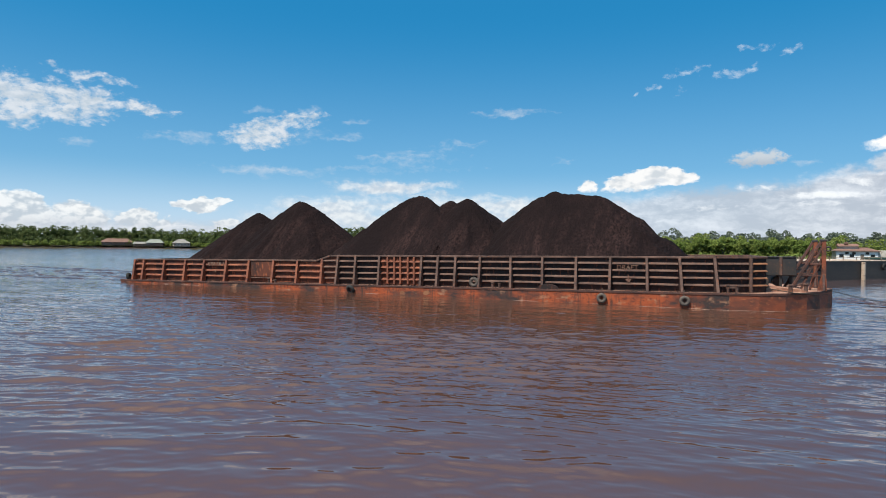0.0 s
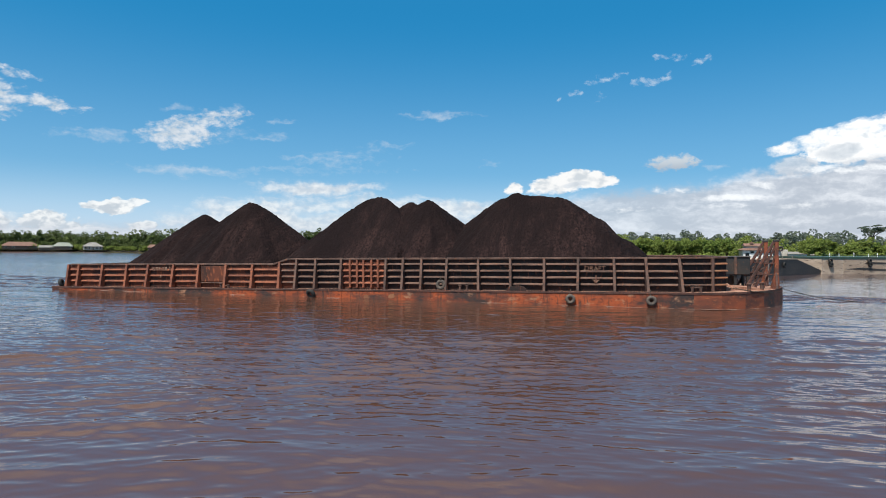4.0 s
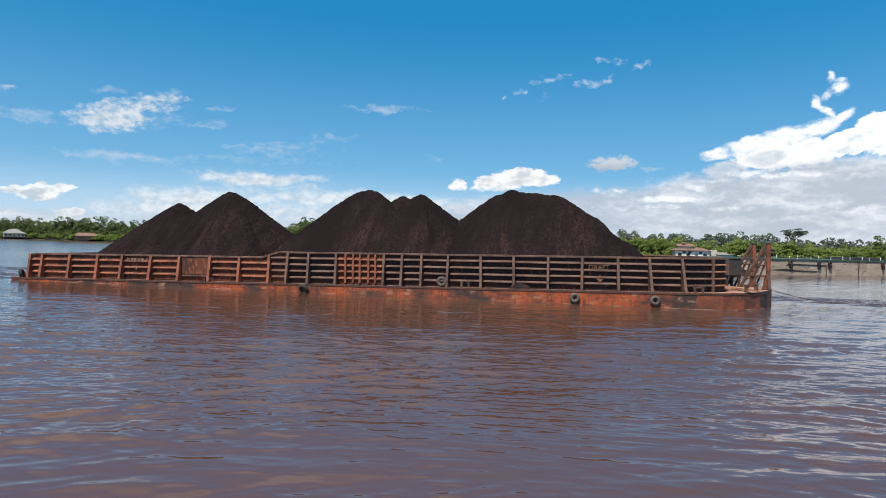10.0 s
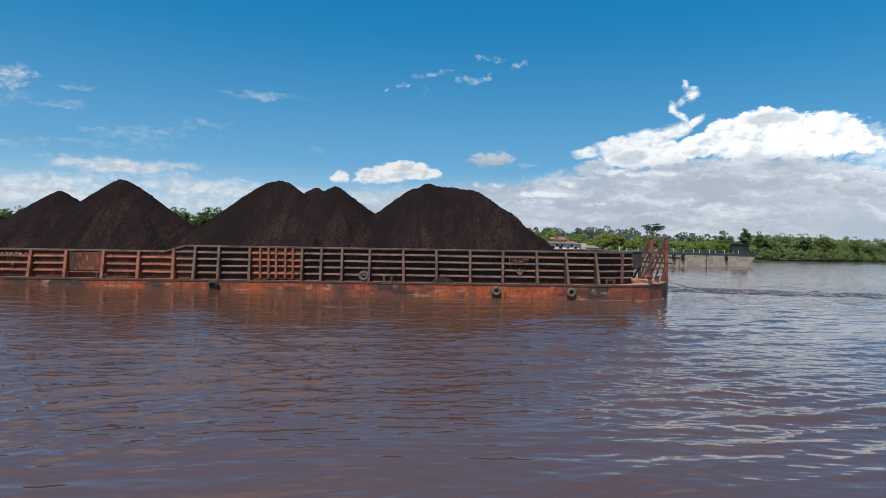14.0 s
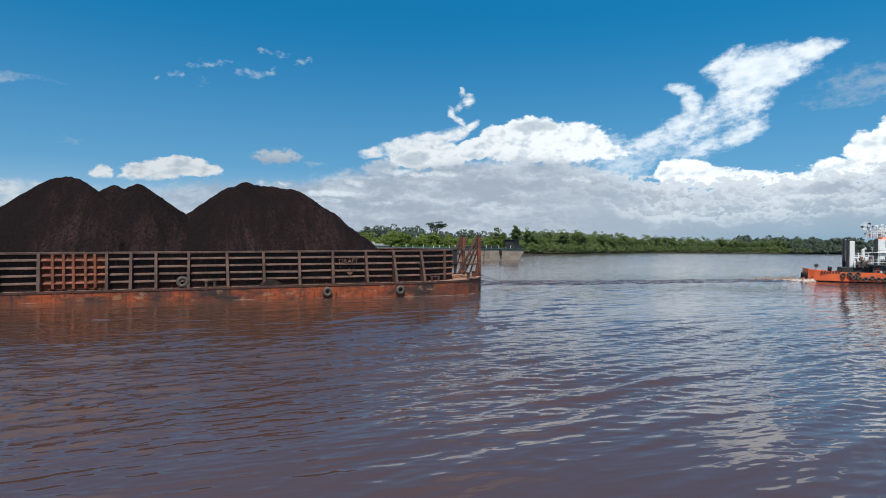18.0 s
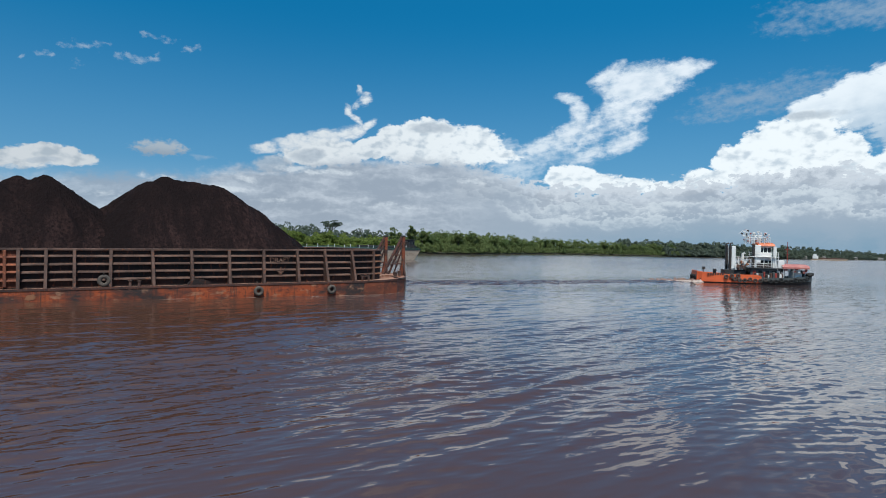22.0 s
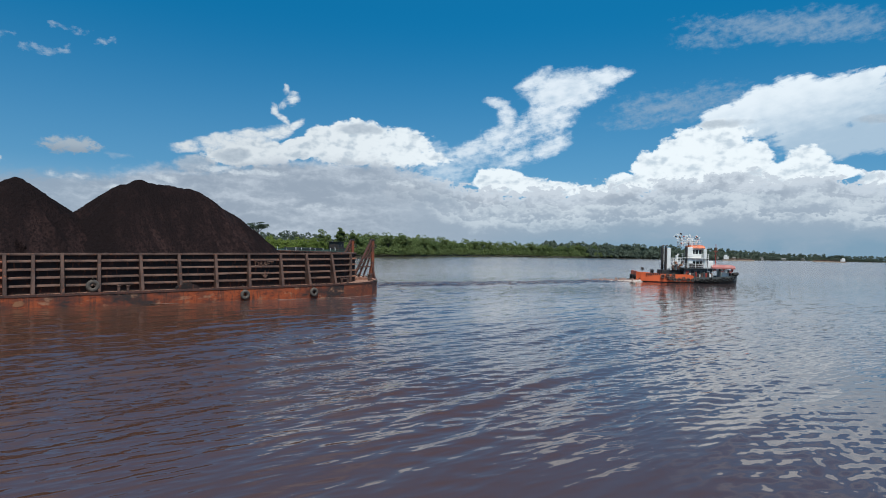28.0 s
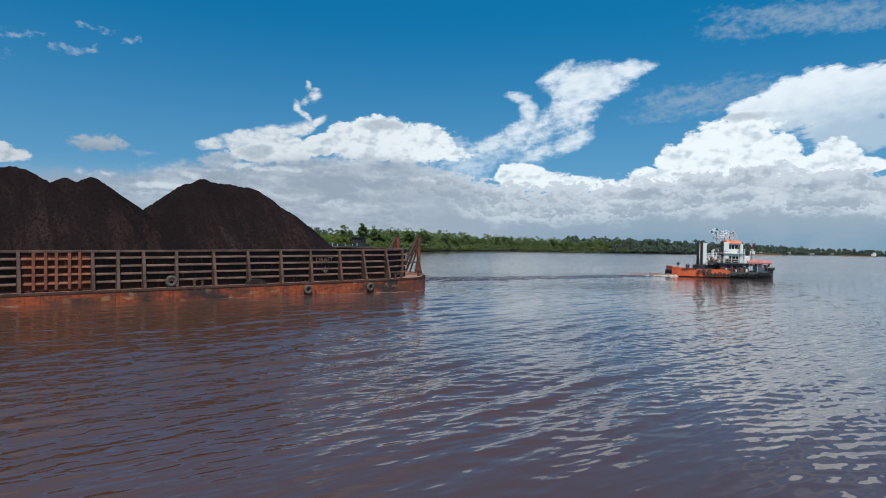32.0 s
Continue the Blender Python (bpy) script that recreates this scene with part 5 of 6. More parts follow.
# bow gear: two raking frames, the winch house on legs, tow bridle
def bow_frame(y, dx):
    at = pose(dx, 0, 0)
    f = part("bow_frame", Shape().box(19.15, 19.55, y - 0.19, y + 0.19, DECK, 6.85, 0.04, at), rust_hull_red, barge, "rusty raking bow frame of heavy beams")

    def beam(a, b, w, name="brace"):
        a, b = at @ Vector(a), at @ Vector(b)
        d = b - a
        m = Matrix.Translation(a) @ d.to_track_quat("Z", "Y").to_matrix().to_4x4()
        part(name, Shape().box(-w, w, -w * 0.8, w * 0.8, 0, d.length, 0.03, m), rust_dark if name == "brace" else rust_frame, f)
    beam((16.2, y, DECK), (19.15, y, 6.75), 0.17)
    beam((17.2, y + 0.3, DECK), (19.25, y, 6.2), 0.14)
    beam((18.1, y + 0.5, DECK), (19.3, y, 5.4), 0.12)
    beam((19.2, y - 0.9, DECK), (19.3, y, 3.4), 0.12)
    for k in range(5):
        q = (k + 0.4) / 5.4
        z = DECK + (6.0 - DECK) * q
        xa = 16.2 + 2.95 * (z - DECK) / 5.27
        beam((xa + 0.15, y, z), (min(xa + 0.95, 19.2), y + 0.1, z + 0.40), 0.06, "lattice_bar")
    part("base_plate", Shape().prism([(18.75, DECK), (19.6, DECK), (19.55, DECK + 1.3), (19.1, DECK + 1.7)], y - 0.22, y + 0.22, "y", at), rust_hull_red, f, "orange rusted foot plate")
    part("head_block", Shape().box(19.0, 19.62, y - 0.22, y + 0.22, 6.65, 6.92, 0.06, at), dark_steel, f)
    for z in (3.0, 4.2, 5.4):
        part("rung", Shape().box(19.05 - (6.85 - z) * 0.52, 19.2, y - 0.08, y + 0.08, z, z + 0.16, 0.02, at), rust_dark, f)
    part("fairlead", Shape().ring((19.75 + dx, y, 5.9), (0, 1, 0.2), 0.22, 0.09, 14, 8), dark_steel, f, smooth=True)


bow_frame(8.4, -0.25)
bow_frame(13.9, -0.1)
house = part("winch_house", Shape().box(13.8, 16.9, 10.6, 14.0, 2.95, 4.95, 0.06), dark_steel, barge, "dark steel winch house on legs")
part("roof_plate", Shape().box(13.7, 17.0, 10.5, 14.1, 4.95, 5.03, 0.02), dark_steel, house)
part("door_post", Shape().box(15.2, 15.5, 10.48, 10.6, 3.0, 4.95, 0.02), rust_frame, house)
for x in (14.0, 15.35, 16.7):
    part("leg", Shape().box(x - 0.15, x + 0.15, 10.7, 11.0, DECK, 2.95, 0.03), dark_steel, house)
    part("leg", Shape().box(x - 0.15, x + 0.15, 13.6, 13.9, DECK, 2.95, 0.03), dark_steel, house)
part("winch_drum", Shape().tube([(15.2, 11.6, 2.25), (15.2, 13.2, 2.25)], 0.55, 16), dark_steel, house)
for x, y in ((15.3, 3.4), (17.0, 5.6)):
    part("bollard", Shape().tube([(x, y, DECK), (x, y, DECK + 0.75)], 0.2, 12).tube([(x, y, DECK + 0.75), (x, y, DECK + 0.85)], 0.28, 12), rust_frame, barge)
part("sand_heap", Shape().prism([(13.4, DECK), (17.3, DECK), (16.6, DECK + 0.25), (14.4, DECK + 0.40)], 5.2, 8.8, "y"), deck_rust, barge, "spilled pale ore on the foredeck")
for y, x, out in ((8.4, 19.2, 9.0), (13.9, 19.4, 9.0)):
    pts = [Vector((x, y, DECK + 0.2)).lerp(Vector((x + out, 11.5, -0.1)), q) - Vector((0, 0, 1.3 * q * (1 - q))) for q in (0, 0.15, 0.3, 0.45, 0.6, 0.75, 0.9, 1.0)]
    part("tow_bridle", Shape().tube(pts, 0.024, 6), rubber, barge, "wet tow rope running into the water")
part("mooring_rope", Shape().tube([(13.3, 0.8, DECK + 0.5), (15.5, 2.4, DECK + 0.05), (17.5, 4.6, DECK - 0.15), (19.6, 9.0, DECK - 0.45)], 0.05, 6), rope_mat, barge)

# thin broken foam where the water runs along the side and round the bow
rnd = random.Random(9)
for i in range(16):
    x = (-62, -58.5, -57, -43, -30, -11, -3, 1.5, 3.2, 6.0, 7.5, 9.0, 11.0, 13.2, 15.4, 17.4)[i]
    w = rnd.uniform(0.5, 1.4)
    s = Shape()
    for k in range(13):
        q = k / 12
        px = x + w * (q - 0.5) * 2
        py = float(np.interp(px, [a for a, _ in half[1:]], [b for _, b in half[1:]]))
        t = math.sin(math.pi * q) * (0.5 + 0.5 * rnd.random())
        s.v += [(px, py - 0.10 - 0.10 * t, 0.004), (px, py - 0.09, 0.008 + 0.035 * t), (px, py - 0.03, 0.015)]
    s.f += [(3 * k + m, 3 * k + 3 + m, 3 * k + 4 + m, 3 * k + 1 + m) for k in range(12) for m in range(2)]
    part("wash", s, wash_mat, hull, at=pose(0, 0, 0.0, 0, 0.932, 0))

# flecks of white water where the tow ropes cut the surface
for i in range(9):
    x, y = 21.5 + 24 * rnd.random(), 11.5 + rnd.uniform(-3.5, 3.0)
    r = rnd.uniform(0.06, 0.16)
    s = Shape()
    s.v += [(x + r * (3.2 if k % 2 else 2.4) * math.cos(k * 0.7854) * rnd.uniform(0.7, 1.2), y + r * math.sin(k * 0.7854), 0.005) for k in range(8)] + [(x, y, 0.02 + 0.2 * r)]
    s.f += [(k, (k + 1) % 8, 8) for k in range(8)]
    part("spray", s, wash_mat, hull, at=pose(0, 0, 0.0, 0, 0.932, 0))

# ---- the coal piles on its deck ----
def coal_pile(cx, cy, peak, radius, ridge=(), label="", seed=1, blunt=1.1, spine=None):
    """A cone at the angle of repose with a blunt, uneven top; ridge: further peaks as dx, dy, height."""
    tops = [(0.0, 0.0, peak)] + list(ridge)
    slope = (peak - DECK) / radius
    s = Shape()
    step, span = 0.27, radius + max([abs(d[0]) for d in tops] + ([spine[3]] if spine else [])) + 1
    y0, y1 = WALL + 0.12 - cy, BEAM - WALL - 0.12 - cy
    nx = int(2 * span / step)
    ny = int((y1 - y0) / step)
    for j in range(ny + 1):
        y = y0 + (y1 - y0) * j / ny
        for i in range(nx + 1):
            x = -span + 2 * span * i / nx
            z = -9.0
            for dx, dy, top in tops:
                r = math.hypot(x - dx, y - dy)
                ang = math.atan2(y - dy, x - dx)
                gully = 0.62 * noise.noise((math.cos(ang) * 8.5 + seed, math.sin(ang) * 8.5, r * 0.10)) * min(r / 8, 1.0)
                z = max(z, top + slope * blunt - slope * math.sqrt(r * r + blunt * blunt) - 0.0 + gully - 0.012 * r * max(0, 1 - r / 10))
            if spine:
                xa, ya, za, xb, yb, zb = spine
                q = min(1.0, max(0.0, ((x - xa) * (xb - xa) + (y - ya) * (yb - ya)) / ((xb - xa) ** 2 + (yb - ya) ** 2)))
                r = math.hypot(x - xa - q * (xb - xa), y - ya - q * (yb - ya))
                gully = 0.62 * noise.noise(((x - xa) * 0.62 + seed, (y - ya) * 0.25, r * 0.10)) * min(r / 8, 1.0)
                z = max(z, za + q * (zb - za) + slope * 1.3 - slope * math.sqrt(r * r + 1.69) + gully)
            z += 0.08 * noise.noise((x * 0.9, y * 0.9, seed)) + 0.13 * noise.noise((x * 2.6, y * 2.6, seed + 5))
            z = min(z, HIGH - 0.45 + 0.78 * (y - y0), HIGH - 0.45 + 0.78 * (y1 - y))
            z = max(z, DECK + 0.02) - DECK
            s.v.append((x, y, z))
    w = nx + 1
    for j in range(ny):
        for i in range(nx):
            q = (j * w + i, j * w + i + 1, (j + 1) * w + i + 1, (j + 1) * w + i)
            if max(s.v[k][2] for k in q) > 0.03:
                s.f.append(q)
    used = sorted({k for q in s.f for k in q})
    new_at = {k: i for i, k in enumerate(used)}
    s.v = [s.v[k] for k in used]
    s.f = [tuple(new_at[k] for k in q) for q in s.f]
    ob = solid("coal_mound", s, coal, label or "steep heap of dark brown-black coal on the barge", "coal pile", group="coal piles on the barge", smooth=True)
    return ob, (cx, cy, DECK + 0.014)


piles = [
    coal_pile(-56.0, 12.2, 11.45, 13.6, (), "smaller dark coal heap at the barge's stern", 3, 0.45),
    coal_pile(-48.7, 13.2, 13.40, 15.0, (), "tall pointed dark coal heap", 7, 0.4),
    coal_pile(-28.9, 11.2, 13.80, 15.9, (), "tall pointed brown-black coal heap", 11, 0.35),
    coal_pile(-21.9, 12.0, 12.65, 14.6, ((-2.4, 0.2, 12.45),), "twin-topped brown-black coal heap", 17, 0.5),
    coal_pile(-10.1, 12.2, 13.25, 15.0, ((-1.6, 0.0, 12.62),), "broad blunt-topped coal heap at the barge's bow", 23, 0.8, (0.4, 0.0, 13.0, 5.2, -0.3, 12.50)),
]

# ---- tugboat: x from the stern to the bow, y to port, z up ----
tug = thing("tugboat", "orange and grey river tugboat with white wheelhouse towing the barge", "tugboat")
tug.scale = (0.878, 0.97, 0.91)
plan = [(0.2, 2.9), (0.9, 3.5), (4, 3.9), (10, 4.0), (17, 3.9), (20.5, 3.4), (23, 2.5), (25, 1.2), (26, 0.0)]
plan = plan + [(x, -y) for x, y in plan[::-1][1:]]


def sheer(x):
    return 2.05 + 0.35 * (1 - x / 8) ** 2 * (x < 8) - 0.55 * max(0.0, min(1.0, (x - 13.5) / 0.8)) + 0.75 * max(0.0, (x - 15) / 11) ** 2


def tug_shell(x0, x1, z_low, z_high, flare=0.0):
    """Side plating on both sides between two stations; heights may depend on x."""
    s = Shape()
    xs = [x0 + (x1 - x0) * i / 14 for i in range(15)]
    side = plan[:9]
    for sg in (1, -1):
        o = len(s.v)
        for x in xs:
            y = float(np.interp(x, [p[0] for p in side], [p[1] for p in side]))
            s.v += [(x, sg * (y - flare), z_low(x)), (x, sg * y, z_high(x)), (x, sg * (y - 0.12), z_high(x)), (x, sg * (y - 0.12 - flare), z_low(x))]
        for i in range(14):
            for k in range(4):
                q = (o + 4 * i + k, o + 4 * i + (k + 1) % 4, o + 4 * i + 4 + (k + 1) % 4, o + 4 * i + 4 + k)
                s.f.append(q if sg < 0 else q[::-1])
        s.f += [tuple(o + k for k in range(4)), tuple(o + 56 + k for k in range(4))[::-1]]
    return s


s = Shape()
n = len(plan)
for z, k, dx in ((-2.2, 0.55, 1.5), (-0.5, 0.86, 0.4), (0.9, 0.955, 0.1)):
    s.v += [((x - 13) * (1 - dx / 26) + 13, y * k, z) for x, y in plan]
for k in range(2):
    s.f += [(k * n + i, k * n + i + 1, (k + 1) * n + i + 1, (k + 1) * n + i) for i in range(n - 1)] + [(k * n + n - 1, k * n, (k + 1) * n, (k + 1) * n + n - 1)]
s.f.append(tuple(range(2 * n, 3 * n)))
thull = part("hull", s, black_hull, tug, "black lower hull with rubbing fenders")
part("bulwark", tug_shell(0.3, 14.0, lambda x: 0.22, sheer, 0.12), orange_paint, tug, "orange painted aft bulwark")
part("bulwark", tug_shell(14.0, 25.9, lambda x: 0.80, sheer), grey_paint, tug, "grey green fore bulwark")
part("transom", Shape().box(0.18, 0.35, -3.0, 3.0, 0.3, 2.6, 0.04), orange_paint, tug, "orange stern plate")
part("main_deck", Shape().add([(x, y * 0.95, 1.0) for x, y in plan], [tuple(range(n))[::-1]]), grey_paint, tug)
part("rubbing_band", tug_shell(7.5, 25.7, lambda x: 0.62, lambda x: 0.86), rubber, tug)
for i, x in enumerate((8.2, 9.3, 10.4, 11.5, 12.6, 13.7, 14.8, 15.9, 17.0, 18.1, 19.2, 20.3, 21.4, 22.5, 23.5, 24.4)):
    for sg in (-1, 1):
        y = float(np.interp(x, [p[0] for p in plan[:9]], [p[1] for p in plan[:9]]))
        part("tyre", Shape().ring((x, sg * (y + 0.16), 0.78 + (0.25 if i % 3 == 0 else 0) + 0.5 * max(0, (x - 19) / 6)), (0.15 * sg, 1, 0), 0.34, 0.15, 16, 8), rubber_pale if x < 15 else rubber, tug, "fender tyre hung on chains", smooth=True)
for x, z in ((6.4, 1.45), (7.6, 1.65), (9.0, 1.7)):
    part("tyre", Shape().ring((x, -4.08, z), (0, 1, 0), 0.36, 0.15, 16, 8), rubber_pale, tug, smooth=True)
for y in (-2.2, 0.0, 2.2):
    part("stern_fender", Shape().ring((-0.02, y, 1.1), (1, 0, 0), 0.42, 0.2, 16, 8), rubber, tug, smooth=True)
for i in range(7):
    x = 2.4 + i * 0.52
    part("mark_bar", Shape().box(x, x + 0.32, -3.93, -3.78, 1.75, 2.15), dark_steel, tug, "unreadable dark lettering")

# lower deckhouse and upper structure
dh = part("deckhouse", Shape().box(12.0, 18.6, -2.5, 2.5, 1.0, 3.5, 0.08), grey_paint, tug, "grey deckhouse with dark windows and doors")
for x in (13.7, 15.2, 16.6):
    for sg in (-1, 1):
        part("window", Shape().box(x, x + 0.8, sg * 2.50 - 0.03, sg * 2.50 + 0.03, 2.35, 3.05, 0.01), glass, dh)
part("door", Shape().box(12.5, 13.2, -2.56, -2.48, 1.1, 3.0, 0.02), red_paint, dh)
part("door", Shape().box(17.6, 18.3, -2.56, -2.48, 1.1, 3.0, 0.02), white_paint, dh)
bd = part("boat_deck", Shape().box(11.2, 18.9, -3.0, 3.0, 3.5, 3.64, 0.03), grey_paint, tug)
up = part("upper_house", Shape().box(13.9, 16.9, -2.0, 2.0, 3.64, 6.0, 0.07), white_paint, tug, "white upper house")
for x in (14.2, 15.1, 16.0):
    for sg in (-1, 1):
        part("window", Shape().box(x, x + 0.7, sg * 2.0 - 0.03, sg * 2.0 + 0.03, 4.2, 5.3, 0.01), glass, up)
part("bridge_deck", Shape().box(11.9, 18.0, -2.6, 2.6, 6.0, 6.12, 0.03), white_paint, tug)
wh = part("wheelhouse", Shape().prism([(13.9, 6.12), (16.4, 6.12), (16.7, 8.5), (13.9, 8.5)], -1.8, 1.8, "y"), white_paint, tug, "white wheelhouse with tall dark windows")
for x in (14.1, 14.95, 15.8):
    for sg in (-1, 1):
        part("window", Shape().box(x, x + 0.68, sg * 1.8 - 0.03, sg * 1.8 + 0.03, 7.1, 8.15, 0.01), glass, wh)
for y in (-1.5, -0.7, 0.1, 0.9):
    part("window", Shape().box(16.5, 16.7, y, y + 0.65, 7.1, 8.15, 0.01), glass, wh)
part("aft_column", Shape().box(12.9, 14.2, -2.3, -1.3, 1.0, 8.7, 0.05), white_paint, tug, "white upright casing")
# a dark box stands for the shade on the casing's aft face
part("aft_screen", Shape().box(12.5, 12.9, -2.3, -1.25, 2.2, 8.8, 0.05), dark_steel, tug, "dark strip for the shaded aft face of the house")
part("roof", Shape().prism([(-2.3, 8.5), (2.3, 8.5), (2.0, 8.95), (0, 9.3), (-2.0, 8.95)], 13.6, 17.2, "x"), orange_roof, tug, "orange wheelhouse roof")
for sg in (-1, 1):
    part("column", Shape().box(16.9, 17.6, sg * 2.0 - 0.25, sg * 2.0 + 0.25, 3.64, 8.4, 0.05), white_paint, tug)
    part("bridge_rail", Shape().tube([(12.9, sg * 2.55, 7.05), (18.0, sg * 2.55, 7.05)], 0.05, 6).tube([(12.9, sg * 2.55, 6.6), (18.0, sg * 2.55, 6.6)], 0.04, 6), white_paint, tug)
    for x in (13.2, 14.8, 16.4, 17.9):
        part("stanchion", Shape().tube([(x, sg * 2.55, 3.6), (x, sg * 2.55, 7.05)], 0.06, 6), white_paint, tug)
    part("deck_rail", Shape().tube([(11.3, sg * 2.95, 4.6), (18.8, sg * 2.95, 4.6)], 0.05, 6).tube([(11.3, sg * 2.95, 4.1), (18.8, sg * 2.95, 4.1)], 0.04, 6), white_paint, tug)
part("white_locker", Shape().box(18.0, 19.3, -2.2, -0.6, 3.64, 5.4, 0.06), white_paint, tug, "white deck locker")
part("ladder", Shape().tube([(18.2, -2.6, 1.2), (17.2, -2.6, 6.0)], 0.06, 6).tube([(18.2, -2.2, 1.2), (17.2, -2.2, 6.0)], 0.06, 6), white_paint, tug)
# solid dark box that stands for the shade of a recess
part("dark_recess", Shape().box(13.2, 16.7, -2.42, -2.0, 3.66, 4.75, 0.02), dark_steel, tug)
# funnel and engine casing
part("engine_casing", Shape().box(6.6, 11.3, -2.0, 2.0, 1.0, 3.0, 0.08), dark_steel, tug)
for sg in (-1, 1):
    fn = part("funnel", Shape().box(7.5, 7.95, sg * 1.5 - 0.5, sg * 1.5 + 0.5, 3.0, 8.6, 0.08), dark_steel, tug, "tall black and white funnel")
    part("funnel_face", Shape().box(7.95, 8.85, sg * 1.5 - 0.5, sg * 1.5 + 0.5, 3.3, 8.35, 0.06), white_paint, fn, "white funnel casing")
    part("exhaust", Shape().tube([(7.7, sg * 1.5, 8.5), (7.7, sg * 1.5, 8.85), (8.2, sg * 1.5, 9.0)], 0.2, 8), dark_steel, fn)
part("catwalk", Shape().box(8.8, 12.4, -1.6, 1.6, 4.9, 5.0, 0.02), white_paint, tug)
for sg in (-1, 1):
    part("handrail", Shape().tube([(8.5, sg * 1.6, 5.9), (11.7, sg * 1.6, 5.9)], 0.05, 6).tube([(8.5, sg * 1.6, 5.45), (11.7, sg * 1.6, 5.45)], 0.04, 6), white_paint, tug)
    for x in (8.7, 9.6, 10.5, 11.4):
        part("stanchion", Shape().tube([(x, sg * 1.6, 3.0), (x, sg * 1.6, 5.9)], 0.06, 6), white_paint, tug)
part("life_raft", Shape().tube([(9.2, -1.7, 4.2), (10.6, -1.7, 4.2)], 0.38, 12), orange_paint, tug, "orange life raft canister", smooth=True)
part("fan_duct", Shape().tube([(10.6, -1.0, 3.0), (10.6, -1.0, 6.6), (11.1, -1.0, 6.9)], 0.3, 10), white_paint, tug)
part("gear_box", Shape().box(8.8, 10.0, -2.3, -1.4, 3.0, 3.7, 0.05), grey_paint, tug)
part("tow_winch", Shape().tube([(9.6, -1.1, 3.6), (9.6, 1.1, 3.6)], 0.6, 14), dark_steel, tug)
for x, y in ((4.8, -0.8), (4.8, 0.8)):
    part("tow_post", Shape().tube([(x, y, 1.0), (x, y, 3.0)], 0.2, 10), dark_steel, tug)
part("tow_bar", Shape().tube([(4.8, -1.3, 2.7), (4.8, 1.3, 2.7)], 0.15, 10), dark_steel, tug)
part("stern_light", Shape().tube([(1.9, -1.6, 1.0), (1.9, -1.6, 3.4)], 0.08, 6).box(1.6, 2.3, -1.8, -1.4, 2.9, 3.5, 0.05), dark_steel, tug)
# rails, mast, gear on the wheelhouse roof
for sg in (-1, 1):
    part("roof_rail", Shape().tube([(11.6, sg * 2.0, 10.35), (16.4, sg * 2.0, 10.35)], 0.05, 6).tube([(11.6, sg * 2.0, 9.85), (16.4, sg * 2.0, 9.85)], 0.04, 6), white_paint, tug)
    for x in (11.7, 12.8, 13.9, 15.0, 16.2):
        part("stanchion", Shape().tube([(x, sg * 2.0, 8.9), (x, sg * 2.0, 10.35)], 0.05, 6), white_paint, tug)
for x, y, h in ((12.0, 0.9, 12.2), (12.9, -1.0, 11.6), (14.2, 0.2, 11.9), (15.4, -0.8, 11.3), (16.1, 0.8, 11.7)):
    part("antenna", Shape().tube([(x, y, 9.0), (x, y, h)], 0.05, 6).box(x - 0.28, x + 0.28, y - 0.06, y + 0.06, h - 0.35, h - 0.05, 0.02), white_paint, tug)
rnd = random.Random(77)
for i in range(34):
    x, y, z = rnd.uniform(11.4, 16.8), rnd.uniform(-1.6, 1.6), rnd.uniform(9.3, 11.4)
    part("signal_lamp", Shape().box(x - 0.16, x + 0.16, y - 0.12, y + 0.12, z, z + rnd.uniform(0.2, 0.42), 0.05).tube([(x, y, 9.0), (x, y, z)], 0.035, 5), (white_paint, white_paint, dark_steel, white_paint, red_paint)[i % 5], tug)
for i in range(22):                                         # lashed gear amidships and under the awning
    x = 8.9 + 0.27 * i if i < 11 else 18.6 + 0.5 * (i - 11)
    z = rnd.uniform(3.0, 4.6) if i < 11 else rnd.uniform(2.2, 3.3)
    w, hh = rnd.uniform(0.3, 0.7), rnd.uniform(0.35, 0.9)
    part("deck_gear", Shape().box(x, x + w, -2.6, -2.0, z, z + hh, 0.06, pose(x, 0, z, 0, rnd.uniform(-9, 9), 0) @ pose(-x, 0, -z)), (rust_frame, white_paint, dark_steel, rust_bright, grey_paint)[i % 5] if i < 11 else (awning_mat, red_paint, white_paint, dark_steel)[i % 4], tug, "lashed deck gear")
for i in range(14):
    x, z = 12.2 + 0.48 * i, rnd.uniform(1.2, 1.5)
    w, hh = rnd.uniform(0.25, 0.5), rnd.uniform(0.6, 1.5)
    part("deck_gear", Shape().box(x, x + w, -3.35, -2.75, z, z + hh, 0.05), (red_paint, dark_steel, white_paint, rust_frame, grey_paint)[i % 5], tug, "small gear stowed along the side deck")
for i in range(8):
    x = 8.7 + 0.36 * i
    part("deck_gear", Shape().box(x, x + rnd.uniform(0.2, 0.34), -2.4, -1.9, 3.0, 3.0 + rnd.uniform(0.5, 2.2), 0.04), (white_paint, dark_steel, rust_bright, grey_paint)[i % 4], tug)
part("radar", Shape().box(13.2, 15.0, -0.12, 0.12, 10.75, 10.95, 0.05).tube([(14.1, 0, 9.2), (14.1, 0, 10.8)], 0.12, 8), white_paint, tug, "white radar scanner")
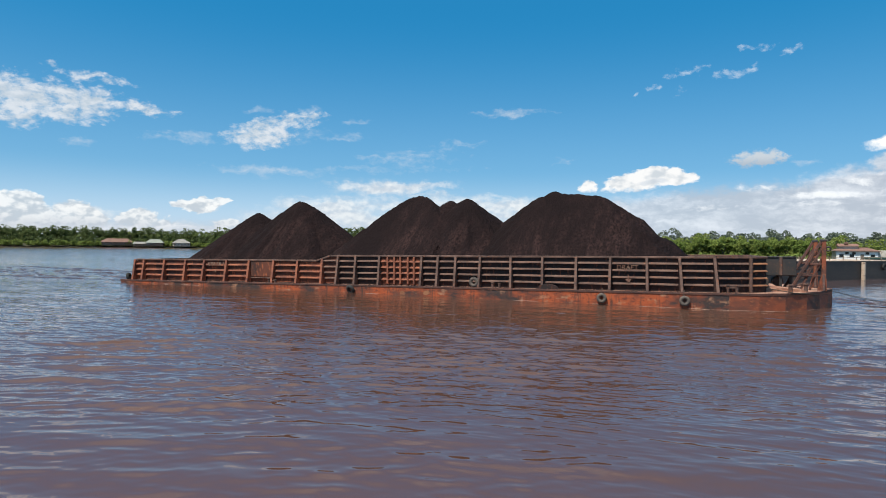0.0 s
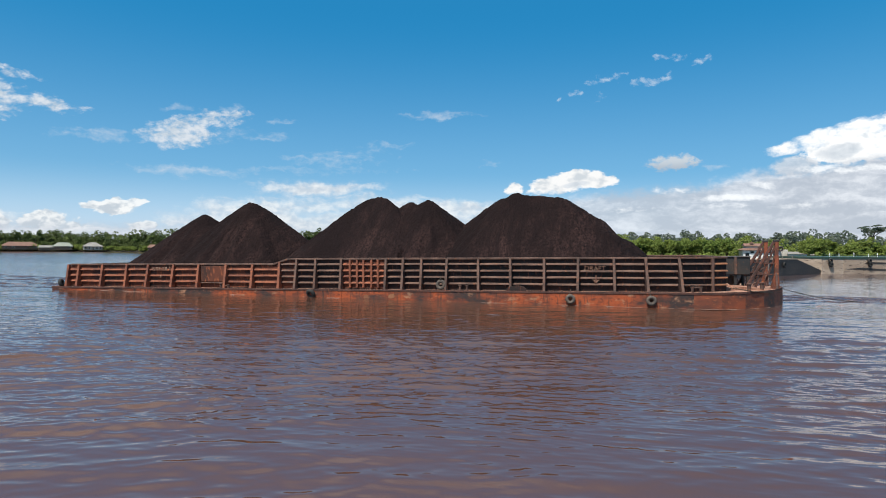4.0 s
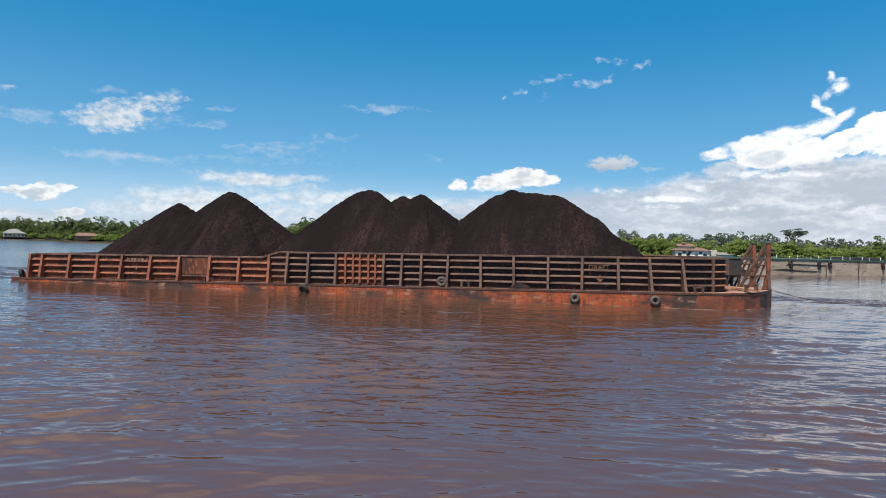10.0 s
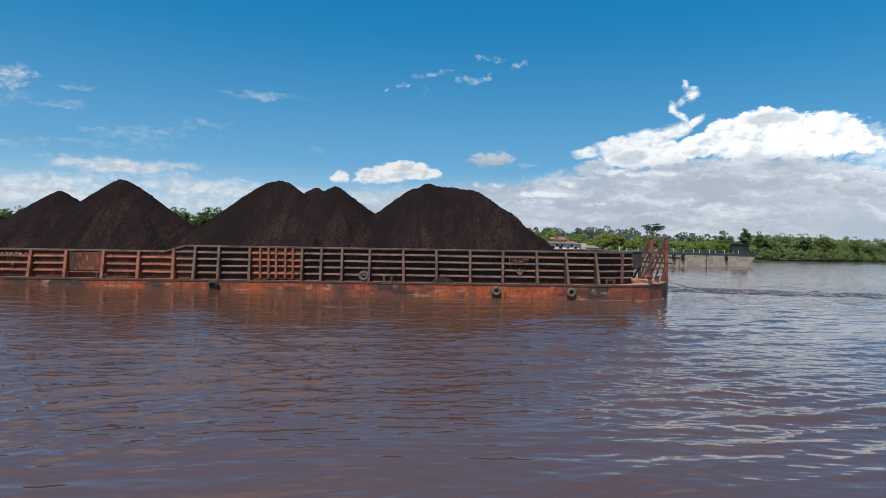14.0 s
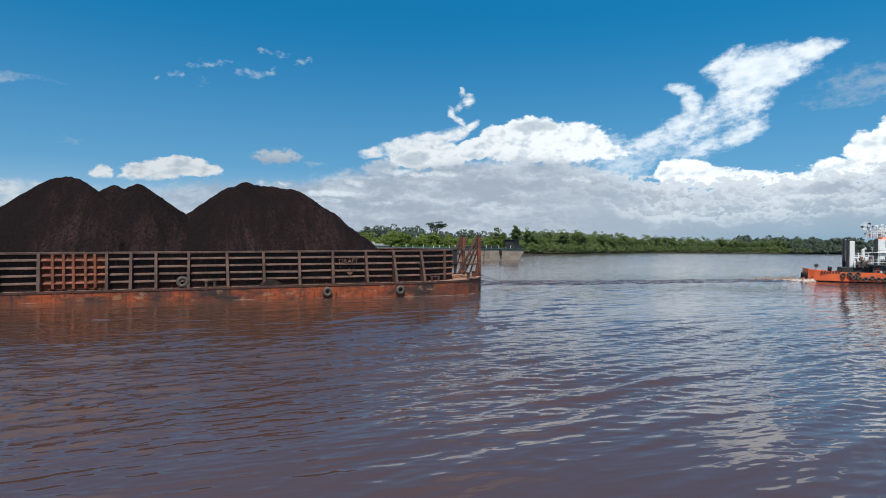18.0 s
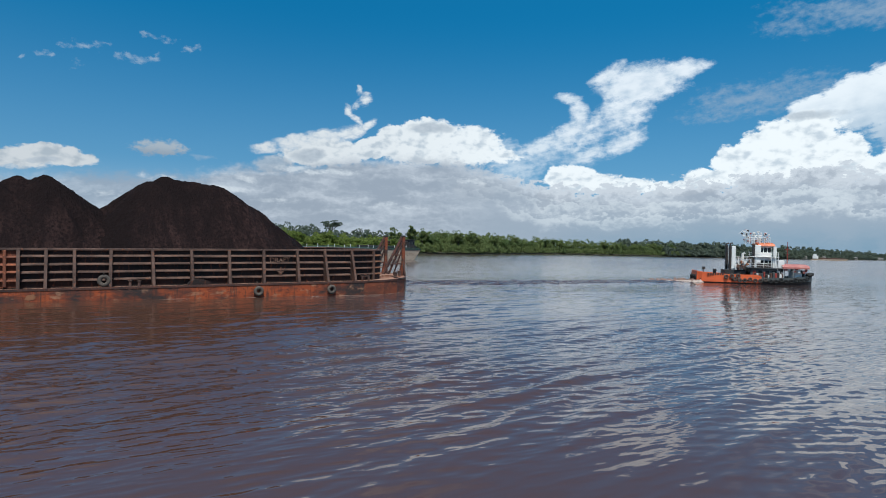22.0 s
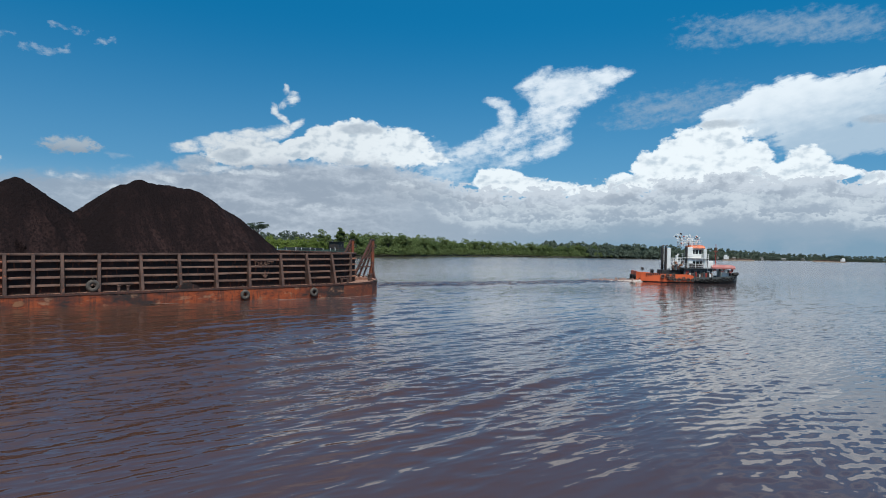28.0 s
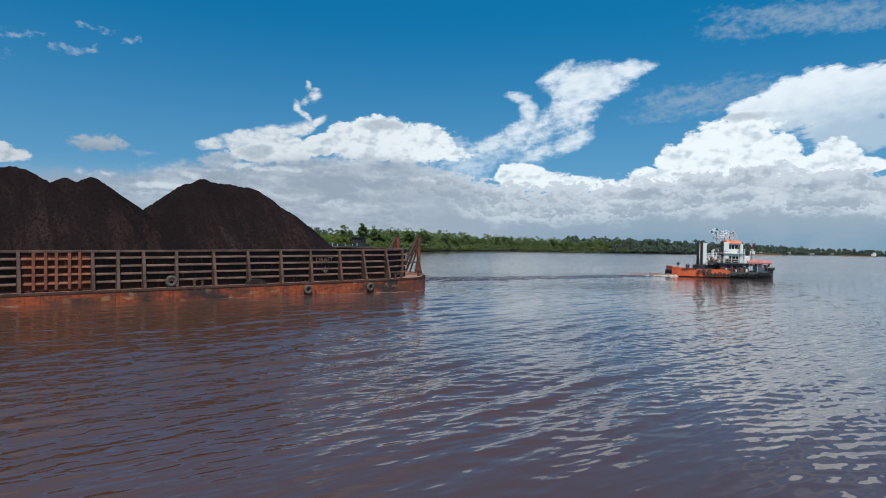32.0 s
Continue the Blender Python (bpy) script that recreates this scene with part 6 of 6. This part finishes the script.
for i, (x, z, c) in enumerate(((10.3, 11.5, dark_steel), (10.9, 12.0, white_paint), (11.5, 11.4, dark_steel), (10.7, 11.1, white_paint), (11.7, 12.2, dark_steel))):
    part("pennant", Shape().prism([(x, z), (x + 0.55, z - 0.1), (x + 0.5, z - 0.5), (x + 0.05, z - 0.35)], -0.02 + 0.3 * (i % 3), 0.02 + 0.3 * (i % 3), "y"), c, tug)
part("signal_line", Shape().tube([(9.9, 0, 11.2), (10.9, 0.2, 12.1), (12.0, 0.9, 12.2)], 0.03, 5).tube([(11.5, 0.3, 8.7), (11.4, 0.3, 12.3)], 0.05, 6), white_paint, tug)
part("mast", Shape().tube([(20.6, 0, 3.0), (20.6, 0, 9.6)], 0.11, 8, 0.06).box(20.1, 21.1, -0.05, 0.05, 7.8, 7.9, 0.01).tube([(20.6, -0.9, 6.8), (20.6, 0.9, 6.8)], 0.05, 6), red_paint, tug, "red signal mast")
# fore awning on posts
aw = part("awning", Shape().prism([(-2.9, 3.95), (-2.4, 4.35), (0, 4.6), (2.4, 4.35), (2.9, 3.95), (2.7, 3.88), (0, 4.48), (-2.7, 3.88)], 18.7, 24.4, "x"), awning_mat, tug, "faded red awning over the foredeck")
part("valance", Shape().box(18.7, 24.4, -2.92, -2.85, 3.6, 3.98, 0.01), awning_mat, aw)
for x in (19.0, 21.0, 23.9):
    for sg in (-1, 1):
        y = min(2.7, float(np.interp(x, [p[0] for p in plan[:9]], [p[1] for p in plan[:9]])) - 0.2)
        part("awning_post", Shape().tube([(x, sg * y, 1.5), (x, sg * y, 3.95)], 0.06, 6), white_paint, aw)
part("fore_house", Shape().box(21.6, 23.2, -1.9, 1.9, 1.0, 3.2, 0.06), white_paint, tug, "white fore cabin")
part("anchor_windlass", Shape().tube([(23.9, -0.8, 2.6), (23.9, 0.8, 2.6)], 0.3, 10).box(23.5, 24.3, -0.5, 0.5, 1.2, 2.6, 0.05), dark_steel, tug)
part("bow_fender", Shape().tube([(24.6, -1.5, 2.2), (25.7, -0.6, 2.4), (26.05, 0, 2.45), (25.7, 0.6, 2.4), (24.6, 1.5, 2.2)], 0.38, 10), rubber, tug, smooth=True)
# stern wash
s = Shape()
rnd = random.Random(21)
for i in range(110):
    q = rnd.random() ** 1.4
    x, y, r = 1.5 - 14 * q, rnd.uniform(-3.2, 3.2) * (1 + 0.7 * q), rnd.uniform(0.25, 0.8) * (1.2 - q)
    h = rnd.uniform(0.25, 0.95) * (1.1 - q)
    o = len(s.v)
    s.v += [(x + r * math.cos(k * 1.0472) * rnd.uniform(0.8, 1.3), y + r * math.sin(k * 1.0472) * rnd.uniform(0.7, 1.2), 0.0) for k in range(6)] + [(x + rnd.uniform(-0.1, 0.1), y, h)]
    s.f += [(o + k, o + (k + 1) % 6, o + 6) for k in range(6)]
tagged(part("stern_wash", s, wash_mat, thull, "brown churned propeller wash", smooth=True), kind="stuff")
s = Shape()
for i in range(40):
    q = rnd.random() ** 1.3
    x, y, r, h = 1.0 - 9 * q, -2.9 - rnd.random() * 0.8 * (1 + q), rnd.uniform(0.2, 0.55), rnd.uniform(0.2, 0.6) * (1.1 - q)
    o = len(s.v)
    s.v += [(x + 1.5 * r * math.cos(k * 1.0472) * rnd.uniform(0.8, 1.3), y + r * math.sin(k * 1.0472), 0.0) for k in range(6)] + [(x, y, h)]
    s.f += [(o + k, o + (k + 1) % 6, o + 6) for k in range(6)]
tagged(part("foam_crest", s, foam, thull, "pale foam along the tug's quarter", smooth=True), kind="stuff")

# ---- moored barges by the near bank ----
moored = thing("moored_barge", "empty pale mud-stained barge with dark green deck edge, moored", "barge", pose(99.0, 163.8, 0, 0, 0, 17.0))
ML, MB, MD = 73.2, 18.0, 4.55
s = Shape().prism([(-0.5, -1.5), (ML - 7, -1.5), (ML - 4.5, 0.0), (ML, 3.6), (ML, MD - 0.55), (-0.5, MD - 0.55)], 0, MB, "y")
mh = part("hull", s, mud_hull, moored, "pale mud-stained hull side")
for i in range(9):
    x = i * 6.9
    part("hull_plate", Shape().box(x + 0.03, x + 6.87, -0.05, 0.02, -0.4, MD - 0.6, 0.02), mud_hull, mh)
part("deck_edge", Shape().box(-0.6, ML + 0.2, -0.18, MB + 0.18, MD - 0.55, MD, 0.05), green_steel, moored, "dark green deck edge")
part("hand_rail", Shape().tube([(0.5, 0.1, MD + 0.45), (ML - 1, 0.1, MD + 0.45)], 0.09, 6), green_steel, moored, "green rail along the deck edge")
for i in range(15):
    x = 1.5 + i * 4.4 + (0.7, -0.5, 0.2, 0.9, -0.3)[i % 5]
    p = part("rail_post", Shape().box(x - 0.08, x + 0.08, 0.0, 0.16, MD, MD + (1.0, 0.85, 1.1, 0.75)[i % 4], 0.03), white_paint, moored, "white rail post")
for i, x in enumerate((2.0, 15.5, 27.0, 31.5, 55.0)):
    part("tyre", Shape().ring((x, -0.42, MD - 1.1), (0, 1, 0), 0.5, 0.24, 20, 10), rubber, moored, "black fender tyre", smooth=True)
    part("tyre", Shape().ring((x + 0.3, -0.40, MD - 2.1), (0, 1, 0.1), 0.45, 0.22, 20, 10), rubber, moored, smooth=True)
part("hull_scar", Shape().prism([(8, 1.3), (18, 0.9), (26, 0.75), (27, 1.1), (19, 1.35), (13, 1.7)], -0.10, -0.05, "y"), dark_steel, mh, "dark scraped streak")
part("hull_scar", Shape().prism([(14, 2.7), (30, 2.5), (31, 2.9), (15, 3.2)], -0.10, -0.05, "y"), dark_steel, mh)
part("mooring_pile", Shape().tube([(44, -0.5, -2), (44, -0.5, MD)], 0.14, 8), dark_steel, moored)
part("mooring_pile", Shape().tube([(30, -0.5, -2), (30, -0.5, MD - 2)], 0.1, 8), dark_steel, moored)
cab = part("cabin", Shape().box(ML - 6.2, ML - 2.2, 1.2, 5.5, MD, MD + 3.3, 0.08), dark_steel, moored, "dark box cabin on the bow")
part("cabin_roof", Shape().box(ML - 6.6, ML - 1.8, 0.9, 5.8, MD + 3.3, MD + 3.5, 0.04), dark_steel, cab)
part("window", Shape().box(ML - 5.6, ML - 4.7, 1.15, 1.2, MD + 1.6, MD + 2.5), glass, cab)
part("window", Shape().box(ML - 3.7, ML - 2.8, 1.15, 1.2, MD + 1.6, MD + 2.5), glass, cab)
part("deck_box", Shape().box(ML - 1.4, ML - 0.2, 1.5, 4.0, MD, MD + 1.1, 0.06), dark_steel, moored, "dark gear box on the bow")
part("vent_mast", Shape().tube([(ML - 7.2, 2.5, MD), (ML - 7.2, 2.5, MD + 2.6)], 0.12, 6), dark_steel, moored)
part("deck_hatch", Shape().box(ML - 26, ML - 13, 4, 12, MD, MD + 0.9, 0.06), dark_steel, moored, "low dark hatch cover")

landing = thing("dark_barge", "black-hulled landing barge with a sloping ramp, moored at the bank", "barge", pose(30.0, 106.5, 0, 0, 0, 40.0))
s = Shape().prism([(-18, -1.2), (76, -1.2), (93.0, 0.1), (93.2, 0.3), (74, 3.9), (-18, 3.9)], 0, 15, "y")
part("hull", s, black_hull, landing, "black hull with a long sloping ramp")
part("deck", Shape().box(-18, 74, -0.1, 15.1, 3.9, 4.05, 0.03), mud_hull, landing, "pale sandy deck")
part("deck_rail", Shape().box(-18, 73, 0.3, 0.5, 4.7, 4.8, 0.02), mud_hull, landing)
for i in range(16):
    part("rail_post", Shape().box(-15 + i * 5.8, -14.85 + i * 5.8, 0.32, 0.48, 4.0, 4.8, 0.01), mud_hull, landing)
part("mooring_post", Shape().box(55.6, 56.3, -0.8, -0.15, -2, 3.7, 0.05), mud_hull, landing, "pale steel mooring post")
for x in (20, 38, 66):
    part("tyre", Shape().ring((x, -0.3, 2.7), (0, 1, 0), 0.5, 0.24, 20, 10), rubber, landing, smooth=True)


# ---- houses ----
def house(name, label, at, w, d, h, rise, wall_mat, roof_mat, stilt=0.0, hip=0.0, windows=3, over=0.7):
    """A low house, x along its front; gable or hipped sheet roof; stilts where it stands over the water."""
    ob = thing(name, label, "house", at)
    wall = part("wall", Shape().box(-w / 2, w / 2, 0, d, stilt, stilt + h, 0.03), wall_mat, ob)
    z0, z1, x0, y0, y1 = stilt + h - 0.05, stilt + h + rise, w / 2 + over, -over, d + over
    ym = (y0 + y1) / 2
    v = [(-x0, y0, z0), (x0, y0, z0), (x0, y1, z0), (-x0, y1, z0), (-x0 + hip, ym, z1), (x0 - hip, ym, z1)]
    roof = part("roof", Shape().add(v, [(0, 1, 5, 4), (1, 2, 5), (2, 3, 4, 5), (3, 0, 4), (3, 2, 1, 0)]), roof_mat, ob)
    part("eave", Shape().box(-x0, x0, y0 - 0.06, y0 + 0.06, z0 - 0.12, z0 + 0.06, 0.01), roof_mat, roof)
    part("ridge_cap", Shape().tube([(-x0 + hip, ym, z1), (x0 - hip, ym, z1)], 0.12, 6), roof_mat, roof)
    for i in range(windows):
        x = -w / 2 + w * (i + 0.5) / windows
        if i == windows // 2:
            part("door", Shape().box(x - 0.5, x + 0.5, -0.06, 0.02, stilt + 0.05, stilt + 2.05, 0.02), plank_wall, wall)
        else:
            fr = part("window", Shape().box(x - 0.75, x + 0.75, -0.08, 0.02, stilt + 0.95, stilt + 2.15, 0.02), white_paint, wall)
            part("pane", Shape().box(x - 0.62, x + 0.62, -0.10, -0.075, stilt + 1.05, stilt + 2.05), glass, fr)
    if stilt > 0:
        for i in range(6):
            for y in (0.2, d - 0.2):
                x = -w / 2 + 0.2 + (w - 0.4) * i / 5
                part("stilt", Shape().tube([(x, y, -1.2), (x, y, stilt)], 0.12, 6), plank_wall, ob)
        part("veranda", Shape().box(-w / 2 - 0.3, w / 2 + 0.3, -1.6, 0, stilt - 0.12, stilt, 0.01), plank_wall, ob)
        for i in range(5):
            x = -w / 2 + w * i / 4
            part("veranda_post", Shape().tube([(x, -1.5, stilt), (x, -1.5, stilt + 1.0)], 0.05, 5), plank_wall, ob)
        part("veranda_rail", Shape().tube([(-w / 2, -1.5, stilt + 1.0), (w / 2, -1.5, stilt + 1.0)], 0.05, 5), plank_wall, ob)
    return ob


def facing(bearing, r, z=0.0, turn=0.0):
    """A pose at a bearing whose front looks back to the viewpoint."""
    return Matrix.Translation(around(bearing, r, z)) @ pose(0, 0, 0, 0, 0, -bearing + turn)


house("river_house", "long river house with a rusty red sheet roof on stilts", facing(-34.2, shore(-34.2) - 4, 0.2, 8), 24, 8, 2.6, 3.0, plank_wall, roof_rust, 1.6, 5, 5)
house("river_house", "river house with a tall pale green sheet roof", facing(-31.5, shore(-31.5) - 4, 0.2, -6), 13, 9, 2.6, 3.0, plank_wall, roof_green, 1.5, 3.5, 4)
house("river_house", "small grey-roofed boathouse on stilts", facing(-32.6, shore(-32.6) - 6, 0.1, 4), 9, 6, 2.0, 1.6, plank_wall, roof_grey, 1.2, 1, 3)
house("river_house", "cream-walled house with a hipped pale roof", facing(-29.4, shore(-29.4) - 4, 0.4, 5), 13, 10, 2.8, 3.2, cream_wall, roof_grey, 1.2, 5, 5)
house("river_house", "low house with an orange-brown sheet roof among palms", facing(-24.4, shore(-24.4) - 1, 0.6, -5), 19, 8, 2.4, 2.2, plank_wall, roof_rust, 1.0, 1.5, 4)

villa = house("bank_house", "two-storey white house with a brown tiled roof on the near bank", facing(26.8, 243, 3.0, 10), 11.5, 9, 3.2, 1.0, white_paint, roof_rust, 0, 2.6, 4)
for x in (-2.8, -0.9, 2.8):
    fr = part("window", Shape().box(x - 0.6, x + 0.6, -0.08, 0.02, 1.9, 2.9, 0.02), white_paint, villa)
    part("pane", Shape().box(x - 0.5, x + 0.5, -0.10, -0.075, 2.0, 2.8), glass, fr)
part("upper_wall", Shape().box(-4.6, 0.6, 2.5, 7, 3.3, 4.6, 0.04), cream_wall, villa, "upper storey of the house")
part("upper_roof", Shape().prism([(2.0, 4.6), (7.5, 4.6), (4.75, 5.5)], -5.0, 1.0, "x"), roof_rust, villa, "brown upper roof")
part("water_tank", Shape().box(-3.0, -1.9, 3, 4.2, 5.2, 6.0, 0.1), roof_rust, villa, "brown roof tank")
part("annexe", Shape().box(5.8, 8.6, 1.5, 8, 0, 3.4, 0.05), cream_wall, villa, "cream side wing")
house("store_shed", "pale turquoise sheet-metal shed beside the house", facing(29.4, 245, 2.0, 8), 5.5, 7, 3.0, 0.6, blue_wall, roof_grey, 0, 0.3, 3, 0.3)
house("bank_house", "small cream house half hidden by the moored barge", facing(30.4, 262, 2.0, 0), 5, 5, 2.6, 1.2, cream_wall, roof_grey, 0, 0.5, 3)

# distant settlement and craft at the river bend
for i, (b, r, w) in enumerate(((70.6, 1010, 20), (72.0, 1060, 26), (74.2, 1160, 30), (75.6, 1260, 22), (77.6, 1500, 34), (79.2, 1760, 40), (80.6, 2000, 34))):
    house("far_house", "distant pale waterside shed", facing(b, shore(b) + 14, 1.2, (i * 7) % 20 - 10), w * 0.7, 9, 3.0, 2.0, cream_wall, roof_grey, 0, 2, 4)


def far_vessel(at, label, length, cabin):
    ob = thing("river_vessel", label, "vessel", at)
    part("hull", Shape().prism([(-length / 2, 0.4), (-length / 2 + 1.5, -0.8), (length / 2 - 2.5, -0.8), (length / 2, 2.2), (-length / 2, 1.6)], -4, 4, "y"), mud_hull, ob)
    part("deckhouse", Shape().box(-length / 2 + 2, -length / 2 + 2 + cabin, -2.5, 2.5, 2.2, 6.5, 0.1), white_paint, ob)
    part("wheelhouse", Shape().box(-length / 2 + 3, -length / 2 + 2 + cabin * 0.7, -2, 2, 6.5, 9.0, 0.1), white_paint, ob)
    part("mast", Shape().tube([(-length / 2 + 4, 0, 9), (-length / 2 + 4, 0, 14)], 0.15, 6), dark_steel, ob)
    part("cargo", Shape().box(-length / 2 + 3 + cabin, length / 2 - 4, -3.4, 3.4, 2.2, 3.6, 0.2), rust_frame, ob)
    return ob


far_vessel(facing(76.2, 1080, 0, 6), "distant dark river barge with a pale cabin", 46, 7)
far_vessel(facing(82.6, 1500, 0, -176), "distant low barge with a white tug at its end", 60, 8)


# ---- wake between the tug and the barge ----
s = Shape()
rnd = random.Random(31)
for i in range(620):
    q = rnd.random()
    x, y = -1.0 - 82 * q, rnd.gauss(0, 0.5) * (2.6 + 3.6 * q) - 3.0 * q
    long, wide, z = rnd.uniform(0.8, 3.4), rnd.uniform(0.14, 0.42), 0.010 + 0.012 * rnd.random()
    rise = rnd.uniform(0.15, 0.45)
    o = len(s.v)
    k = 8
    s.v += [(x + long * math.cos(2 * math.pi * a / k) * rnd.uniform(0.8, 1.1), y + wide * math.sin(2 * math.pi * a / k) * rnd.uniform(0.7, 1.3) + 0.12 * long * math.cos(2 * math.pi * a / k), z) for a in range(k)]
    s.v.append((x, y, z + rise * wide))
    s.f += [(o + a, o + (a + 1) % k, o + k) for a in range(k)]
wake = solid("wake", s, wake_water, "churned streaky wake trailing behind the tug", "wake", kind="stuff", smooth=True)

s = Shape()
for i in range(260):                                        # streaks left astern of the barge
    q = rnd.random()
    x, y = -71.5 - 60 * q, 12.2 + (rnd.choice((-1, 1)) * (9.0 + 5.0 * q) if rnd.random() < 0.6 else rnd.uniform(-9, 9)) + rnd.gauss(0, 0.8)
    long, wide, z = rnd.uniform(0.8, 3.2), rnd.uniform(0.12, 0.36), 0.010 + 0.012 * rnd.random()
    o = len(s.v)
    s.v += [(x + long * math.cos(math.pi * a / 4) * rnd.uniform(0.8, 1.1), y + wide * math.sin(math.pi * a / 4) * rnd.uniform(0.7, 1.3), z) for a in range(8)]
    s.v.append((x, y, z + rnd.uniform(0.2, 0.5) * wide))
    s.f += [(o + a, o + (a + 1) % 8, o + 8) for a in range(8)]
barge_wake = solid("wake", s, wake_water, "faint streaky wake astern of the coal barge", "wake", kind="stuff", smooth=True)

BARGE_PATH = [
    (0, 11.72, 66.85, 14.41),
    (4, 16.09, 65.73, 14.51),
    (8, 20.41, 64.56, 14.39),
    (12, 24.68, 63.34, 14.08),
    (16, 28.89, 62.06, 13.56),
    (20, 33.06, 60.73, 12.83),
    (24, 37.18, 59.35, 11.91),
    (28, 41.24, 57.92, 10.77),
    (32, 45.26, 56.43, 9.44),
]
TUG_PATH = [(0, 103.6, 62.7), (19, 126.6, 58.1), (23, 131.4, 56.7), (28, 137.5, 56.0), (32, 142.4, 55.2)]


def motions():
    """The tow moves slowly to the right; the river's ripples drift with it."""
    keyed = [(t, pose(x, y, 0, 0, -0.932, -turn)) for t, x, y, turn in BARGE_PATH]
    walk(barge, keyed)
    for p, seat in piles:
        walk(p, [(t, m @ Matrix.Translation(seat)) for t, m in keyed])
    walk(barge_wake, [(t, pose(x, y, 0, 0, 0, -turn)) for t, x, y, turn in BARGE_PATH])
    walk(tug, [(t, pose(x, y, 0, 0, 0, -56.0)) for t, x, y in TUG_PATH])
    walk(wake, [(t, pose(x, y, 0, 0, 0, -17.0)) for t, x, y in TUG_PATH])
    walk(water, [(0, pose(0, 0, 0, 0, 0, -14)), (32, pose(3.0, -9.0, 0, 0, 0, -14))])


motions()
